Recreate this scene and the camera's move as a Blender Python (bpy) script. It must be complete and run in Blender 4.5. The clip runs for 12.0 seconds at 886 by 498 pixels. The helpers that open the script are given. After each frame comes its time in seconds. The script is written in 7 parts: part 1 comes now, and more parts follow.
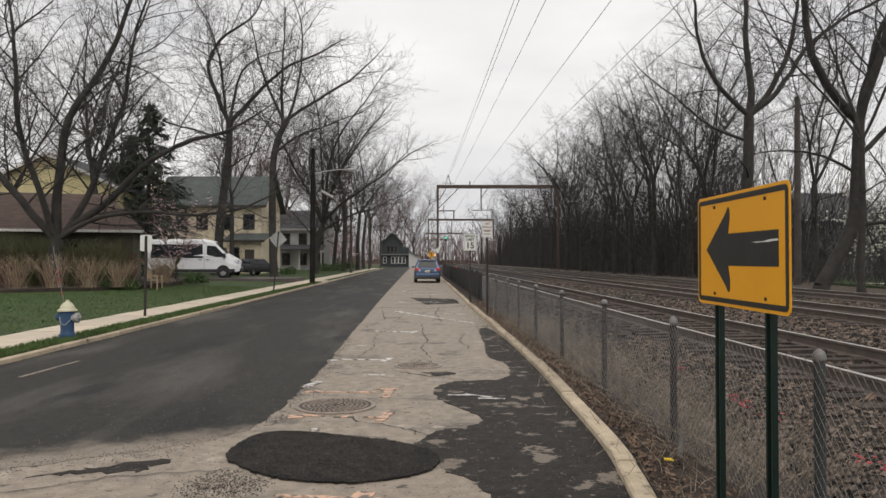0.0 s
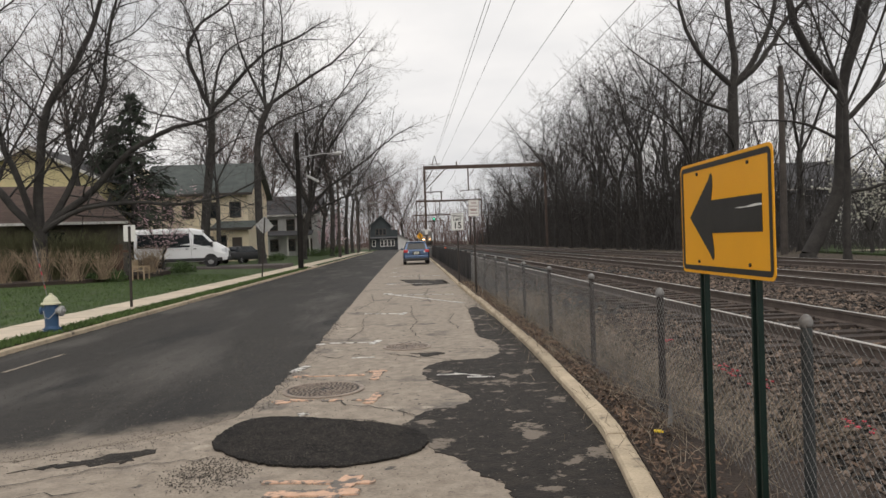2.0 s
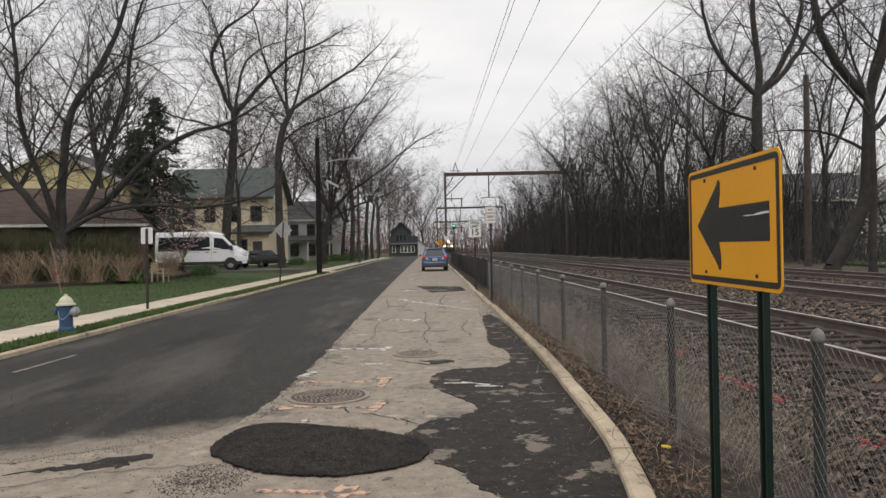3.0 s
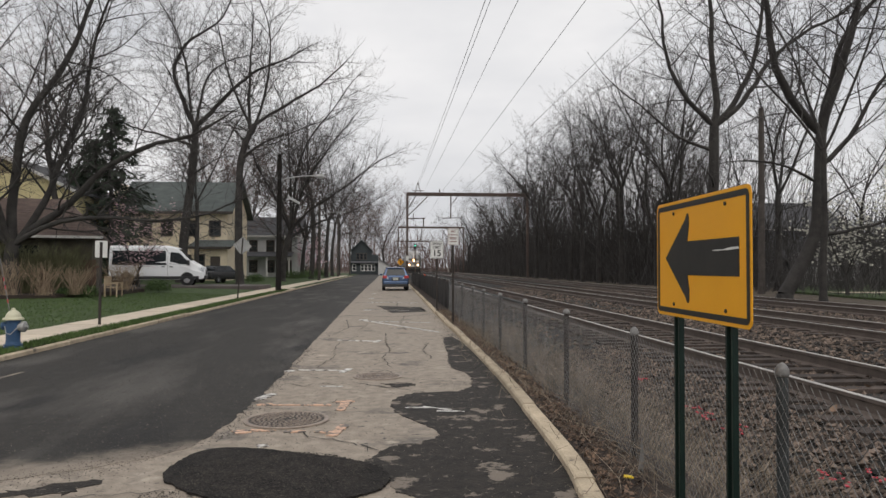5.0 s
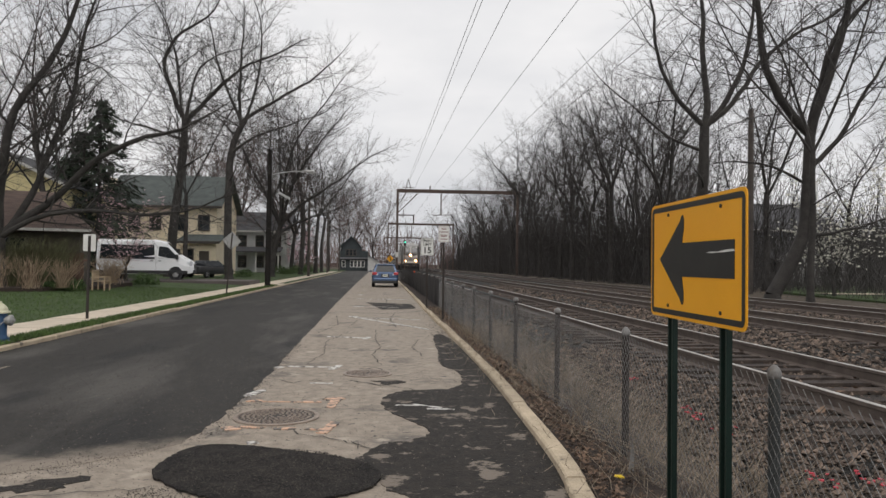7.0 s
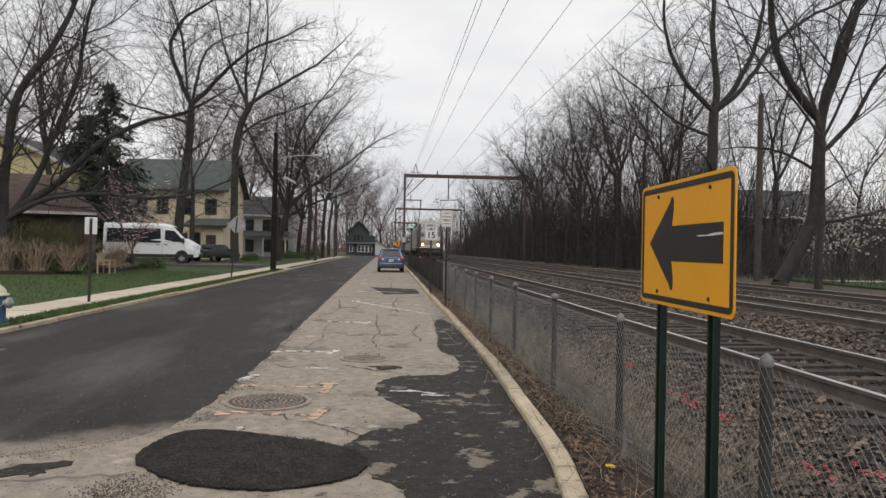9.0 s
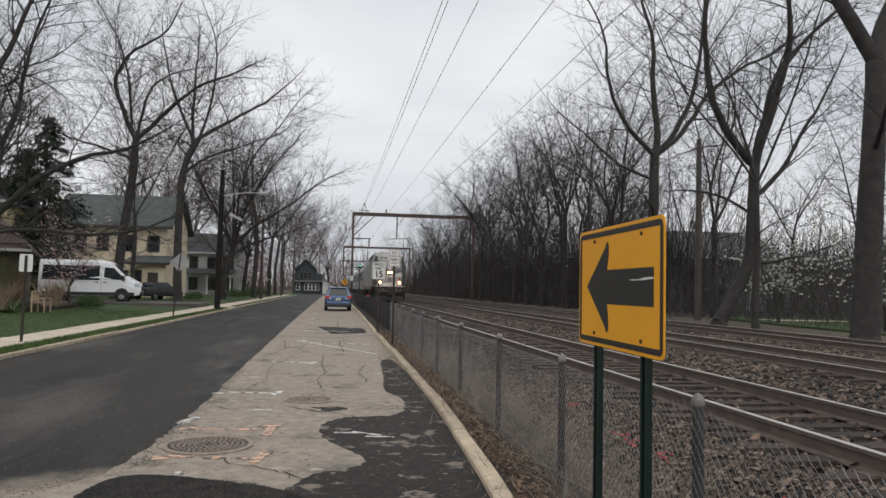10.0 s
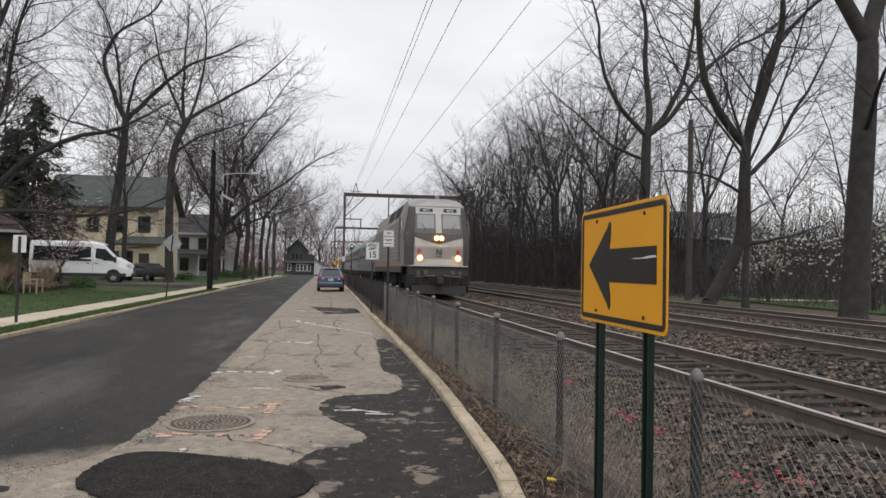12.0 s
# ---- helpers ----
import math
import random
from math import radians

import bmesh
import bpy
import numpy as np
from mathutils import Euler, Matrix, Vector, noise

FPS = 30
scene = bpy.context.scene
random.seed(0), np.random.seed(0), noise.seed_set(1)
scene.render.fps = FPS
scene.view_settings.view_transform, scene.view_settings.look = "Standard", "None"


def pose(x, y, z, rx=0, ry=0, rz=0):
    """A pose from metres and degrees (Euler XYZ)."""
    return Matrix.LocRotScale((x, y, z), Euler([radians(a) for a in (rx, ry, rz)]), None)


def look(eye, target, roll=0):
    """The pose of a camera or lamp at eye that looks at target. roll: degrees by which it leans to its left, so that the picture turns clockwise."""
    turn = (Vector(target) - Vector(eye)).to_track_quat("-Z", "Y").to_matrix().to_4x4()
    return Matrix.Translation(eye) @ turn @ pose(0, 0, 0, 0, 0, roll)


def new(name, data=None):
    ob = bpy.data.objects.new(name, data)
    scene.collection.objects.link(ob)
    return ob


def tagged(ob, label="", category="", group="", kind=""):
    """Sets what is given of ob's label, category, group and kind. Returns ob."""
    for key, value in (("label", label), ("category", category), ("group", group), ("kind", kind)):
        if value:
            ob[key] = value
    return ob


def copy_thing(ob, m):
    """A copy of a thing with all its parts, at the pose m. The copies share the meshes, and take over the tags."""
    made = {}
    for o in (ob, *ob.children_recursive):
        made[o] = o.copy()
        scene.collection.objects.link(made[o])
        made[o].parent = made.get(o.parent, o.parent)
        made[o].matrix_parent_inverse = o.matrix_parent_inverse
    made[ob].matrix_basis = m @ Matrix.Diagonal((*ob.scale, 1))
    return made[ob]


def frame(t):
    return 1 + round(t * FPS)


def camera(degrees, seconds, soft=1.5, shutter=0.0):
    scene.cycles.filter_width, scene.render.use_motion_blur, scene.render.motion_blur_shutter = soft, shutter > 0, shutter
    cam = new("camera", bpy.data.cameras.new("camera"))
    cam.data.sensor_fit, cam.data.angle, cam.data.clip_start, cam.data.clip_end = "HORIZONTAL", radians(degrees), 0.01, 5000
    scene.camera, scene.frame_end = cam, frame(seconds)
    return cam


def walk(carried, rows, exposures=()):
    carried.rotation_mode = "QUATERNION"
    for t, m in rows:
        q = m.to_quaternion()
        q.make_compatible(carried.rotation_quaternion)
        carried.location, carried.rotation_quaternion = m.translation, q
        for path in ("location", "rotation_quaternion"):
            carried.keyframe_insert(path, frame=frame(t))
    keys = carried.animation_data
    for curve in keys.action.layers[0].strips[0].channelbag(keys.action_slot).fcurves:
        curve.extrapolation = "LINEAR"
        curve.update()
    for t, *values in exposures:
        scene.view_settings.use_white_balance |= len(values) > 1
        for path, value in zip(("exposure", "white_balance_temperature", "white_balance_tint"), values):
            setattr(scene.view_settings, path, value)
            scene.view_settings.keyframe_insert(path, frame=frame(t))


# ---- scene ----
cam = camera(61.9, 12.0)
PATH = [
    (0, (0.005, 0.02, 1.595), (0.072, 2.018, 1.624), -0.1),
    (0.5, (0.014, 0.029, 1.597), (0.122, 2.026, 1.649), -0.5),
    (1, (0.025, 0.041, 1.59), (0.175, 2.035, 1.618), -1.1),
    (1.5, (0.023, 0.099, 1.562), (0.099, 2.097, 1.535), -2.7),
    (2, (0.064, 0.111, 1.568), (0.159, 2.109, 1.546), -2.0),
    (2.5, (0.223, 0.224, 1.54), (0.322, 2.222, 1.525), -1.7),
    (3, (0.197, 0.228, 1.558), (0.237, 2.228, 1.556), -1.2),
    (3.2, (0.206, 0.258, 1.561), (0.262, 2.257, 1.585), -1.3),
    (4.8, (0.171, 0.282, 1.602), (0.31, 2.277, 1.651), 0.1),
    (5, (0.153, 0.281, 1.597), (0.3, 2.275, 1.647), 0.1),
    (5.5, (0.153, 0.289, 1.595), (0.305, 2.283, 1.64), 0.2),
    (6, (0.15, 0.282, 1.6), (0.313, 2.275, 1.64), 0.5),
    (6.5, (0.146, 0.284, 1.601), (0.313, 2.276, 1.639), 0.7),
    (7, (0.126, 0.294, 1.607), (0.301, 2.285, 1.649), 0.7),
    (7.2, (0.126, 0.3, 1.6), (0.33, 2.289, 1.663), 0.2),
    (8.8, (0.275, 0.436, 1.609), (0.505, 2.422, 1.637), 2.4),
    (9, (0.279, 0.424, 1.597), (0.433, 2.418, 1.599), 1.0),
    (9.5, (0.281, 0.388, 1.618), (0.468, 2.378, 1.679), 2.0),
    (10, (0.3, 0.351, 1.617), (0.59, 2.327, 1.726), 1.2),
    (10.5, (0.285, 0.335, 1.616), (0.664, 2.295, 1.737), 1.3),
    (11, (0.243, 0.304, 1.618), (0.548, 2.277, 1.74), 2.4),
    (11.5, (0.264, 0.349, 1.605), (0.526, 2.329, 1.696), 1.2),
    (12, (0.21, 0.281, 1.606), (0.525, 2.256, 1.663), 1.1),
]
walk(cam, [(t, look(eye, target, roll)) for t, eye, target, roll in PATH],
     [(0, 0.12, 6850, 11), (0.5, -0.02, 6650, 10), (1, -0.02, 6650, 10), (1.5, 0.02, 6900, 11), (2, 0.12, 6900, 11), (2.5, 0.15, 6900, 11), (3, 0.12, 6800, 11), (5, 0.0, 6700, 11), (7, 0.03, 6700, 11),
      (9, 0.1, 6700, 10), (9.5, 0.15, 6600, 10), (10, 0.0, 6500, 10), (10.5, -0.25, 6400, 10), (11, 0.1, 6500, 10), (12, 0.12, 6550, 10)])

# ---------------------------------------------------------------- world and light
world = bpy.data.worlds.new("overcast")
scene.world = world
world.use_nodes = True
wn, wl = world.node_tree.nodes, world.node_tree.links
wn.clear()
sky = wn.new("ShaderNodeTexSky")
sky.sky_type, sky.sun_disc = "NISHITA", False
sky.sun_elevation, sky.sun_rotation, sky.dust_density = radians(48), radians(160), 6.0
hue = wn.new("ShaderNodeHueSaturation")
hue.inputs["Saturation"].default_value = 0.12
hue.inputs["Value"].default_value = 0.12
wl.new(sky.outputs[0], hue.inputs["Color"])
tc = wn.new("ShaderNodeTexCoord")
squash = wn.new("ShaderNodeMapping")
squash.inputs["Scale"].default_value = (1.0, 1.0, 2.6)
wl.new(tc.outputs["Generated"], squash.inputs["Vector"])
cl = wn.new("ShaderNodeTexNoise")
cl.inputs["Scale"].default_value, cl.inputs["Detail"].default_value = 2.2, 5.0
cl.inputs["Roughness"].default_value = 0.5
wl.new(squash.outputs[0], cl.inputs["Vector"])
cr = wn.new("ShaderNodeValToRGB")
cr.color_ramp.elements[0].position, cr.color_ramp.elements[0].color = 0.32, (0.60, 0.63, 0.68, 1)
cr.color_ramp.elements[1].position, cr.color_ramp.elements[1].color = 0.68, (0.92, 0.93, 0.95, 1)
wl.new(cl.outputs[0], cr.inputs[0])
mixw = wn.new("ShaderNodeMix")
mixw.data_type = "RGBA"
mixw.inputs[0].default_value = 0.8
wl.new(hue.outputs[0], mixw.inputs[6])
wl.new(cr.outputs[0], mixw.inputs[7])
bg = wn.new("ShaderNodeBackground")
bg.inputs["Strength"].default_value = 1.12
wl.new(mixw.outputs[2], bg.inputs["Color"])
wo = wn.new("ShaderNodeOutputWorld")
wl.new(bg.outputs[0], wo.inputs[0])
sun = new("sun", bpy.data.lights.new("sun", "SUN"))
sun.data.energy, sun.data.angle, sun.data.color = 0.5, radians(30), (1.0, 0.96, 0.9)
sun.matrix_world = look((0, -20, 40), (6, 10, 0))


# ---------------------------------------------------------------- materials
def mat(name, c1, c2=None, rough=0.8, metal=0.0, scale=3.0, fine=60.0, bump=0.3, dist=0.01, spread=0.5, emit=0.0, rnd=0.0, spec=0.5, isl=0.0, blot=None, stretch=(1, 1, 1)):
    """Two-scale noise between two colours, with a fine bump; rnd varies the value object by object, isl island by island."""
    m = bpy.data.materials.new(name)
    m.use_nodes = True
    n, l = m.node_tree.nodes, m.node_tree.links
    b = n["Principled BSDF"]
    b.inputs["Roughness"].default_value, b.inputs["Metallic"].default_value = rough, metal
    b.inputs["Specular IOR Level"].default_value = spec
    c2 = c2 or tuple(v * 0.75 for v in c1)
    t = n.new("ShaderNodeTexCoord")
    a = n.new("ShaderNodeTexNoise")
    a.inputs["Scale"].default_value, a.inputs["Detail"].default_value = scale, 6.0
    f = n.new("ShaderNodeTexNoise")
    f.inputs["Scale"].default_value, f.inputs["Detail"].default_value = fine, 4.0
    l.new(t.outputs["Object"], a.inputs["Vector"])
    l.new(t.outputs["Object"], f.inputs["Vector"])
    ad = n.new("ShaderNodeMath")
    ad.operation = "MULTIPLY_ADD"
    ad.inputs[1].default_value = 0.6
    l.new(a.outputs[0], ad.inputs[0])
    mf = n.new("ShaderNodeMath")
    mf.operation = "MULTIPLY"
    mf.inputs[1].default_value = 0.4
    l.new(f.outputs[0], mf.inputs[0])
    l.new(mf.outputs[0], ad.inputs[2])
    r = n.new("ShaderNodeValToRGB")
    r.color_ramp.elements[0].position, r.color_ramp.elements[0].color = 0.5 - spread * 0.3, (*c2, 1)
    r.color_ramp.elements[1].position, r.color_ramp.elements[1].color = 0.5 + spread * 0.3, (*c1, 1)
    l.new(ad.outputs[0], r.inputs[0])
    out = r.outputs[0]
    for color, bs, pos, wid in blot or ():
        mp = n.new("ShaderNodeMapping")
        mp.inputs["Scale"].default_value = stretch
        l.new(t.outputs["Object"], mp.inputs["Vector"])
        bn = n.new("ShaderNodeTexNoise")
        bn.inputs["Scale"].default_value, bn.inputs["Detail"].default_value, bn.inputs["Roughness"].default_value = bs, 9.0, 0.62
        l.new(mp.outputs[0], bn.inputs["Vector"])
        br = n.new("ShaderNodeMapRange")
        br.inputs["From Min"].default_value, br.inputs["From Max"].default_value = pos, pos + wid
        l.new(bn.outputs[0], br.inputs["Value"])
        mx = n.new("ShaderNodeMix")
        mx.data_type = "RGBA"
        l.new(br.outputs[0], mx.inputs[0])
        l.new(out, mx.inputs[6])
        mx.inputs[7].default_value = (*color, 1)
        out = mx.outputs[2]
    if rnd or isl:
        if rnd:
            o = n.new("ShaderNodeObjectInfo")
            src = o.outputs["Random"]
        else:
            o = n.new("ShaderNodeNewGeometry")
            src = o.outputs["Random Per Island"]
        mr = n.new("ShaderNodeMapRange")
        k = rnd or isl
        mr.inputs["To Min"].default_value, mr.inputs["To Max"].default_value = 1 - k, 1 + k
        l.new(src, mr.inputs["Value"])
        h = n.new("ShaderNodeHueSaturation")
        l.new(mr.outputs[0], h.inputs["Value"])
        l.new(out, h.inputs["Color"])
        out = h.outputs[0]
    l.new(out, b.inputs["Base Color"])
    if bump:
        bp = n.new("ShaderNodeBump")
        bp.inputs["Strength"].default_value, bp.inputs["Distance"].default_value = bump, dist
        l.new(f.outputs[0], bp.inputs["Height"])
        l.new(bp.outputs[0], b.inputs["Normal"])
    if emit:
        l.new(out, b.inputs["Emission Color"])
        b.inputs["Emission Strength"].default_value = emit
    return m


M_ASPHALT = mat("asphalt_dark", (0.032, 0.028, 0.023), (0.0135, 0.0122, 0.0105), 0.68, spec=0.3, scale=7, fine=55, bump=0.7, dist=0.008, spread=0.45, blot=[((0.07, 0.064, 0.057), 0.55, 0.5, 0.14), ((0.011, 0.010, 0.009), 0.8, 0.53, 0.1), ((0.085, 0.078, 0.07), 55, 0.62, 0.06)], stretch=(1.3, 0.3, 1))


def wear_off(m, color):
    """The lane's thin end: the dark coat wears through along its slanting edge."""
    n, l = m.node_tree.nodes, m.node_tree.links
    base = n["Principled BSDF"].inputs["Base Color"]
    src = base.links[0].from_socket
    tc_ = n.new("ShaderNodeTexCoord")
    sp_ = n.new("ShaderNodeSeparateXYZ")
    l.new(tc_.outputs["Object"], sp_.inputs[0])
    k = n.new("ShaderNodeMath")
    k.operation = "MULTIPLY_ADD"
    k.inputs[1].default_value = -0.5
    l.new(sp_.outputs[0], k.inputs[0])
    l.new(sp_.outputs[1], k.inputs[2])
    no = n.new("ShaderNodeTexNoise")
    no.inputs["Scale"].default_value, no.inputs["Detail"].default_value, no.inputs["Roughness"].default_value = 2.6, 10.0, 0.7
    l.new(tc_.outputs["Object"], no.inputs["Vector"])
    k2 = n.new("ShaderNodeMath")
    k2.operation = "MULTIPLY_ADD"
    k2.inputs[1].default_value = 1.1
    l.new(no.outputs[0], k2.inputs[0])
    l.new(k.outputs[0], k2.inputs[2])
    mr = n.new("ShaderNodeMapRange")
    mr.interpolation_type = "SMOOTHSTEP"
    mr.inputs["From Min"].default_value, mr.inputs["From Max"].default_value = 8.1, 8.75
    mr.inputs["To Min"].default_value, mr.inputs["To Max"].default_value = 1.0, 0.0
    l.new(k2.outputs[0], mr.inputs["Value"])
    mx = n.new("ShaderNodeMix")
    mx.data_type = "RGBA"
    l.new(mr.outputs[0], mx.inputs[0])
    l.new(src, mx.inputs[6])
    mx.inputs[7].default_value = (*color, 1)
    l.new(mx.outputs[2], base)


wear_off(M_ASPHALT, (0.25, 0.21, 0.168))
M_OLD = mat("asphalt_old_grey", (0.37, 0.31, 0.245), (0.2, 0.165, 0.13), 0.68, scale=7, fine=40, bump=0.8, dist=0.01, spread=0.5, blot=[((0.095, 0.083, 0.072), 1.1, 0.56, 0.09), ((0.42, 0.355, 0.285), 2.2, 0.58, 0.1), ((0.06, 0.052, 0.046), 6.0, 0.62, 0.04), ((0.07, 0.058, 0.048), 28.0, 0.66, 0.04)])
M_PATCH = mat("asphalt_patch", (0.03, 0.026, 0.023), (0.007, 0.0065, 0.006), 0.8, scale=5, fine=55, bump=1.0, dist=0.035, spread=0.3, spec=0.2, blot=[((0.13, 0.112, 0.095), 75, 0.58, 0.06)])
M_DAMP = mat("asphalt_repair", (0.037, 0.0305, 0.025), (0.0125, 0.011, 0.0095), 0.75, scale=8, fine=45, bump=0.8, dist=0.014, spread=0.45, spec=0.26, blot=[((0.2, 0.168, 0.137), 2.4, 0.575, 0.03), ((0.14, 0.12, 0.1), 11, 0.62, 0.04)])
M_KERB = mat("kerb_concrete", (0.56, 0.46, 0.33), (0.34, 0.275, 0.195), 0.85, scale=4, fine=60, bump=0.6, rnd=0.15, blot=[((0.14, 0.115, 0.09), 3.0, 0.6, 0.06)])
M_WALK = mat("sidewalk_concrete", (0.62, 0.53, 0.42), (0.48, 0.41, 0.32), 0.85, scale=2, fine=90, bump=0.3, rnd=0.08)
M_GRASS = mat("grass", (0.054, 0.092, 0.022), (0.026, 0.046, 0.011), 0.9, scale=1.2, fine=40, bump=0.8, dist=0.04, blot=[((0.09, 0.10, 0.035), 1.5, 0.58, 0.15)])
M_BLADE = mat("grass_blades", (0.085, 0.14, 0.03), (0.035, 0.065, 0.015), 0.8, scale=2, fine=30, bump=0)
M_MULCH = mat("mulch_soil", (0.06, 0.042, 0.032), (0.03, 0.022, 0.018), 0.95, scale=3, fine=40, bump=0.8, dist=0.03)
M_BALLAST = mat("ballast_bed", (0.035, 0.029, 0.025), (0.009, 0.011, 0.01), 0.95, scale=2, fine=28, bump=1.0, dist=0.06, spread=0.7)
M_STONE = mat("ballast_stone", (0.165, 0.122, 0.095), (0.036, 0.027, 0.021), 0.8, scale=9, fine=60, bump=0.4, isl=0.95)
M_EARTH = mat("woodland_floor", (0.13, 0.10, 0.07), (0.055, 0.045, 0.035), 0.95, scale=0.8, fine=25, bump=0.8, dist=0.05)
M_LEAF = mat("dead_leaves", (0.155, 0.10, 0.066), (0.05, 0.033, 0.024), 0.85, scale=3, fine=40, bump=0.2, isl=0.85)
M_STALK = mat("dry_stalks", (0.36, 0.30, 0.23), (0.13, 0.1, 0.07), 0.85, scale=3, fine=40, bump=0, isl=0.5)
M_RAIL = mat("rail_steel_worn", (0.60, 0.57, 0.53), (0.42, 0.40, 0.37), 0.4, 0.3, scale=4, fine=80, bump=0.1)
M_RAILSIDE = mat("rail_rust", (0.15, 0.118, 0.10), (0.085, 0.066, 0.056), 0.75, 0.1, scale=5, fine=80, bump=0.3)
M_TIE = mat("sleeper_timber", (0.075, 0.055, 0.044), (0.022, 0.017, 0.015), 0.9, scale=5, fine=45, bump=0.8, rnd=0.35)
M_GALV = mat("galvanised_wire", (0.27, 0.27, 0.265), (0.12, 0.12, 0.118), 0.4, 0.3, scale=4, fine=60, bump=0.1)
M_POST = mat("fence_post_grey", (0.055, 0.06, 0.06), (0.03, 0.033, 0.033), 0.65, 0.0, scale=5, fine=60, bump=0.15, spec=0.3)
M_CAP = mat("post_cap_aluminium", (0.25, 0.245, 0.235), (0.14, 0.135, 0.13), 0.6, 0.1, scale=6, fine=60, bump=0.2)
M_BARK = mat("bark", (0.062, 0.056, 0.051), (0.022, 0.020, 0.019), 0.95, scale=2.5, fine=30, bump=0.9, dist=0.03)
M_TWIG = mat("twigs", (0.085, 0.079, 0.076), (0.045, 0.042, 0.041), 0.95, scale=2, fine=20, bump=0)
M_TWIGRED = mat("twigs_budding", (0.17, 0.115, 0.10), (0.095, 0.065, 0.06), 0.95, scale=2, fine=20, bump=0)
M_NEEDLE = mat("conifer_needles", (0.035, 0.055, 0.03), (0.014, 0.025, 0.014), 0.9, scale=2, fine=20, bump=0, isl=0.4)
M_YELLOW = mat("sign_yellow", (0.86, 0.40, 0.012), (0.80, 0.36, 0.01), 0.42, scale=3, fine=200, bump=0.04, dist=0.002)
M_BLACK = mat("sign_black", (0.022, 0.02, 0.018), (0.013, 0.012, 0.011), 0.5, scale=8, fine=90, bump=0.05)
M_WHITE = mat("sign_white", (0.72, 0.72, 0.69), (0.6, 0.6, 0.57), 0.5, scale=5, fine=90, bump=0.03)
M_GREENPOST = mat("sign_post_green", (0.007, 0.022, 0.016), (0.004, 0.013, 0.010), 0.5, scale=6, fine=80, bump=0.1, spec=0.3)
M_DARKPOST = mat("sign_post_rusty", (0.04, 0.031, 0.026), (0.022, 0.017, 0.015), 0.8, scale=6, fine=60, bump=0.2)
M_ALU = mat("sign_back_aluminium", (0.42, 0.42, 0.41), (0.32, 0.32, 0.31), 0.5, 0.5, scale=5, fine=60, bump=0.05)
M_PAINT = mat("road_paint_white", (0.74, 0.72, 0.68), (0.48, 0.46, 0.43), 0.7, scale=12, fine=60, bump=0.2, spread=0.8, blot=[((0.15, 0.135, 0.12), 9, 0.5, 0.08)])
M_ORANGE = mat("road_paint_orange", (0.75, 0.48, 0.33), (0.5, 0.32, 0.23), 0.75, scale=14, fine=60, bump=0.2, spread=0.8, blot=[((0.15, 0.135, 0.12), 10, 0.48, 0.08)])
M_IRON = mat("cast_iron", (0.06, 0.048, 0.039), (0.022, 0.018, 0.016), 0.6, 0.2, scale=6, fine=70, bump=0.4)
M_CRACK = mat("crack_fill", (0.03, 0.028, 0.026), (0.018, 0.017, 0.016), 0.9, scale=6, fine=60, bump=0)
M_STEELBRN = mat("catenary_steel", (0.12, 0.085, 0.07), (0.07, 0.05, 0.043), 0.8, 0.2, scale=2, fine=30, bump=0.1)
M_POLE = mat("pole_timber", (0.10, 0.085, 0.075), (0.05, 0.042, 0.038), 0.9, scale=3, fine=40, bump=0.5)
M_WIRE = mat("cable", (0.03, 0.03, 0.032), (0.02, 0.02, 0.02), 0.6, bump=0)
M_FABRIC = mat("black_mesh_fabric", (0.022, 0.018, 0.018), (0.010, 0.009, 0.009), 0.85, scale=2, fine=60, bump=0.4)


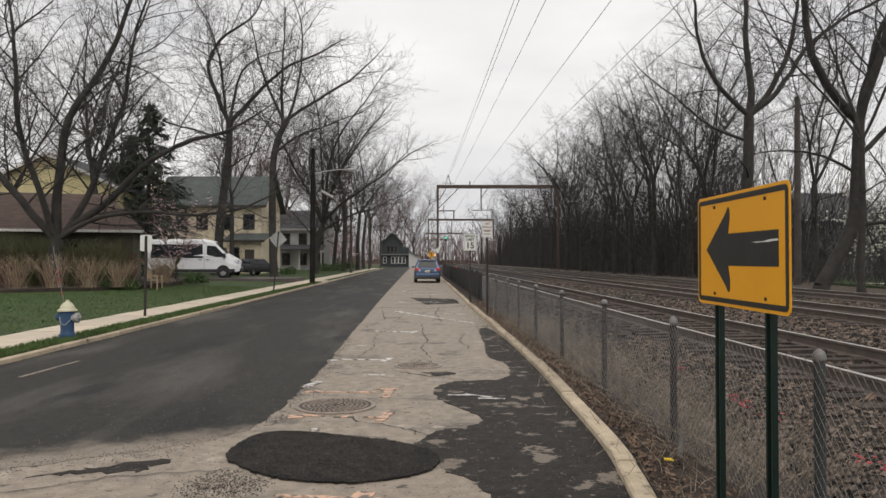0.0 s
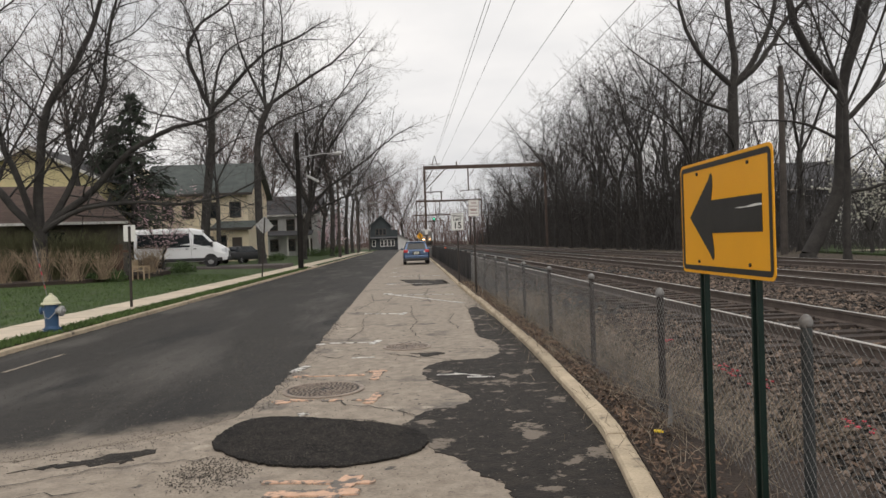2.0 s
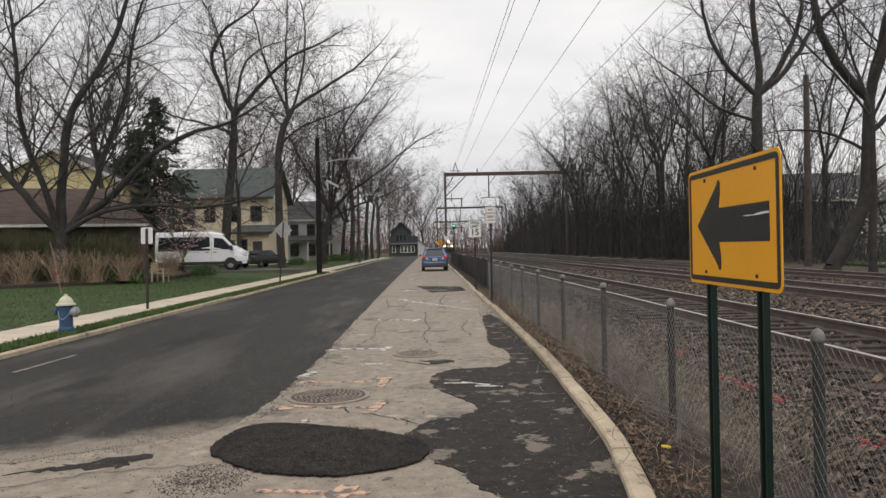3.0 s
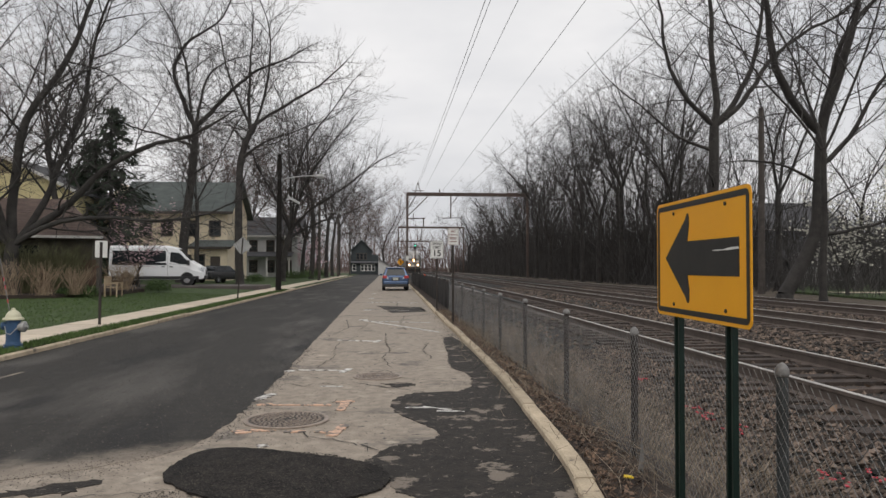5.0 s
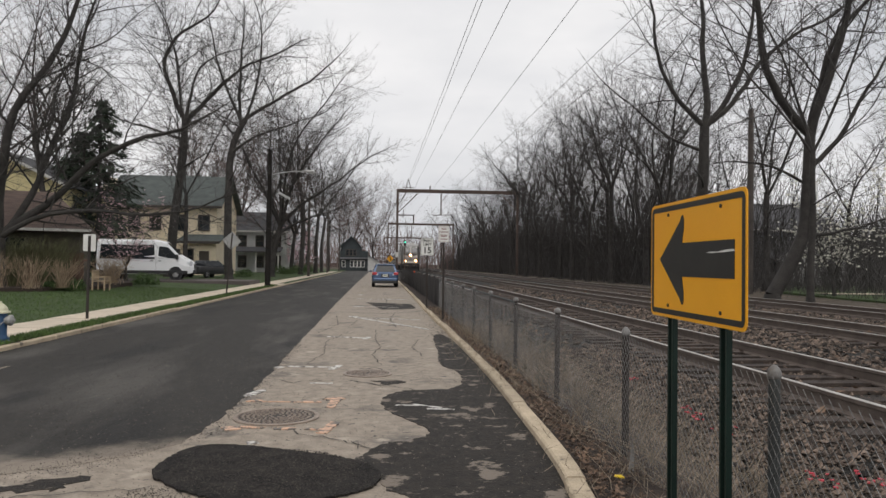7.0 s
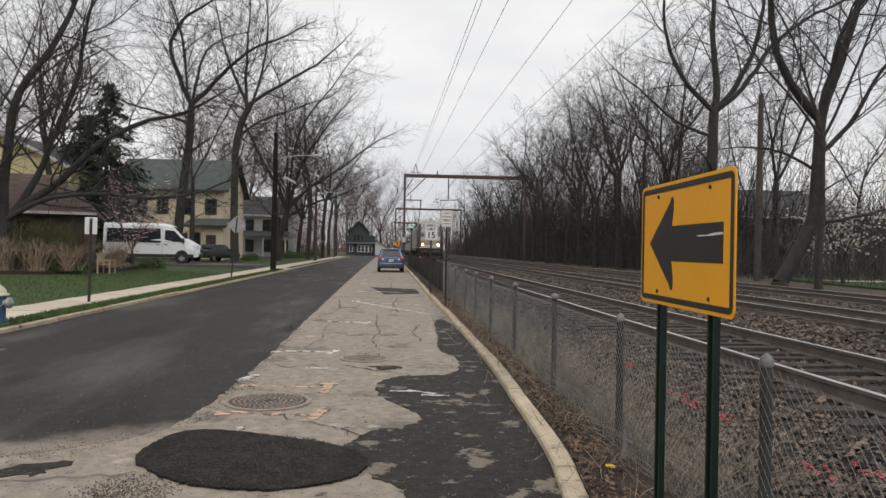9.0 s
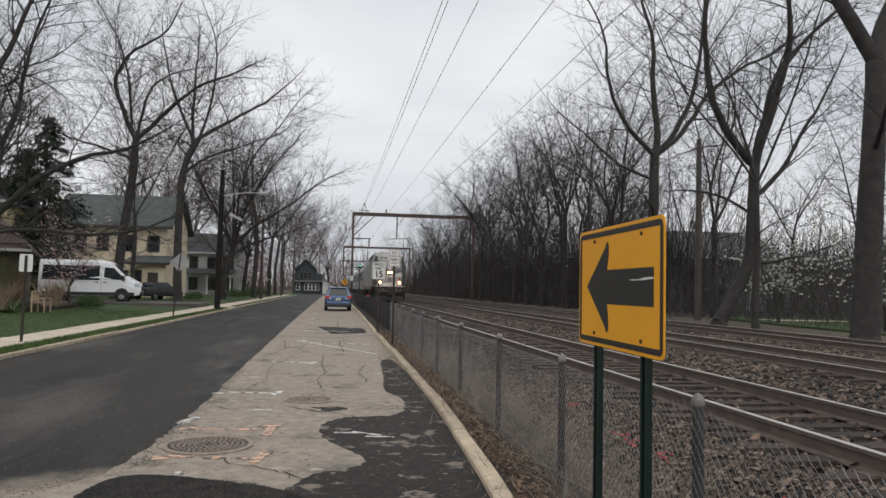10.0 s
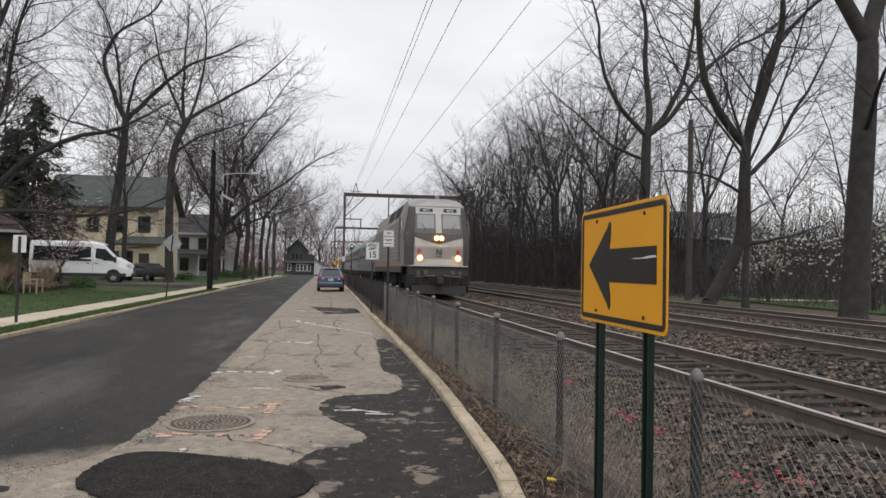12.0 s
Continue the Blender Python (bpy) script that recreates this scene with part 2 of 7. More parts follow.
# ---------------------------------------------------------------- mesh building
class Mesh:
    """Collects vertices and faces; every call adds one closed piece."""

    def __init__(self):
        self.v, self.f = [], []

    def add(self, v, f):
        k = len(self.v)
        self.v += [tuple(p) for p in v]
        self.f += [tuple(i + k for i in q) for q in f]
        return self

    def box(self, c, s, rz=0.0, m=None):
        x, y, z = (q / 2 for q in s)
        mm = m if m is not None else pose(*c, 0, 0, rz)
        p = [mm @ Vector(q) for q in ((-x, -y, -z), (x, -y, -z), (x, y, -z), (-x, y, -z), (-x, -y, z), (x, -y, z), (x, y, z), (-x, y, z))]
        return self.add(p, ((0, 3, 2, 1), (4, 5, 6, 7), (0, 1, 5, 4), (1, 2, 6, 5), (2, 3, 7, 6), (3, 0, 4, 7)))

    def tube(self, pts, radii, n=6, caps=True):
        pts = [Vector(p) for p in pts]
        v, f, prev = [], [], None
        for i, p in enumerate(pts):
            d = (pts[min(i + 1, len(pts) - 1)] - pts[max(i - 1, 0)]).normalized()
            if prev is None:
                prev = d.orthogonal().normalized()
            u = (prev - d * prev.dot(d)).normalized()
            prev, w = u, d.cross(u)
            for k in range(n):
                a = 2 * math.pi * k / n
                v.append(p + (u * math.cos(a) + w * math.sin(a)) * radii[i])
        for i in range(len(pts) - 1):
            for k in range(n):
                f.append((i * n + k, i * n + (k + 1) % n, (i + 1) * n + (k + 1) % n, (i + 1) * n + k))
        if caps:
            f.append(tuple(range(n - 1, -1, -1)))
            f.append(tuple(range((len(pts) - 1) * n, len(pts) * n)))
        return self.add(v, f)

    def rod(self, a, b, r, n=8, r2=None):
        return self.tube([a, b], [r, r if r2 is None else r2], n)

    def prism(self, outline, a, b, axis="y"):
        """The outline, (u, v) pairs, pushed from a to b along the axis: y: u=x, v=z; x: u=y, v=z; z: u=x, v=y."""
        at = {"y": lambda u, w, t: (u, t, w), "x": lambda u, w, t: (t, u, w), "z": lambda u, w, t: (u, w, t)}[axis]
        n = len(outline)
        v = [at(u, w, a) for u, w in outline] + [at(u, w, b) for u, w in outline]
        f = [tuple(range(n)), tuple(range(2 * n - 1, n - 1, -1))] + [(i, i + n, (i + 1) % n + n, (i + 1) % n) for i in range(n)]
        return self.add(v, f)

    def lathe(self, profile, n=20, c=(0, 0, 0), axis="z"):
        v, f = [], []
        for r, z in profile:
            for k in range(n):
                a = 2 * math.pi * k / n
                q = (r * math.cos(a), r * math.sin(a), z)
                q = {"z": q, "x": (q[2], q[0], q[1]), "y": (q[0], q[2], q[1])}[axis]
                v.append((c[0] + q[0], c[1] + q[1], c[2] + q[2]))
        for i in range(len(profile) - 1):
            for k in range(n):
                f.append((i * n + k, i * n + (k + 1) % n, (i + 1) * n + (k + 1) % n, (i + 1) * n + k))
        f.append(tuple(range(n - 1, -1, -1)))
        f.append(tuple(range((len(profile) - 1) * n, len(profile) * n)))
        return self.add(v, f)

    def data(self, name, material, smooth=False):
        me = bpy.data.meshes.new(name)
        me.from_pydata(self.v, [], self.f)
        me.materials.append(material)
        b = bmesh.new()
        b.from_mesh(me)
        if len(b.faces) < 60000:
            bmesh.ops.recalc_face_normals(b, faces=b.faces)
        b.to_mesh(me)
        b.free()
        if smooth:
            me.shade_smooth()
        return me


def part(name, m, material, parent=None, label="", bevel=0.0, smooth=False):
    """Links a Mesh as one mesh object under a thing or part."""
    ob = new(name, m.data(name, material, smooth) if isinstance(m, Mesh) else m)
    if parent is not None:
        ob.parent = parent
    if label:
        ob["label"] = label
    if bevel:
        md = ob.modifiers.new("bevel", "BEVEL")
        md.width, md.segments, md.limit_method = bevel, 2, "ANGLE"
    return ob


def thing(name, m, label, category, group="", kind=""):
    """An Empty at a thing's base."""
    ob = new(name)
    ob.empty_display_size = 0.2
    ob.matrix_world = m
    return tagged(ob, label, category, group, kind)


def solo(name, m, material, label, category, group="", kind="", bevel=0.0, smooth=False):
    return tagged(part(name, m, material, None, "", bevel, smooth), label, category, group, kind)


def kerb_x(y):
    """Road face of the kerb beside the railway."""
    ys = (-40, -6, 1, 3, 4, 5.1, 5.9, 6.5, 7.3, 8.6, 9.8, 12, 17.5, 25, 50, 100, 170)
    xs = (0.2, 0.6, 0.9, 1.14, 1.29, 1.45, 1.54, 1.58, 1.61, 1.65, 1.69, 1.74, 1.745, 1.75, 1.88, 2.0, 2.1)
    return float(np.interp(y, ys, xs))


def fence_x(y):
    return float(np.interp(y, (-10, 4, 9, 30, 110), (2.12, 2.17, 2.18, 2.42, 2.62)))


LK = -6.35          # road face of the opposite kerb
RAIL_TOP = 0.40
TRACKS = (5.35, 10.15, 14.9)


def ribbon(outline_l, outline_r, ys, z0, z1):
    """A slab between two side lines x(y)."""
    m = Mesh()
    n = len(ys)
    v = []
    for y in ys:
        a, b = outline_l(y), outline_r(y)
        v += [(a, y, z1), (b, y, z1), (b, y, z0), (a, y, z0)]
    f = []
    for i in range(n - 1):
        for k in range(4):
            f.append((4 * i + k, 4 * i + (k + 1) % 4, 4 * i + 4 + (k + 1) % 4, 4 * i + 4 + k))
    f += [(0, 1, 2, 3), tuple(4 * (n - 1) + k for k in (3, 2, 1, 0))]
    return m.add(v, f)


def kerb_piece(face, ys, top, width=0.17, cut=0.018):
    """One length of kerb with worn, chamfered upper edges; face(y) is its road side."""
    v, f, n = [], [], len(ys)
    for y in ys:
        x = face(y)
        v += [(x, y, -0.2), (x, y, top - cut), (x + math.copysign(cut, width), y, top), (x + width - math.copysign(cut, width), y, top), (x + width, y, top - cut), (x + width, y, -0.2)]
    for i in range(n - 1):
        for k in range(6):
            f.append((6 * i + k, 6 * i + (k + 1) % 6, 6 * i + 6 + (k + 1) % 6, 6 * i + 6 + k))
    f += [(0, 1, 2, 3, 4, 5), tuple(6 * (n - 1) + k for k in (5, 4, 3, 2, 1, 0))]
    return Mesh().add(v, f)


def wobble(pts, step=0.12, amp=0.03, seed=0):
    """A closed outline cut finer and roughened."""
    rr = random.Random(seed)
    out = []
    for i, (x, y) in enumerate(pts):
        x2, y2 = pts[(i + 1) % len(pts)]
        k = max(1, int(math.hypot(x2 - x, y2 - y) / step))
        for j in range(k):
            t = j / k
            out.append((x + (x2 - x) * t + rr.uniform(-amp, amp), y + (y2 - y) * t + rr.uniform(-amp, amp)))
    return out


def soft(pts, n=2):
    """Corners of a closed outline cut round."""
    for _ in range(n):
        pts = [q for (x, y), (x2, y2) in zip(pts, pts[1:] + pts[:1]) for q in ((x * 0.75 + x2 * 0.25, y * 0.75 + y2 * 0.25), (x * 0.25 + x2 * 0.75, y * 0.25 + y2 * 0.75))]
    return pts


# ---------------------------------------------------------------- ground, road, tracks
m = Mesh()
gx = (-3000, -60, -30, -14, -8.2, -6.5, -6.4, 2.2, 2.6, 3.4, 17, 20, 30, 60, 3000)
gz = (1.5, 0.6, 0.4, 0.2, 0.02, -0.02, -0.12, -0.12, -0.04, 0.1, 0.1, 0.12, -0.1, -0.4, -0.4)
gy = (-300, -20, 0, 20, 40, 80, 160, 400, 4000)
v = [(x, y, z) for y in gy for x, z in zip(gx, gz)]
nx = len(gx)
f = [(j * nx + i, j * nx + i + 1, (j + 1) * nx + i + 1, (j + 1) * nx + i) for j in range(len(gy) - 1) for i in range(nx - 1)]
tagged(part("ground", m.add(v, f), M_EARTH), "brown earth and leaf litter ground", "ground", kind="structure")
YS = [-40, -6, 0, 1, 2, 3, 3.5, 4, 4.5, 5.1, 5.5, 5.9, 6.5, 7.3, 8.6, 9.8, 12, 17.5, 25, 50, 100, 170]
tagged(part("road", ribbon(lambda y: LK - 0.02, lambda y: kerb_x(y) + 0.02, YS, -0.1, 0.0), M_OLD), "worn light grey asphalt road with cracks", "road", kind="structure")
dark = [(-1.5, 7.6), (-1.56, 7.0), (-2.0, 6.5), (-2.8, 6.0), (-3.5, 5.6), (-4.6, 5.0), (-6.34, 4.2), (-6.34, 60), (-6.34, 168), (-1.62, 168), (-1.6, 60), (-1.52, 30), (-1.42, 13), (-1.4, 9.6)]
tagged(part("road_surface", Mesh().prism(wobble(dark, 0.09, 0.032, 7), 0.001, 0.0035, "z"), M_ASPHALT), "newer dark asphalt driving lane", "road", kind="structure")
patch = [(-1.55, 6.0), (-1.58, 6.35), (-1.44, 6.92), (-1.02, 6.9), (-0.56, 6.67), (-0.12, 6.44), (0.1, 6.2), (0.19, 5.95), (0.13, 5.62), (-0.08, 5.43), (-0.45, 5.29), (-0.8, 5.36), (-1.06, 5.46), (-1.3, 5.68)]
tagged(part("road_patch", Mesh().prism(wobble(soft(patch), 0.035, 0.013, 1), 0.003, 0.02, "z"), M_PATCH), "fresh black asphalt patch in the road", "road patch", kind="structure")
damp = [(1.7, 17.5), (1.35, 17), (1.28, 14), (1.12, 12.2), (1.38, 11.2), (1.3, 10.3), (1.1, 9.8), (0.75, 9.75), (0.4, 9.65), (0.18, 9.15), (0.22, 8.5), (0.43, 7.95), (0.7, 7.45), (0.5, 7.06), (0.17, 6.93), (0.06, 6.65), (-0.06, 6.4), (0.1, 6.2), (0.17, 5.9), (0.2, 5.6), (0.42, 5.35), (0.45, 5.0), (0.62, 4.9), (0.7, 4.2), (0.65, 3.0), (0.5, -5), (0.6, -6), (0.88, 1), (1.17, 3), (1.32, 4), (1.48, 5.1), (1.61, 6.5), (1.68, 8.6), (1.72, 9.8), (1.77, 12)]
tagged(part("road_patch", Mesh().prism(wobble(soft(damp, 1), 0.05, 0.028, 2), 0.001, 0.006, "z"), M_DAMP), "dark grey asphalt repair along the kerb", "road patch", kind="structure")

ballast = Mesh()
bx = (2.45, 3.2, 3.9, 17.2, 18.4)
bz = (-0.02, 0.10, 0.2, 0.2, 0.02)
by = (-40, 0, 20, 40, 80, 160, 320, 700)
v = [(x, y, z) for y in by for x, z in zip(bx, bz)]
f = [(j * 5 + i, j * 5 + i + 1, (j + 1) * 5 + i + 1, (j + 1) * 5 + i) for j in range(len(by) - 1) for i in range(4)]
tagged(part("ballast", ballast.add(v, f), M_BALLAST), "grey-brown crushed stone railway ballast", "ballast", kind="structure")


def rail_profile(x):
    z = RAIL_TOP
    o = [(-0.07, -0.17), (0.07, -0.17), (0.07, -0.155), (0.012, -0.135), (0.012, -0.045), (0.036, -0.035), (0.036, -0.002)]
    o += [(-0.036, -0.002), (-0.036, -0.035), (-0.012, -0.045), (-0.012, -0.135), (-0.07, -0.155)]
    return [(x + u, z + w) for u, w in o]


for c in TRACKS:
    track = thing("railway_track", pose(0, 0, 0), "steel railway track on dark timber sleepers", "railway track", "parallel railway tracks", "structure")
    for s in (-1, 1):
        rl = part("rail", Mesh().prism(rail_profile(c + s * 0.7525), -40, 700), M_RAILSIDE, track, "rusty steel rail with a shiny head")
        part("rail_head", Mesh().box((c + s * 0.7525, 330, RAIL_TOP - 0.001), (0.066, 740, 0.006)), M_RAIL, rl, "bright worn running surface")


# ---------------------------------------------------------------- bare trees
def tube3(v, f, pts, rad, n):
    k0 = len(v)
    u = None
    for i, p in enumerate(pts):
        d = pts[min(i + 1, len(pts) - 1)] - pts[max(i - 1, 0)]
        d.normalize()
        if u is None:
            u = d.orthogonal()
        u = u - d * u.dot(d)
        u.normalize()
        w = d.cross(u)
        for k in range(n):
            a = 6.28319 * k / n
            v.append(p + (u * math.cos(a) + w * math.sin(a)) * rad[i])
    for i in range(len(pts) - 1):
        a = k0 + i * n
        for k in range(n):
            q = (k + 1) % n
            f.append((a + k, a + q, a + n + q, a + n + k))


def spike(v, f, p, q, r):
    """A three-sided twig running to a point."""
    d = (q - p).normalized()
    u = d.orthogonal().normalized() * r
    w = d.cross(u)
    k = len(v)
    v += [p + u, p - u * 0.5 + w * 0.87, p - u * 0.5 - w * 0.87, q]
    f += [(k, k + 1, k + 3), (k + 1, k + 2, k + 3), (k + 2, k, k + 3)]


STEP = (0.75, 0.75, 0.6, 0.8)       # length of a straight piece, level by level
WAG = (0.03, 0.08, 0.125, 0.15)       # how far it turns from piece to piece
LIFT = (0.0, 0.035, 0.04, 0.03)       # how it turns up towards the light
GAP = (0.0, 0.56, 0.31, 0.175)         # spacing of its side shoots


def bough(rr, out, p, dirs, length, r, level, dens=1.0, bare=0.2, taper=0.8):
    """One crooked limb and all that grows on it; dirs: the directions it takes one after another."""
    n = max(2, int(length / STEP[level]))
    dirs = [Vector(q).normalized() for q in dirs]
    c, d = Vector((0, 0, 0)), dirs[0]
    pts, rad = [p.copy()], [r]
    for i in range(n):
        c = c * 0.55 + Vector((rr.gauss(0, 1), rr.gauss(0, 1), rr.gauss(0, 0.8))) * WAG[level]
        if len(dirs) > 1:
            s = min(i / max(1, n - 1), 0.999) * (len(dirs) - 1)
            d = dirs[int(s)].lerp(dirs[int(s) + 1], s % 1.0) + c
        else:
            d = d + c * 0.75 + Vector((0, 0, LIFT[level]))
        d.normalize()
        pts.append(pts[-1] + d * (length / n))
        rad.append(max(0.0062, r * (1 - taper * (i + 1) / n)))
    v, f = out[0] if level < 3 else out[1]
    tube3(v, f, [q.copy() for q in pts], rad, (10, 6, 4, 3)[level])
    if level == 0:
        return pts, rad
    t, turn = bare, rr.uniform(0, 6.28)
    while t < 1.0:
        i = min(n - 1, int(t * n))
        q = pts[i].lerp(pts[i + 1], t * n - i)
        base = (pts[i + 1] - pts[i]).normalized()
        turn += 2.4 + rr.uniform(-0.7, 0.7)
        u = base.orthogonal().normalized()
        side = u * math.cos(turn) + base.cross(u) * math.sin(turn)
        ang = rr.uniform(0.55, 1.2)
        nd = base * math.cos(ang) + side * math.sin(ang)
        if level == 3:
            e = q + (nd + Vector((0, 0, 0.12))) * rr.uniform(0.22, 0.7)
            spike(out[1][0], out[1][1], q, e, 0.0066)
        else:
            ln = length * rr.uniform(0.28, 0.5) * (1.2 - 0.65 * t)
            ln = min(ln, 5.0) if level == 1 else min(max(ln, 0.5), 1.7)
            bough(rr, out, q, [nd], ln, max(0.007, min(rad[i] * 0.55, 0.007 + 0.0085 * ln)), level + 1, dens, 0.12)
        t += GAP[level] * rr.uniform(0.6, 1.4) / (length * dens)
    if level == 3:
        spike(out[1][0], out[1][1], pts[-1], pts[-1] + d * 0.4, 0.0066)
    elif level < 3:
        bough(rr, out, pts[-1], [d], min(1.6, length * 0.4), rad[-1], level + 1, dens, 0.1)
    return pts, rad


def tree_meshes(name, seed, h, r, fork, limbs=4, trunk=((0, 0, 1),), spread=0.55, dens=1.0, twig=None, own=(), stubs=2):
    """A trunk to the fork, then limbs all round and the tree's own limbs: (height, directions, length, radius)."""
    rr = random.Random(seed)
    out = (([], []), ([], []))
    foot = [Vector((0, 0, -0.3)), Vector((0, 0, 0.0)), Vector((0, 0, 0.3))]
    tube3(out[0][0], out[0][1], foot, [r * 1.65, r * 1.38, r * 1.1], 10)
    pts, rad = bough(rr, out, Vector((0, 0, 0.2)), trunk, fork, r * 1.1, 0, taper=0.3)
    tip, td = pts[-1], (pts[-1] - pts[-2]).normalized()
    a0 = rr.uniform(0, 6.28)
    for k in range(limbs):
        a = a0 + 6.283 * k / limbs + rr.uniform(-0.4, 0.4)
        sp = spread * rr.uniform(0.6, 1.3)
        nd = Vector((math.cos(a) * sp, math.sin(a) * sp, 1)) + td * 0.3
        bough(rr, out, tip - td * rr.uniform(0, 0.05) * fork, [nd], (h - fork) * rr.uniform(0.9, 1.15), r * rr.uniform(0.36, 0.5), 1, dens, 0.14)
    for z, dirs, ln, lr in own:
        i = min(range(len(pts)), key=lambda k: abs(pts[k].z - z))
        bough(rr, out, pts[i].copy(), dirs, ln, lr, 1, dens, 0.16, 0.75)
    for k in range(stubs):
        i = rr.randint(len(pts) // 2, len(pts) - 2)
        a = rr.uniform(0, 6.28)
        bough(rr, out, pts[i], [Vector((math.cos(a), math.sin(a), 0.35))], (h - fork) * rr.uniform(0.3, 0.45), r * 0.26, 1, dens, 0.25)
    wood = bpy.data.meshes.new(name + "_wood")
    wood.from_pydata(out[0][0], [], out[0][1])
    wood.materials.append(M_BARK)
    wood.shade_smooth()
    twigs = bpy.data.meshes.new(name + "_twigs")
    twigs.from_pydata(out[1][0], [], out[1][1])
    twigs.materials.append(twig or M_TWIG)
    return wood, twigs


def tree(meshes, x, y, z, turn=0, size=1.0, label="tall bare deciduous tree with fine grey twigs", group="bare trees"):
    t = thing("tree", pose(x, y, z, 0, 0, turn), label, "tree", group)
    t.scale = (size, size, size)
    part("trunk", meshes[0], M_BARK, t)
    part("crown", meshes[1], M_TWIG, t, "bare leafless twigs")
    return t


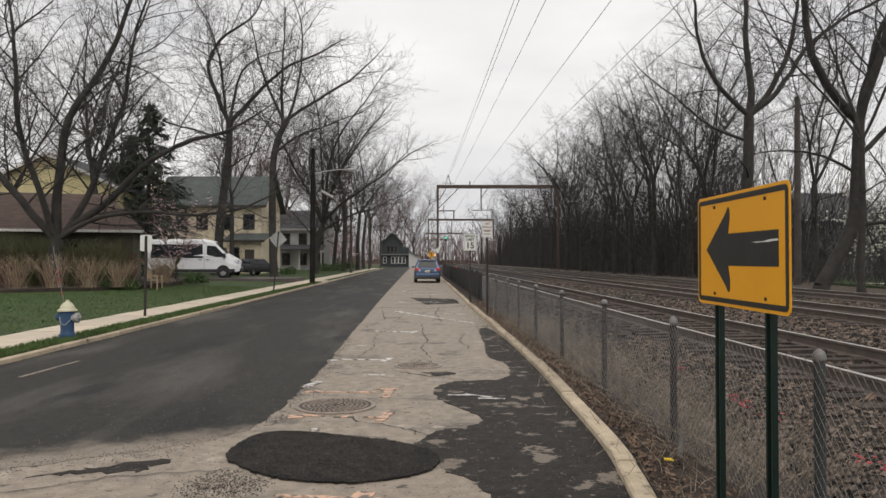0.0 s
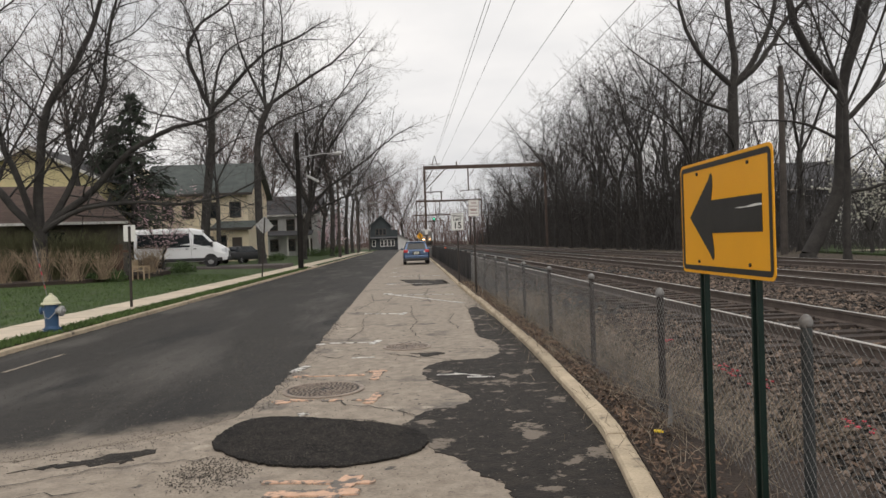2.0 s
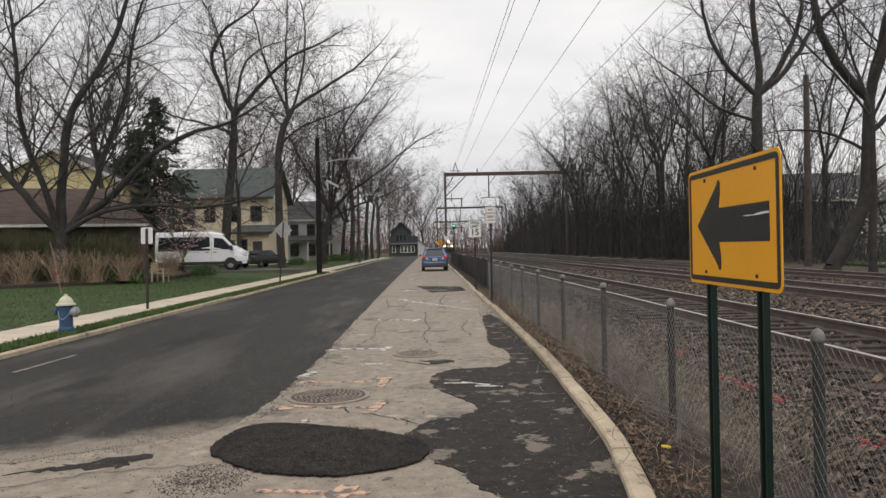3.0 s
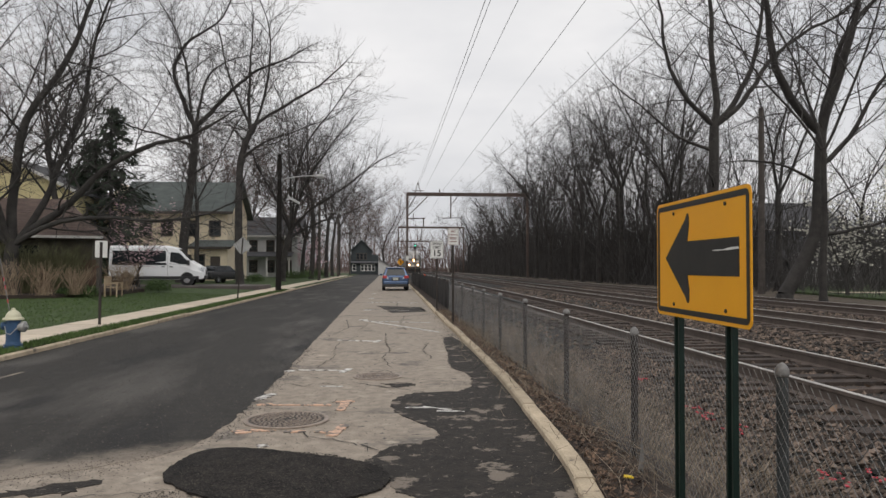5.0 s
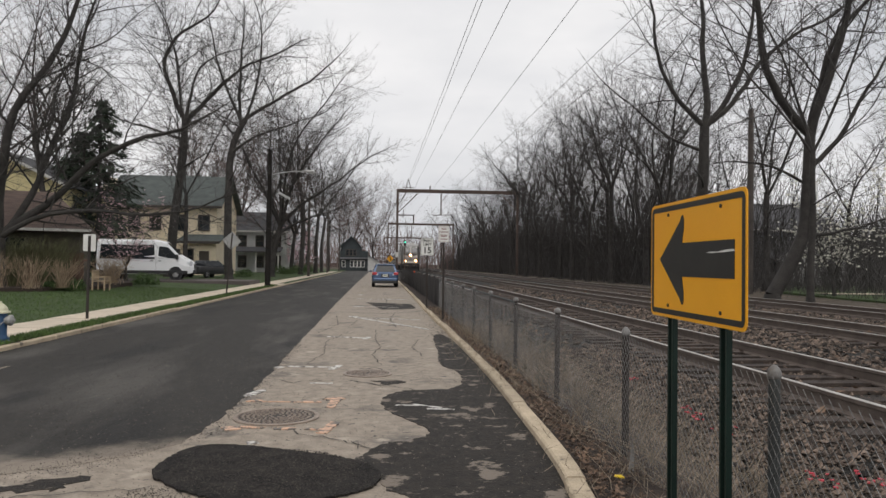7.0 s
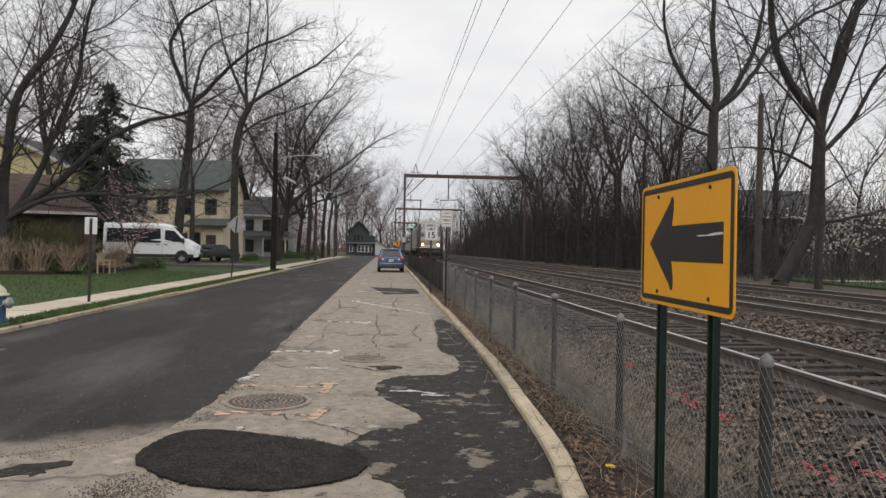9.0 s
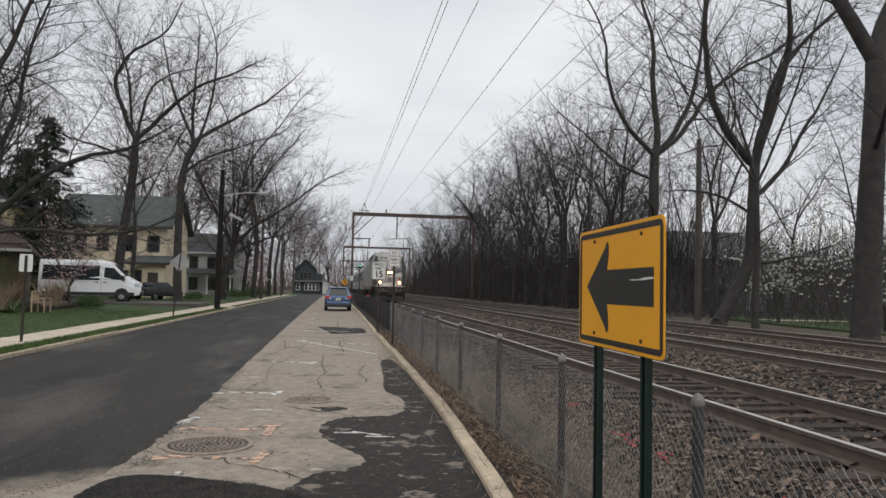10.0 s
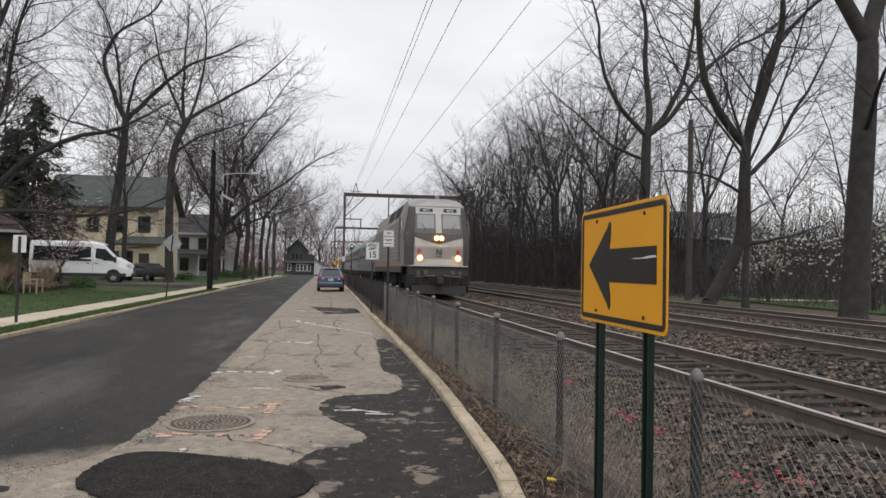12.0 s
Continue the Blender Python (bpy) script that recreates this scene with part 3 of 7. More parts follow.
BIG = [
    # spreading, many-stemmed, with two long low limbs
    tree_meshes("tree_0", 31, 17, 0.36, 2.0, 0, stubs=0, dens=1.0, own=(
        (1.7, ((0.9, -0.1, 0.55), (1, 0, 0.1), (1, 0.1, 0.02), (1, 0, 0.3), (0.9, 0, 0.35)), 10.0, 0.12),
        (2.0, ((0.8, 0.1, 0.7), (0.8, 0, 0.6), (0.7, 0, 0.7), (0.9, 0, 0.55), (1, 0, 0.2), (0.8, 0, 0.5)), 10.5, 0.19),
        (2.0, ((0.05, 0, 1), (0.0, 0, 1), (0.5, 0.1, 0.9), (0.15, 0.1, 1), (0.5, 0, 0.9)), 14.0, 0.23),
        (1.8, ((-0.8, 0.1, 0.7), (-0.5, 0, 1), (-0.1, 0, 1), (-0.5, 0, 0.8)), 12.5, 0.19),
        (2.0, ((0.45, 0.4, 0.9), (0.35, 0.1, 1), (0.1, 0, 1), (0.4, 0, 0.9)), 13.0, 0.17),
        (1.9, ((-0.2, -0.5, 1), (0.1, -0.2, 1), (-0.3, 0, 1)), 12.0, 0.16))),
    # tall, with an open crown of three crooked limbs
    tree_meshes("tree_1", 32, 25, 0.36, 12.6, 1, ((0, 0, 1), (0.12, 0, 1), (0.02, 0, 1)), 0.4, 0.95, own=(
        (13, ((-0.6, 0, 0.85), (-0.35, 0.1, 0.95), (0.1, 0, 1), (0.75, 0, 0.7), (0.8, 0, 0.55), (0.4, 0, 0.9)), 13.0, 0.22),
        (13, ((0.75, 0, 0.65), (0.72, -0.1, 0.7), (0.75, 0, 0.65), (0.95, 0, 0.3), (0.8, 0, 0.6)), 11.0, 0.21),
        (13, ((0.2, 0.1, 1), (0.1, 0, 1), (0.75, 0, 0.5), (1, 0, 0.1)), 8.5, 0.15),
        (11, ((-0.9, 0.1, 0.4), (-0.9, 0, 0.3), (-0.8, 0, 0.6)), 8.0, 0.12))),
    # tall street tree bending over the road
    tree_meshes("tree_2", 33, 23, 0.30, 12.8, 2, ((-0.02, 0, 1), (0.05, 0, 1), (0.02, 0, 1), (0.5, 0, 0.9)), 0.5, 0.85, own=(
        (13, ((0.75, 0, 0.65), (0.9, 0, 0.5), (0.75, 0, 0.7)), 9.0, 0.15),
        (12, ((0, 0.1, 1), (-0.02, 0, 1), (0.1, 0, 1)), 9.5, 0.16),
        (10, ((0.7, -0.3, 0.5), (0.95, 0, 0.3), (0.8, 0, 0.5)), 8.0, 0.11))),
    # low-forked, leaning towards the road, with a dome of fine twigs
    tree_meshes("tree_3", 34, 21, 0.33, 5.0, 3, ((0.1, 0, 1), (0.3, 0, 1)), 0.6, 0.9, own=(
        (5, ((0.5, 0, 0.9), (0.9, 0, 0.5), (0.8, 0, 0.55), (0.9, 0, 0.5)), 13.0, 0.18),
        (4.5, ((0.8, 0.2, 0.6), (0.95, 0, 0.3), (0.9, 0, 0.4)), 10.0, 0.14),
        (5, ((0.2, 0, 1), (0.5, 0, 0.9), (0.6, 0, 0.8)), 13.5, 0.18),
        (5, ((-0.3, 0, 1), (0.0, 0, 1), (0.2, 0, 1)), 12.0, 0.15))),
    # thick forked trunk near the track
    tree_meshes("tree_4", 35, 22, 0.41, 9.0, 0, ((0.13, 0, 1), (0.1, 0, 1), (0.06, 0, 1)), 0.2, 0.75, stubs=1, own=(
        (9, ((0.35, 0.1, 1), (0.6, 0, 0.9), (0.4, 0, 1)), 13.0, 0.30), (9, ((-0.45, 0.1, 1), (-0.3, 0, 1), (-0.1, 0, 1)), 13.0, 0.28))),
    # trunk leaning at the foot, upright above, then a wide fork
    tree_meshes("tree_5", 36, 21, 0.31, 8.2, 0, ((0.75, 0, 1), (0.5, 0, 1), (0.12, 0, 1), (0.02, 0, 1), (0.03, 0, 1)), 0.3, 0.75, stubs=0, own=(
        (8.2, ((-0.75, 0, 0.6), (-0.35, 0, 1), (-0.15, 0, 1), (0.02, 0, 1), (0.0, 0, 1)), 12.5, 0.23),
        (8.2, ((0.25, 0, 1), (0.22, 0, 1), (0.1, 0, 1), (-0.2, 0.1, 1), (0.05, 0, 1)), 12.0, 0.24),
        (8.2, ((0.25, 0.1, 1), (0.3, 0, 1), (0.85, 0, 0.75), (0.5, 0, 1)), 12.5, 0.16),
        (6.0, ((0.8, 0.2, 0.6), (0.6, 0, 0.9), (0.3, 0, 1)), 9.0, 0.14),
        (3.2, ((0.9, -0.1, 0.2), (0.9, 0, 0.35), (0.9, 0, 0.25)), 6.0, 0.11),
        (5.4, ((-0.8, 0.1, 0.5), (-0.9, 0, 0.2), (-0.8, 0, -0.1)), 5.0, 0.08))),
    # tall and straight, with one very long arching limb
    tree_meshes("tree_6", 37, 23, 0.38, 10.2, 0, ((0, 0, 1), (0.04, 0, 1)), 0.4, 0.75, stubs=1, own=(
        (10, ((0.1, 0, 1), (0.0, 0, 1), (0.15, 0, 1), (-0.35, 0, 0.9), (0.1, 0, 1)), 13.0, 0.24),
        (10, ((0.7, 0, 0.7), (0.35, 0, 1), (0.15, 0, 1), (-0.02, 0, 1)), 12.5, 0.20),
        (10, ((0.85, 0, 0.55), (0.6, 0, 0.85), (0.85, 0, 0.55), (0.9, 0, 0.5), (0.85, 0, 0.6)), 14.0, 0.20),
        (10, ((-0.7, 0, 0.7), (-0.55, 0, 0.8), (-0.2, 0, 1), (-0.45, 0, 0.9)), 11.0, 0.17),
        (9, ((-0.9, 0.2, 0.3), (-0.85, 0, 0.5), (-0.7, 0, 0.7)), 8.0, 0.11)))]
KINDS = [tree_meshes("tree_%s" % "abcdefg"[i], 11 + i, 21, 0.28, (7, 9, 5, 10, 8)[i], (4, 3, 4, 4, 4)[i], ((0, 0, 1), ((0.0, 0.0, 1), (0.08, 0.02, 1), (-0.1, 0, 1), (0.0, 0.05, 1), (0.12, 0, 1))[i]), 0.72, 0.72, stubs=3) for i in range(5)]
THIN = [tree_meshes("sapling_%s" % "abc"[i], 71 + i, 17, 0.14, (5, 6, 4)[i], 3, ((0, 0, 1), (0.05 * i, 0, 1)), 0.6, 0.75) for i in range(3)]
RED = [tree_meshes("budding_%s" % "ab"[i], 91 + i, 17, 0.22, 4, 5, ((0, 0, 1),), 0.65, 0.95, M_TWIGRED) for i in range(2)]

# trees of the front gardens
tree(BIG[0], -15.9, 33.0, 0.3, 0, 1.0, "spreading multi-stemmed bare tree in front of the brown house")
tree(BIG[1], -16.6, 61.5, 0.3, 0, 1.0, "tall bare tree behind the white van")
tree(THIN[0], -15.5, 62.0, 0.3, 0, 1.3)
tree(BIG[2], -11.6, 60.0, 0.2, 0, 1.0, "tall leaning bare street tree beside the driveway")
tree(BIG[3], -10.3, 74.0, 0.15, 0, 0.98, "bare street tree leaning over the pavement")
tree(BIG[2], -9.3, 92.0, 0.15, 150, 0.95, "tall bare street tree beside the sidewalk")
for i, (x, y, k, a, s) in enumerate(((-11, 97, 2, 200, 0.95), (-8.8, 108, 4, 0, 1.0), (-9, 122, 1, 10, 0.95), (-9, 138, 3, 300, 0.9), (-14, 150, 0, 50, 0.9),
                                     (-27, 62, 3, 10, 0.95), (-24, 92, 2, 70, 1.0), (-32, 80, 0, 20, 1.05), (-20, 110, 4, 60, 1.0), (-22, 52, 1, 140, 0.85), (-17, 132, 1, 30, 1.0), (-28, 118, 3, 75, 1.0))):
    tree(KINDS[k], x, y, 0.2, a, s, group="trees among the houses")
for x, y, s in ((-25, 45, 1.0), (-19, 86, 1.1), (-13, 92, 1.0), (-6.5, 190, 1.3), (-1, 205, 1.4), (-10, 210, 1.4)):
    tree(RED[int(y) % 2], x, y, 0.2, y * 7, s, "bare tree with reddish swelling buds", "budding trees")

# woods on the far side of the railway
tree(BIG[4], 17.1, 21.8, 0.1, 0, 1.0, "thick bare tree with a forked trunk close to the track", "woods beside the railway")
tree(BIG[5], 18.8, 33.9, 0.1, 0, 1.0, "bare tree with a leaning trunk and high fork", "woods beside the railway")
tree(THIN[1], 19.3, 31.6, 0.1, 60, 1.1, "slim bare tree beside a leaning trunk", "woods beside the railway")
tree(BIG[6], 20.5, 45.0, 0.1, 0, 1.0, "tall straight bare tree with a high crotch", "woods beside the railway")
rt = random.Random(8)
for i, y in enumerate((51, 55, 60, 65, 70, 76, 83, 90, 98, 106, 116, 127, 140, 156, 175, 200, 235)):
    tree(KINDS[i % 5], 20.6 + rt.uniform(-0.8, 1.8), y, 0.1, rt.uniform(0, 360), rt.uniform(0.78, 0.95), group="woods beside the railway")
for i in range(15):
    y = 50 + i * 11 + rt.uniform(-2, 2)
    tree((THIN + KINDS)[rt.randrange(8)], 25.5 + rt.uniform(-1.5, 7), y, -0.1, rt.uniform(0, 360), rt.uniform(0.85, 1.1), group="woods beside the railway")
for i in range(6):
    y = 45 + i * 17 + rt.uniform(-3, 3)
    tree(KINDS[rt.randrange(5)], 36 + i % 3 * 8 + rt.uniform(0, 6), y, -0.3, rt.uniform(0, 360), rt.uniform(0.9, 1.1), group="woods beside the railway")


def brush(n, seed, xr, yr, hr, mt, label, lean=0.25, r=0.02, z=0.0, name="undergrowth", clump=0):
    """Many thin stems: thickets, dry weeds, shrubs' suckers."""
    rr = random.Random(seed)
    v, f = [], []
    cw = 0.22 if r < 0.01 else 1.1
    for i in range(n):
        if clump and i % clump == 0:
            cx, cy = rr.uniform(*xr), rr.uniform(*yr)
        x, y = (cx + rr.gauss(0, cw), cy + rr.gauss(0, cw)) if clump else (rr.uniform(*xr), rr.uniform(*yr))
        h = rr.uniform(*hr)
        d = Vector((rr.gauss(0, lean), rr.gauss(0, lean), 1))
        p = Vector((x, y, z))
        q = p + d * h * 0.55
        e = q + (d + Vector((rr.gauss(0, lean), rr.gauss(0, lean), -0.1))) * h * 0.5
        tube3(v, f, [p, q, e], [r, r * 0.7, r * 0.25], 3)
        if rr.random() < 0.7:
            s = q + Vector((rr.gauss(0, 0.3), rr.gauss(0, 0.3), 0.5)) * h * 0.5
            tube3(v, f, [q, s], [r * 0.6, r * 0.2], 3)
    m = Mesh()
    m.v, m.f = v, f
    return solo(name, m, mt, label, "undergrowth", kind="stuff")


brush(5200, 3, (20.8, 36), (47, 240), (0.6, 5.5), M_TWIG, "tangled bare undergrowth at the edge of the woods", 0.5, 0.02, 0.0, "undergrowth", 9)
brush(3000, 4, (21.5, 40), (60, 260), (2.5, 7.0), M_BARK, "tangled bare undergrowth at the edge of the woods", 0.22, 0.04)
brush(5200, 15, (22.5, 38), (60, 220), (4, 15), M_BARK, "dense slim saplings inside the woods", 0.2, 0.035, 0.0, "undergrowth")
brush(2600, 5, (31, 60), (30, 100), (2, 7), M_TWIG, "tangled bare undergrowth beyond the far lawn", 0.3, 0.03)
brush(2600, 21, (24, 44), (24, 62), (0.8, 4.5), M_TWIG, "tangled bare shrubs round the far lawn", 0.4, 0.012, 0.0, "undergrowth", 12)
brush(2200, 22, (48, 80), (18, 110), (4, 12), M_TWIG, "leafless thicket beyond the far gardens", 0.3, 0.04, -0.2, "far_woods")
brush(1500, 7, (55, 120), (15, 160), (5, 14), M_BARK, "far leafless woodland", 0.2, 0.08, -0.3, "far_woods")
brush(1800, 8, (-130, -42), (50, 300), (5, 15), M_TWIGRED, "far leafless woodland", 0.2, 0.08, 0.3, "far_woods")
brush(1500, 9, (-45, 60), (215, 330), (5, 16), M_TWIGRED, "far leafless woodland", 0.2, 0.09, 0.0, "far_woods")
brush(3000, 6, (2.32, 2.85), (4.7, 18), (0.1, 0.42), M_STALK, "dry pale weed stalks behind the wire fence", 0.8, 0.0024, 0.0, "dry_weeds", 14)
brush(700, 16, (1.75, 2.15), (3.0, 26), (0.05, 0.22), M_STALK, "short dry weeds along the kerb", 0.6, 0.003, 0.05, "dry_weeds", 10)

# ---------------------------------------------------------------- ballast stones and litter
def stones(n, seed, xr, yr, size, name="ballast_stones"):
    rr = np.random.RandomState(seed)
    base = np.array([(1, 0, 0), (-1, 0, 0), (0, 1, 0), (0, -1, 0), (0, 0, 1), (0, 0, -1)], float)
    tri = np.array([(0, 2, 4), (2, 1, 4), (1, 3, 4), (3, 0, 4), (2, 0, 5), (1, 2, 5), (3, 1, 5), (0, 3, 5)])
    x, y = rr.uniform(*xr, n), rr.uniform(*yr, n)
    z = np.interp(x, bx, bz) + rr.uniform(-0.01, 0.035, n)
    for c in TRACKS:
        z = np.where(abs(x - c) < 1.3, np.minimum(z, 0.195 + rr.uniform(-0.05, 0.04, n)), z)
    s = rr.uniform(*size, (n, 1, 1)) * rr.uniform(0.6, 1.25, (n, 1, 3))
    pts = base[None] * s + rr.uniform(-0.35, 0.35, (n, 6, 3)) * s
    a = rr.uniform(0, 6.28, n)
    c, sn = np.cos(a)[:, None], np.sin(a)[:, None]
    px, py = pts[..., 0] * c - pts[..., 1] * sn, pts[..., 0] * sn + pts[..., 1] * c
    out = np.stack([px + x[:, None], py + y[:, None], pts[..., 2] * 0.75 + z[:, None]], -1).reshape(-1, 3)
    fc = (tri[None] + (np.arange(n) * 6)[:, None, None]).reshape(-1, 3)
    me = bpy.data.meshes.new(name)
    me.from_pydata(out.tolist(), [], fc.tolist())
    me.materials.append(M_STONE)
    return tagged(new(name, me), "loose angular grey and brown ballast stones", "ballast stones", kind="stuff")


stones(21000, 1, (2.35, 5.0), (1.5, 13), (0.018, 0.042))
stones(15000, 2, (5.0, 13.6), (3.5, 24), (0.03, 0.055))
stones(7000, 3, (2.6, 13.6), (13, 50), (0.045, 0.08))
stones(2500, 4, (13.6, 18.2), (8, 50), (0.05, 0.08))


def leaves(n, seed, xf, yr, mt, size=(0.01, 0.032), label="brown dead leaves along the kerb and fence", zf=lambda x: 0.06):
    rr = random.Random(seed)
    m = Mesh()
    for i in range(n):
        y = rr.uniform(*yr)
        x = xf(y, rr)
        s, w = rr.uniform(*size), rr.uniform(0.4, 0.7)
        mm = pose(x, y, zf(x) + rr.uniform(0.0, 0.03), rr.uniform(-35, 35), rr.uniform(-35, 35), rr.uniform(0, 360))
        pts = [mm @ Vector(q) for q in ((-s, 0, 0.006), (-0.2 * s, -w * s, 0), (s, 0, 0.012), (0.1 * s, w * s, 0.004))]
        m.add(pts, ((0, 1, 2), (0, 2, 3)))
    return solo("leaf_litter", m, mt, label, "leaf litter", kind="stuff")


leaves(9000, 2, lambda y, rr: kerb_x(y) + 0.17 + abs(rr.gauss(0, 0.2)), (2.0, 27), M_LEAF)
leaves(700, 3, lambda y, rr: rr.uniform(2.5, 12), (2.5, 26), M_LEAF, (0.03, 0.07), "brown dead leaves scattered on the ballast", lambda x: float(np.interp(x, bx, bz)) + 0.05)

fray = random.Random(77)


def grit(n, seed, inside, box, z, size, mt, label):
    """Loose chippings lying on the road."""
    rr = random.Random(seed)
    m = Mesh()
    for i in range(n):
        x, y = rr.uniform(box[0], box[1]), rr.uniform(box[2], box[3])
        if not inside(x, y):
            continue
        s = rr.uniform(*size)
        mm = pose(x, y, z + s * 0.3, rr.uniform(-40, 40), rr.uniform(-40, 40), rr.uniform(0, 360))
        p = [mm @ Vector((u * s * rr.uniform(0.6, 1.2), v * s * rr.uniform(0.6, 1.2), w * s * 0.7)) for u, v, w in ((1, 0, -0.5), (-0.6, 0.9, -0.5), (-0.6, -0.9, -0.5), (0, 0, 0.8))]
        m.add(p, ((0, 1, 3), (1, 2, 3), (2, 0, 3), (2, 1, 0)))
    return solo("road_chippings", m, mt, label, "chippings", kind="stuff")


M_GRITD = mat("chippings_dark", (0.085, 0.072, 0.06), (0.014, 0.013, 0.012), 0.8, scale=20, fine=60, bump=0, isl=0.6)
M_GRITL = mat("chippings_pale", (0.27, 0.235, 0.2), (0.11, 0.095, 0.08), 0.85, scale=20, fine=60, bump=0, isl=0.6)
grit(12000, 1, lambda x, y: ((x + 0.72) / 0.82) ** 2 + ((y - 6.08) / 0.72) ** 2 < 0.76, (-1.6, 0.15, 5.3, 6.9), 0.018, (0.004, 0.0095), M_GRITD, "coarse black chippings of the fresh asphalt patch")
grit(5000, 8, lambda x, y: ((x + 1.36) / 0.34) ** 2 + ((y - 5.32) / 0.4) ** 2 < fray.random() * 1.2, (-1.8, -0.9, 4.8, 5.8), 0.005, (0.003, 0.008), M_GRITD, "dark crumbs round the patch")
grit(5000, 2, lambda x, y: x < kerb_x(y) - 0.02, (-3.5, 1.6, 3.6, 13), 0.005, (0.003, 0.008), M_GRITL, "pale loose grit on the old asphalt")
LANE_X, LANE_Y = (-6.34, -3.5, -2.0, -1.5), (4.2, 5.6, 6.5, 7.2)
grit(26000, 5, lambda x, y: fray.random() < math.exp(-abs(float(np.interp(x, LANE_X, LANE_Y)) - y) / (0.16 + 0.08 * math.sin(x * 5.1))), (-6.3, -1.4, 4.0, 7.4), 0.004, (0.003, 0.007), M_GRITD, "crumbled dark asphalt fraying out at the lane's end")
grit(7000, 6, lambda x, y: fray.random() < math.exp(-abs(x + 1.4) / 0.07), (-1.75, -1.05, 7.3, 15), 0.003, (0.003, 0.008), M_GRITD, "crumbled dark asphalt along the lane's seam")
grit(3500, 3, lambda x, y: kerb_x(y) - 0.5 * abs(math.sin(x * 91 + y * 57)) ** 3 - 0.03 < x < kerb_x(y) - 0.01, (0.9, 1.75, 2.5, 20), 0.006, (0.004, 0.012), M_GRITD, "dirt and grit in the gutter")
grit(5000, 4, lambda x, y: True, (-6.3, -1.5, 7, 20), 0.007, (0.004, 0.008), M_GRITD, "fine chippings on the dark asphalt lane")

# ---------------------------------------------------------------- verge, kerbs, sidewalk, lawn
tagged(part("verge", ribbon(lambda y: kerb_x(y) + 0.16, lambda y: 2.7, YS, -0.1, 0.045), M_MULCH), "bare soil strip between kerb and fence", "verge", kind="structure")
kerb = thing("kerb", pose(0, 0, 0), "weathered tan concrete kerb beside the parking lane", "kerb", "", "structure")
ends = [-6, -3.3, 0, 2.9, 5.6, 8.5] + [8.5 + 2.75 * i for i in range(1, 36)]
for i, (a, b) in enumerate(zip(ends, ends[1:])):
    nst = 8
    ys = [a + 0.008 + (b - a - 0.016) * k / nst for k in range(nst + 1)]
    j = (i * 37 % 11 - 5) * 0.0016
    part("kerb_stone", kerb_piece(lambda y: kerb_x(y) + j, ys, 0.075 + j, 0.155), M_KERB, kerb)
kerb2 = thing("kerb", pose(0, 0, 0), "pale concrete kerb along the grass strip", "kerb", "", "structure")
for i in range(44):
    a = 4 + i * 3.0
    part("kerb_stone", kerb_piece(lambda y: LK, [a + 0.01, a + 2.99], 0.085 + (i * 29 % 7 - 3) * 0.004, -0.13), M_KERB, kerb2)
walkway = thing("sidewalk", pose(0, 0, 0), "pale tan concrete sidewalk of square slabs", "sidewalk", "", "structure")
slab = Mesh().box((0, 0, 0), (1.22, 1.39, 0.1)).data("slab", M_WALK)
for i in range(92):
    o = part("slab", slab, M_WALK, walkway)
    o.location = (-7.47 - 0.1 * min(1, i / 60), 5 + i * 1.4, 0.085 + (i * 31 % 7 - 3) * 0.002)
lawn = Mesh()
lx = (-40, -24, -14, -10, -8.1, -6.86, -6.48)
lz = (0.55, 0.42, 0.3, 0.2, 0.12, 0.115, 0.1)
ly = (0, 10, 20, 30, 45, 56, 80, 120, 175)
v = [(x, y, z) for y in ly for x, z in zip(lx, lz)]
f = [(j * 7 + i, j * 7 + i + 1, (j + 1) * 7 + i + 1, (j + 1) * 7 + i) for j in range(8) for i in range(6)]
tagged(part("lawn", lawn.add(v, f), M_GRASS), "green mown lawn of the front gardens", "lawn", kind="structure")


def blades(n, seed, xr, yr, h, mt=M_BLADE):
    rr = random.Random(seed)
    m = Mesh()
    for i in range(n):
        x, y = rr.uniform(*xr), rr.uniform(*yr)
        z = float(np.interp(x, lx, lz)) - 0.01
        a, w, k = rr.uniform(0, 3.14), rr.uniform(0.008, 0.02), rr.uniform(0.5, 1.0) * h
        dx, dy = math.cos(a) * w, math.sin(a) * w
        m.add([(x - dx, y - dy, z), (x + dx, y + dy, z), (x + rr.gauss(0, 0.03), y + rr.gauss(0, 0.03), z + k)], ((0, 1, 2),))
    return solo("grass", m, mt, "short green lawn grass", "grass", kind="stuff")


blades(15000, 1, (-6.86, -6.44), (9, 50), 0.1)
blades(22000, 2, (-16, -8.1), (13, 40), 0.07)
tagged(part("flower_bed", Mesh().prism(wobble([(-26, 28.5), (-16, 29.5), (-13.6, 32), (-12.6, 36), (-12.8, 41), (-14, 44), (-20, 46), (-30, 44)], 0.6, 0.15, 4), 0.2, 0.46, "z"), M_MULCH), "dark mulched planting bed in front of the house", "flower bed", kind="structure")
M_DRIVE = mat("driveway_asphalt", (0.12, 0.10, 0.095), (0.07, 0.06, 0.057), 0.85, scale=1, fine=80, bump=0.3)
tagged(part("driveway", Mesh().prism([(-8.12, 48.6), (-8.12, 53.2), (-12, 54), (-26, 54), (-26, 47), (-12, 48)], 0.1, 0.38, "z"), M_DRIVE), "dark asphalt driveway with a parked van", "driveway", kind="structure")
tagged(part("driveway_apron", Mesh().prism([(-6.45, 48.3), (-6.45, 53.6), (-6.86, 53.2), (-6.86, 48.6)], 0.0, 0.125, "z"), M_WALK), "pale concrete driveway apron", "driveway", kind="structure")

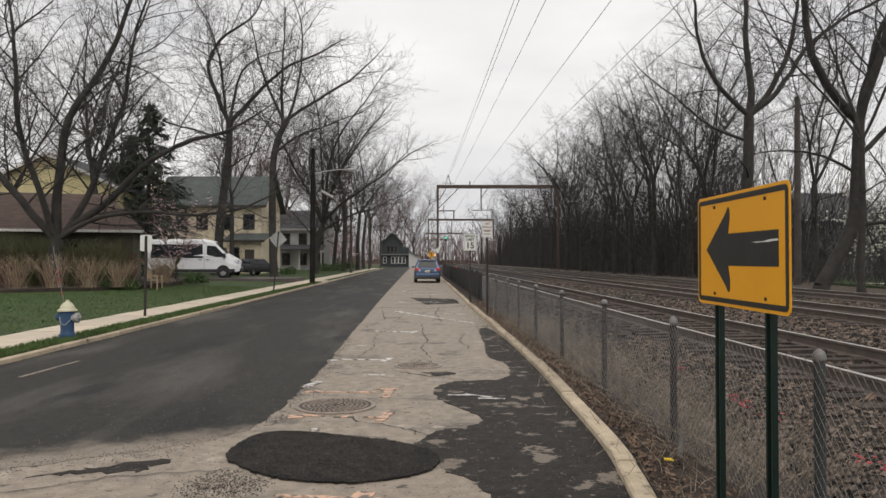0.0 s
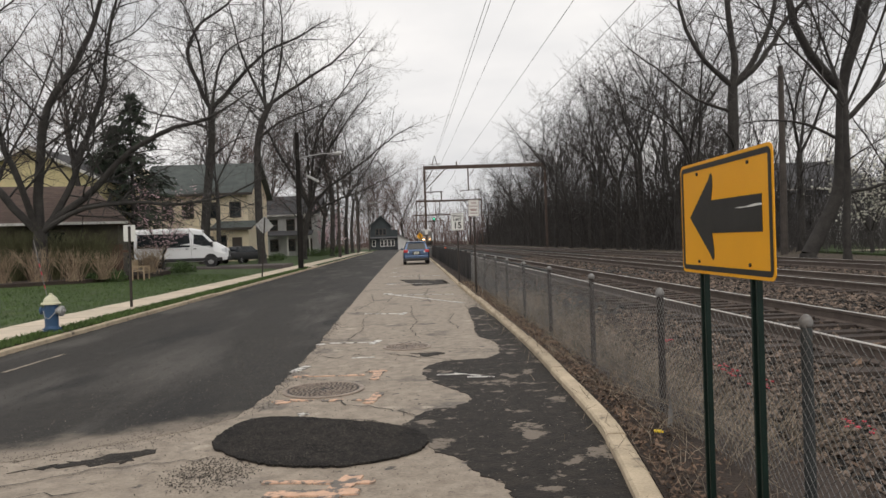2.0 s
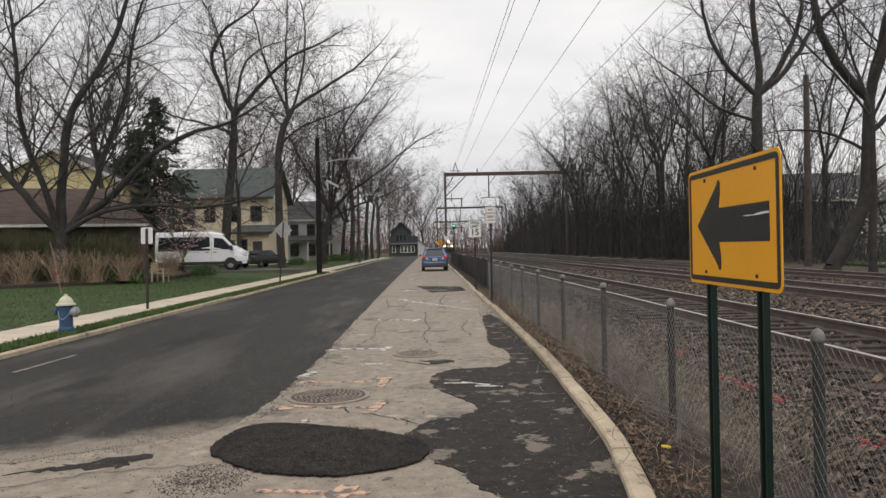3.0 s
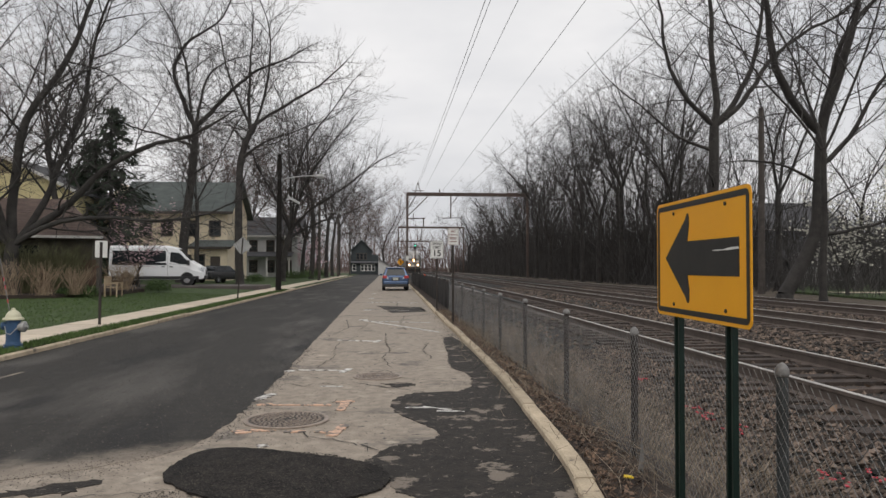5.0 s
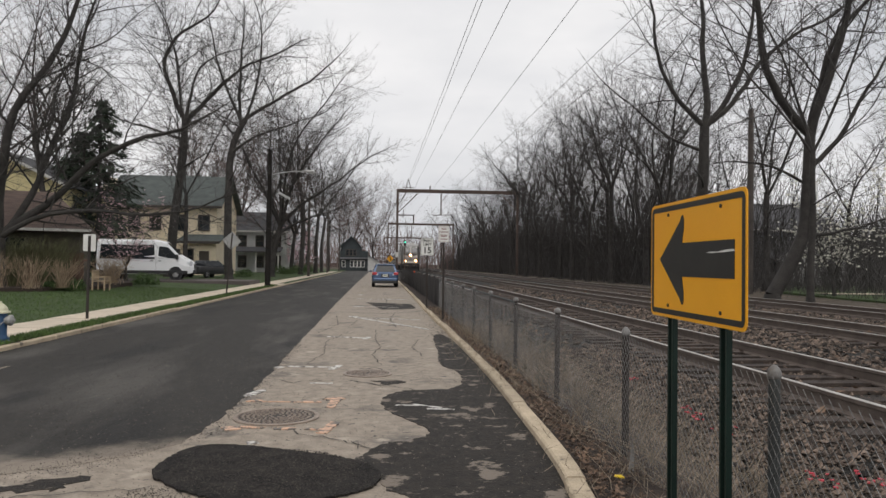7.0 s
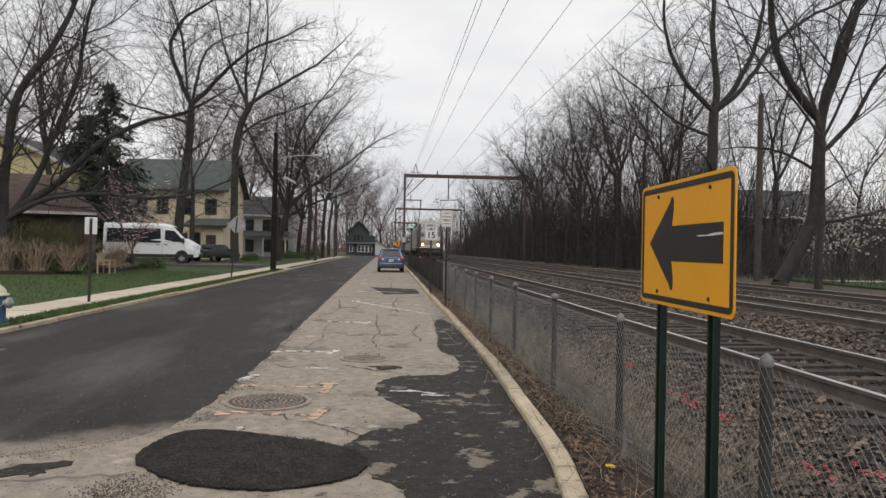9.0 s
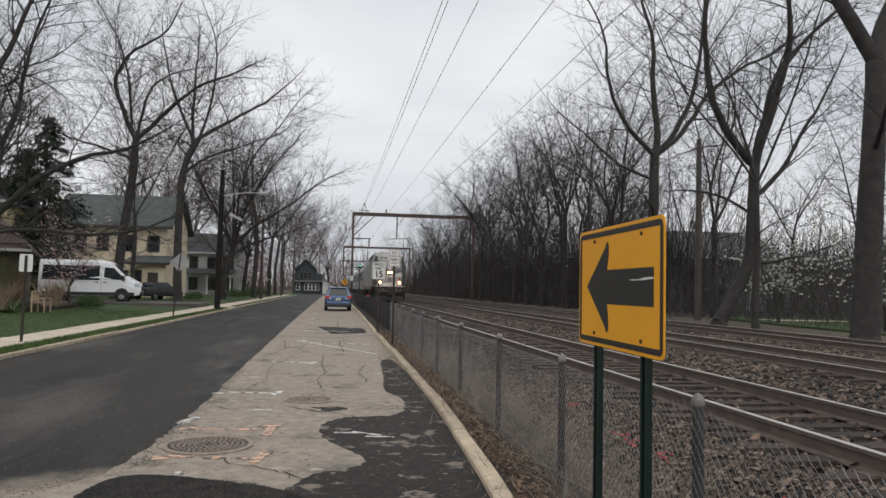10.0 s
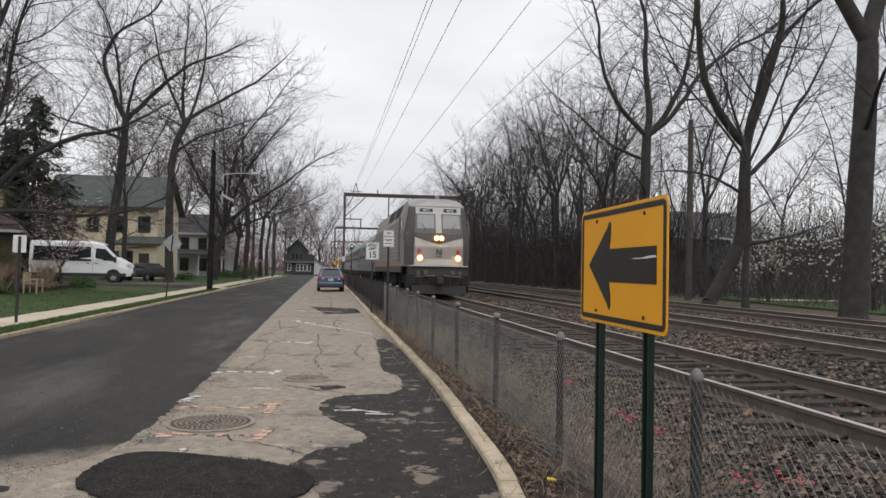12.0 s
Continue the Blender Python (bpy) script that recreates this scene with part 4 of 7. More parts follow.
# ---------------------------------------------------------------- road marks, cracks, covers
def mark(pts, mt=M_PAINT, label="worn white paint mark on the road", seed=0, z=0.0092, amp=0.012, step=0.05):
    return tagged(part("road_marking", Mesh().prism(wobble(pts, step, amp, seed), 0.001, z + 0.00025 * (seed % 17), "z"), mt), label, "road marking", kind="structure")


def bar(x0, y0, x1, y1, w, **k):
    d = Vector((x1 - x0, y1 - y0)).normalized() * w / 2
    n = (-d.y, d.x)
    return mark([(x0 + n[0], y0 + n[1]), (x1 + n[0], y1 + n[1]), (x1 - n[0], y1 - n[1]), (x0 - n[0], y0 - n[1])], **k)


bar(-5.42, 10.3, -5.36, 11.9, 0.05, mt=M_OLD, label="faint pale scrape on the dark lane", seed=3)
bar(-0.58, 22.6, 1.4, 18.5, 0.1, seed=1)
bar(-0.5, 22.3, 1.35, 21.6, 0.07, seed=2)
for i, (x, y) in enumerate(((-0.62, 22.8), (-0.66, 28.0), (-0.7, 34.0), (-0.72, 38.5), (-0.74, 45))):
    bar(x - 0.1, y, x + 0.15, y, 0.32, seed=10 + i)
bar(-0.7, 34.0, 1.5, 33.6, 0.06, seed=20)
bar(-0.7, 28.1, 0.9, 27.6, 0.05, seed=22)
for i, (x0, y0, x1, y1, w) in enumerate(((-0.95, 16.6, -0.1, 16.3, 0.08), (-0.12, 16.1, -0.04, 16.5, 0.1), (-1.25, 11.9, -0.5, 11.8, 0.05), (-0.55, 11.6, -0.45, 12.0, 0.1), (-0.75, 10.3, -0.45, 10.28, 0.05),
                                           (-1.42, 9.35, -1.28, 9.75, 0.12), (-1.4, 11.75, -1.3, 11.85, 0.1), (0.35, 8.72, 0.62, 8.70, 0.05), (0.55, 8.78, 0.85, 8.55, 0.04), (0.7, 8.5, 1.0, 8.45, 0.04), (-1.0, 6.98, -0.93, 7.02, 0.08))):
    bar(x0, y0, x1, y1, w, seed=30 + i)
for i, (x0, y0, x1, y1, w) in enumerate(((-1.35, 9.02, -1.18, 9.0, 0.1), (-1.2, 8.98, -0.75, 8.95, 0.035), (-0.75, 8.95, -0.5, 8.95, 0.07), (-0.38, 8.6, -0.33, 9.25, 0.11), (-0.5, 9.15, -0.25, 9.12, 0.07),
                                           (-1.32, 7.55, -1.2, 7.62, 0.14), (-1.2, 7.66, -0.95, 7.6, 0.05), (-0.85, 7.55, -0.65, 7.58, 0.07), (-0.55, 7.55, -0.35, 7.5, 0.06), (-0.38, 7.35, -0.28, 7.85, 0.1), (-0.95, 5.05, -0.2, 4.95, 0.05), (-0.5, 4.65, -0.35, 5.1, 0.14), (-0.9, 4.8, -0.3, 4.78, 0.1))):
    bar(x0, y0, x1, y1, w, mt=M_ORANGE, label="worn orange survey paint on the road", seed=50 + i)


def crack(pts, seed, w=0.018):
    rr = random.Random(seed)
    line = []
    for (x, y), (x2, y2) in zip(pts, pts[1:]):
        k = max(2, int(math.hypot(x2 - x, y2 - y) / 0.09))
        for j in range(k):
            t = j / k
            line.append((x + (x2 - x) * t + rr.gauss(0, 0.018), y + (y2 - y) * t + rr.gauss(0, 0.03)))
    v, f = [], []
    for i, (x, y) in enumerate(line):
        a, b = line[max(0, i - 1)], line[min(len(line) - 1, i + 1)]
        d = Vector((b[0] - a[0], b[1] - a[1])).normalized()
        k = w * rr.uniform(0.25, 0.6) * (0.2 if i in (0, len(line) - 1) else 1)
        v += [(x - d.y * k, y + d.x * k, 0.0078), (x + d.y * k, y - d.x * k, 0.0078)]
        if i:
            f.append((2 * i - 2, 2 * i - 1, 2 * i + 1, 2 * i))
    tagged(part("road_crack", Mesh().add(v, f), M_CRACK), "dark open crack in the old asphalt", "road crack", kind="structure")


for i, (pts, w) in enumerate((([(-0.68, 7.7), (-0.6, 7.35), (-0.2, 7.1), (0.1, 6.75), (0.5, 6.55), (1.3, 6.3)], 0.03), ([(-0.05, 6.95), (0.02, 6.6)], 0.02), ([(-0.5, 9.3), (-0.42, 8.9)], 0.03), ([(-1.3, 8.9), (-0.9, 8.6)], 0.025),
                              ([(0.35, 11.0), (0.8, 10.7), (1.2, 10.4)], 0.035), ([(0.3, 11.3), (0.1, 11.8), (-0.1, 11.4), (-0.3, 11.2)], 0.045), ([(-0.3, 10.6), (0.05, 10.2), (0.5, 10.0)], 0.06), ([(0.05, 10.2), (0.7, 9.7), (1.3, 9.5)], 0.04),
                              ([(0.2, 12.0), (0.05, 13.5), (0.2, 14.6), (0.1, 16.0), (0.1, 18.5)], 0.035), ([(-1.0, 12.0), (-0.8, 13.5), (-0.9, 15.5), (-0.5, 18)], 0.03), ([(-1.2, 10.6), (-0.95, 10.3), (-0.7, 10.6), (-0.5, 10.35)], 0.04),
                              ([(-1.1, 11.2), (-0.8, 11.0), (-0.6, 11.3)], 0.03), ([(-3.6, 4.9), (-2.71, 5.24), (-2.3, 5.54), (-1.83, 5.61), (-1.48, 5.75), (-1.28, 5.66)], 0.03), ([(-3.2, 4.75), (-2.5, 5.0), (-2.0, 5.1)], 0.03), ([(0.2, 6.5), (0.7, 6.3), (1.3, 6.35)], 0.02), ([(-0.2, 13.0), (0.3, 13.2), (1.0, 12.8)], 0.03), ([(-1.3, 14), (-0.6, 14.4), (0.2, 14.2)], 0.025), ([(0.6, 19), (0.5, 22), (0.75, 25)], 0.05), ([(-0.6, 19), (-0.4, 21.5)], 0.04), ([(-1.2, 17.5), (-0.9, 20), (-1.1, 23)], 0.045), ([(1.0, 16), (0.8, 14.5), (0.95, 13)], 0.05), ([(-1.4, 25), (0.3, 24.2), (1.5, 25)], 0.15), ([(-0.4, 27), (1.2, 26)], 0.2), ([(0.5, 30), (0.6, 36)], 0.06))):
    crack(pts, i, w * 0.45)
for i, pts in enumerate(([(-2.85, 5.55), (-2.44, 5.84), (-2.06, 6.06), (-1.95, 5.98), (-2.14, 5.66), (-2.48, 5.67)], [(0.05, 10.5), (0.3, 10.15), (0.55, 10.3), (0.4, 10.6)], [(-0.3, 31), (1.4, 30), (1.5, 27), (0.3, 26.3)])):
    tagged(part("road_patch", Mesh().prism(wobble(pts, 0.05, 0.06, 80 + i), 0.0015, 0.005, "z"), M_DAMP), "small dark broken patch of asphalt", "road patch", kind="structure")


M_WORN = mat("worn_iron", (0.36, 0.29, 0.235), (0.2, 0.16, 0.13), 0.5, 0.3, scale=8, fine=60, bump=0.2)


def cover(x, y, r, kind_label):
    t = thing("manhole_cover", pose(x, y, 0.0), kind_label, "manhole cover", "manhole covers")
    part("frame", Mesh().lathe([(r, 0.002), (r, 0.013), (r - 0.02, 0.018), (r - 0.045, 0.018), (r - 0.05, 0.006)], 40), M_WORN, t, "rusty cast iron ring")
    part("lid", Mesh().lathe([(r - 0.055, 0.002), (r - 0.055, 0.011), (0.001, 0.012)], 40), M_IRON, t)
    rb = Mesh()
    for ring, cnt in ((0.16, 6), (0.3, 14), (0.42, 20), (0.54, 26), (0.66, 32), (0.78, 38)):
        for k in range(cnt):
            a = 6.283 * k / cnt + ring * 7
            rb.box(None, (0.05 * r / 0.44, 0.02, 0.006), m=Matrix.Translation((math.cos(a) * ring * r, math.sin(a) * ring * r, 0.0145)) @ pose(0, 0, 0, 0, 0, math.degrees(a) + 40 + 30 * (k % 2)))
    part("ribs", rb, M_WORN, t, "raised tread pattern")
    return t


cover(-0.9, 8.13, 0.44, "round cast iron manhole cover in the asphalt")
cover(0.0, 11.15, 0.36, "worn iron cover set in cracked asphalt")
cover(-1.45, 4.35, 0.4, "round cast iron cover at the edge of the patch")

# ---------------------------------------------------------------- wire fence
M_RUSTP = mat("post_rusty_brown", (0.036, 0.026, 0.021), (0.018, 0.0135, 0.012), 0.8, scale=6, fine=50, bump=0.3)
fence = thing("chain_link_fence", pose(0, 0, 0), "grey chain-link wire fence with capped posts", "fence")
posts = [1.65, 3.95, 6.25, 8.6, 11.3, 14.0, 16.6, 18.9, 22.0, 24.6, 27.2]
for i, y in enumerate(posts):
    tall = 0.06 if i in (5, 6, 7) else 0.0
    p = part("post", Mesh().lathe([(0.03, 0), (0.03, 1.08)], 12, (fence_x(y), y, 0.0)), M_POST if i < 2 else M_RUSTP, fence, "round steel fence post" if i < 2 else "rusty brown fence post", smooth=False)
    if i < 3:
        cap = [(0.032, 1.04), (0.036, 1.055), (0.035, 1.075), (0.026, 1.095), (0.012, 1.108), (0.003, 1.112)]
    else:
        cap = [(0.034, 1.07), (0.042, 1.08), (0.038, 1.105), (0.022, 1.125), (0.005, 1.13)]
    part("post_cap", Mesh().lathe(cap, 12, (fence_x(y), y, 0.0)), M_CAP, p, "pale aluminium cap", smooth=True)
wires = Mesh()
H0, H1, PITCH = 0.05, 1.03, 0.068


def sag(y):
    """Upper edge of the wire between the posts."""
    for a, b in zip(posts, posts[1:]):
        if a <= y <= b:
            t = (y - a) / (b - a)
            return 0.05 * 4 * t * (1 - t)
    return 0.0


n = int((27.2 + 1.0) / PITCH)
for i in range(n):
    y0 = -1.0 + i * PITCH
    for s in (1, -1):
        pts = []
        for k in range(8):
            z = H0 + (H1 - H0) * k / 7
            y = y0 + s * (z - H0) * 0.95
            if y < 0.5 or y > 27.2:
                continue
            pts.append((fence_x(y) - 0.038 + 0.004 * s, y, min(z, H1 - sag(y) * (k / 7) ** 2) if k < 7 else H1 - sag(y)))
        if len(pts) > 1:
            if s == 1:
                e = pts[-1]
                pts.append((e[0], e[1] + 0.03, e[2] + 0.035))
            wires.tube(pts, [0.0017] * len(pts), 3, False)
part("wire_mesh", wires, M_GALV, fence, "woven galvanised wire mesh")
pipe = Mesh()
for y0, y1 in zip(posts[4:], posts[5:]):
    pipe.rod((fence_x(y0), y0, 1.05), (fence_x(y1), y1, 1.05), 0.018, 8)
part("top_rail", pipe, M_POST, fence)
part("torn_wire", Mesh().tube([(2.25, 19.2, 1.05), (2.2, 19.9, 0.9), (2.12, 20.4, 0.6), (2.1, 20.6, 0.2), (2.1, 20.6, 0.05)], [0.012] * 5, 6), M_GALV, fence, "bent loose edge of the wire")

dark_fence = thing("fabric_fence", pose(0, 0, 0), "low fence hung with black mesh fabric beside the parked car", "fence")
ys = [27.2 + 3.0 * i for i in range(17)]
for a, b in zip(ys, ys[1:]):
    k = 8
    cols = []
    rr = random.Random(int(a * 10))
    m = Mesh()
    v = []
    for j in range(k + 1):
        y = a + (b - a) * j / k
        top = 1.12 - 0.06 * math.sin(math.pi * j / k) + rr.uniform(-0.03, 0.03)
        bu = rr.uniform(-0.05, 0.05)
        for q, z in enumerate((0.03, 0.4, 0.8, top)):
            v.append((fence_x(y) + bu * (1 - q / 3) - 0.03, y, z))
            v.append((fence_x(y) + bu * (1 - q / 3) - 0.02, y, z))
    f = []
    for j in range(k):
        for q in range(3):
            a0, b0 = j * 8 + q * 2, (j + 1) * 8 + q * 2
            f += [(a0, b0, b0 + 2, a0 + 2), (a0 + 1, a0 + 3, b0 + 3, b0 + 1)]
    part("fabric_panel", m.add(v, f), M_FABRIC, dark_fence)
    part("post", Mesh().rod((fence_x(a) + 0.02, a, 0), (fence_x(a) + 0.02, a, 1.15), 0.03, 8), M_POST, dark_fence)
M_FLAG = mat("safety_orange", (0.9, 0.12, 0.03), (0.7, 0.08, 0.02), 0.6, scale=8, fine=40, bump=0.1)
solo("safety_flag", Mesh().prism([(2.44, 0.78), (2.53, 0.76), (2.55, 1.0), (2.52, 1.16), (2.45, 1.17), (2.43, 0.95)], 47.93, 47.96), M_FLAG, "orange safety flag tied to the black fence", "flag")
solo("wire_rag", Mesh().prism([(2.03, 0.06), (2.07, 0.05), (2.075, 0.2), (2.06, 0.32), (2.05, 0.2)], 5.75, 5.76), M_CAP, "thin bent pale wire end by the fence", "wire")
M_YTAPE = mat("yellow_plastic", (0.85, 0.6, 0.03), (0.7, 0.5, 0.02), 0.5, bump=0)
solo("yellow_scrap", Mesh().prism(wobble([(1.85, 5.52), (1.91, 5.5), (1.92, 5.55), (1.86, 5.58)], 0.03, 0.006, 5), 0.085, 0.095, "z"), M_YTAPE, "scrap of yellow plastic on the leaf litter", "litter")
M_PINK = mat("red_survey_paint", (0.62, 0.06, 0.09), (0.42, 0.04, 0.06), 0.7, bump=0)
rr = random.Random(4)
for cx, cy in ((3.33, 9.5), (3.27, 7.6), (3.22, 7.25), (3.22, 6.75), (3.2, 5.1), (3.45, 5.0)):
    pm = thing("paint_mark", pose(0, 0, 0), "red survey paint sprayed on the ballast stones", "paint mark", "red paint marks")
    for k in range(9):
        part("spot", Mesh().box((cx + rr.gauss(0, 0.05), cy + rr.gauss(0, 0.1), float(np.interp(cx, bx, bz)) + rr.uniform(0.05, 0.09)), (rr.uniform(0.012, 0.035), rr.uniform(0.012, 0.04), 0.008), rr.uniform(0, 90)), M_PINK, pm)

# ---------------------------------------------------------------- timber sleepers
for c, y0, n in ((TRACKS[0], 1.0, 90), (TRACKS[1], 4.0, 80)):
    owner = [o for o in scene.objects if o.name.startswith("railway_track")][TRACKS.index(c)]
    tie = Mesh().box((0, 0, 0), (2.6, 0.23, 0.12)).data("sleeper", M_TIE)
    rr = random.Random(int(c))
    for i in range(n):
        o = part("sleeper", tie, M_TIE, owner)
        o.location = (c + rr.uniform(-0.05, 0.05), y0 + i * 0.52 + rr.uniform(-0.02, 0.02), 0.185 + rr.uniform(-0.01, 0.006))
        o.rotation_euler = (0, rr.uniform(-0.006, 0.006), rr.uniform(-0.012, 0.012))
rest = Mesh()
for c in TRACKS:
    for i in range(150):
        y = {TRACKS[0]: 47.8, TRACKS[1]: 45.6, TRACKS[2]: 4.0}[c] + i * 0.54
        rest.box((c, y, 0.185), (2.6, 0.23, 0.12))
solo("sleepers", rest, M_TIE, "dark weathered timber sleepers further along the line", "sleepers", kind="stuff")
plates = Mesh()
for c in TRACKS[:2]:
    for i in range(60):
        for s in (-1, 1):
            plates.box((c + s * 0.7525, 1.0 + i * 0.52, 0.238), (0.33, 0.18, 0.016))
solo("tie_plates", plates, M_RAILSIDE, "rusty steel tie plates under the rails", "tie plates", kind="stuff")


# ---------------------------------------------------------------- signs
def text(name, body, size, material, parent, m, extrude=0.002, label=""):
    cu = bpy.data.curves.new(name, "FONT")
    cu.body, cu.size, cu.extrude, cu.align_x, cu.align_y = body, size, extrude, "CENTER", "CENTER"
    cu.offset = size * 0.022
    tmp = new(name + "_tmp", cu)
    me = bpy.data.meshes.new_from_object(tmp.evaluated_get(bpy.context.evaluated_depsgraph_get()))
    bpy.data.objects.remove(tmp)
    me.materials.clear()
    me.materials.append(material)
    ob = new(name, me)
    ob.parent = parent
    ob.matrix_local = m
    if label:
        ob["label"] = label
    return ob


def rounded(w, h, r, n=5):
    out = []
    for cx, cy, a0 in ((w / 2 - r, h / 2 - r, 0), (-w / 2 + r, h / 2 - r, 90), (-w / 2 + r, -h / 2 + r, 180), (w / 2 - r, -h / 2 + r, 270)):
        out += [(cx + r * math.cos(radians(a0 + 90 * k / n)), cy + r * math.sin(radians(a0 + 90 * k / n))) for k in range(n + 1)]
    return out


def frame_ring(w, h, r, t, a, b):
    """A thin painted border: outer and inner rounded outlines."""
    o, i = rounded(w, h, r), rounded(w - 2 * t, h - 2 * t, max(0.005, r - t))
    n = len(o)
    m = Mesh()
    v = [(x, a, z) for x, z in o] + [(x, a, z) for x, z in i] + [(x, b, z) for x, z in o] + [(x, b, z) for x, z in i]
    f = []
    for k in range(n):
        q = (k + 1) % n
        f += [(k, q, n + q, n + k), (2 * n + k, 3 * n + k, 3 * n + q, 2 * n + q), (k, 2 * n + k, 2 * n + q, q), (n + k, n + q, 3 * n + q, 3 * n + k)]
    return m.add(v, f)


# arrow sign: its face looks across the road; local x runs along the face, local -y is the face
arrow = thing("arrow_sign", pose(1.665, 3.805, 0.05, 0, 0, -91.5), "yellow warning sign with a large black arrow on two green posts", "road sign")
SW, SH, SZ = 1.155, 0.61, 1.595
part("sign_panel", Mesh().prism([(x, z + SZ) for x, z in rounded(SW, SH, 0.04)], -0.002, 0.002), M_YELLOW, arrow, "yellow reflective panel")
b = part("border", frame_ring(SW - 0.034, SH - 0.034, 0.032, 0.027, -0.0045, -0.0022), M_BLACK, arrow, "black border")
b.location = (0, 0, SZ)
barb = [(-0.15, 0.2), (-0.128, 0.226), (-0.112, 0.228), (-0.1, 0.21), (-0.1, 0.16), (-0.122, 0.087)]
ar = [(-0.435, 0.004)] + barb + [(0.465, 0.087), (0.465, -0.085)] + [(x, 0.002 - z) for x, z in reversed(barb)]
part("arrow", Mesh().prism([(x, z + SZ) for x, z in ar], -0.0045, -0.0022), M_BLACK, arrow, "black arrow pointing one way")
part("scratch", Mesh().prism(wobble([(0.12, SZ + 0.035), (0.3, SZ + 0.03), (0.47, SZ + 0.036), (0.46, SZ + 0.046), (0.3, SZ + 0.037)], 0.05, 0.002, 3), -0.0058, -0.0046), M_WHITE, arrow, "white scratch")
for x in (-0.31, 0.33):
    u = [(-0.036, 0.008), (-0.02, 0.008), (-0.016, 0.034), (0.016, 0.034), (0.02, 0.008), (0.036, 0.008), (0.036, 0.014), (0.026, 0.014), (0.021, 0.042), (-0.021, 0.042), (-0.026, 0.014), (-0.036, 0.014)]
    ob = part("post", Mesh().prism([(x + a, 0.0 + c) for a, c in u], -0.35, SZ + 0.2, "z"), M_GREENPOST, arrow, "dark green steel channel post")
    for z in (SZ - 0.24, SZ + 0.24):
        part("bolt", Mesh().lathe([(0.009, -0.009), (0.009, -0.0025)], 8, (x, 0, z), "y"), M_IRON, ob)


def plate(name, x, y, w, h, zc, turn, label, post_m, top=None, post_top=None):
    t = thing(name, pose(x, y, 0.03, 0, 0, turn), label, "road sign")
    part("sign_panel", Mesh().prism([(a, b + zc) for a, b in rounded(w, h, 0.03)], -0.002, 0.002), M_WHITE, t, "white reflective panel")
    part("post", Mesh().prism([(-0.028, 0.005), (0.028, 0.005), (0.028, 0.012), (0.012, 0.03), (-0.012, 0.03), (-0.028, 0.012)], -0.1, post_top or zc + h * 0.35, "z"), post_m, t, "steel channel post")
    return t


def lettering(t, rows, zc, mt):
    for body, size, dz in rows:
        text("lettering", body, size, mt, t, pose(0, -0.003, zc + dz, 90, 0, 0))


sp = plate("speed_limit_sign", 1.86, 26.4, 0.47, 0.62, 2.2, 2, "white speed limit sign on a dark steel post", M_DARKPOST)
o = part("border", frame_ring(0.445, 0.595, 0.022, 0.01, -0.0045, -0.0022), M_BLACK, sp)
o.location = (0, 0, 2.2)
lettering(sp, (("SPEED", 0.128, 0.2), ("LIMIT", 0.128, 0.075), ("15", 0.31, -0.135)), 2.2, M_BLACK)
npk = plate("parking_sign", 1.93, 20.6, 0.305, 0.46, 2.42, 2, "small white parking sign on a dark steel post", M_DARKPOST)
M_DULL = mat("faded_sign_red", (0.22, 0.09, 0.08), (0.15, 0.06, 0.055), 0.6, bump=0)
o = part("border", frame_ring(0.285, 0.44, 0.02, 0.008, -0.0045, -0.0022), M_DULL, npk)
o.location = (0, 0, 2.42)
lettering(npk, (("NO", 0.085, 0.14), ("PARKING", 0.06, 0.05)), 2.42, M_DULL)
for dz, w in ((-0.03, 0.2), (-0.065, 0.16), (-0.14, 0.2)):
    part("lettering_bar", Mesh().box((0, -0.0035, 2.42 + dz), (w, 0.002, 0.022)), M_DULL, npk)
back = thing("sign_back", pose(-7.17, 19.7, 0.05, 0, 0.5, 4), "white back of a small sign on a brown post", "road sign")
part("sign_panel", Mesh().prism([(a, b + 2.0) for a, b in rounded(0.3, 0.43, 0.03)], 0.0, 0.004), M_WHITE, back)
part("post", Mesh().prism([(-0.035, -0.004), (0.035, -0.004), (0.035, -0.012), (0.014, -0.035), (-0.014, -0.035), (-0.035, -0.012)], -0.1, 2.18, "z"), M_DARKPOST, back, "rusty steel channel post")
dia = thing("warning_sign_back", pose(-6.85, 35.3, 0.05, 0, 4.5, 10), "grey back of a diamond sign on a leaning post", "road sign")
part("sign_panel", Mesh().prism([(0.43, 2.55), (0, 2.98), (-0.43, 2.55), (0, 2.12)], 0.0, 0.005), M_ALU, dia, bevel=0.002)
part("post", Mesh().prism([(-0.032, -0.004), (0.032, -0.004), (0.032, -0.012), (0.012, -0.03), (-0.012, -0.03), (-0.032, -0.012)], -0.1, 2.9, "z"), M_DARKPOST, dia, "rusty leaning channel post")
yd = thing("diamond_sign", pose(1.95, 112, 0.0, 0, 0, 3), "yellow diamond warning sign by the road", "road sign")
part("sign_panel", Mesh().prism([(0.54, 2.4), (0, 2.94), (-0.54, 2.4), (0, 1.86)], -0.003, 0.003), M_YELLOW, yd)
part("symbol", Mesh().prism([(0.1, 2.1), (0.16, 2.5), (-0.1, 2.75), (-0.2, 2.65), (0.02, 2.45), (-0.05, 2.1)], -0.006, -0.0035), M_BLACK, yd, "black bent shape")
part("post", Mesh().rod((0, 0.03, -0.1), (0, 0.03, 2.7), 0.03, 8), M_DARKPOST, yd)

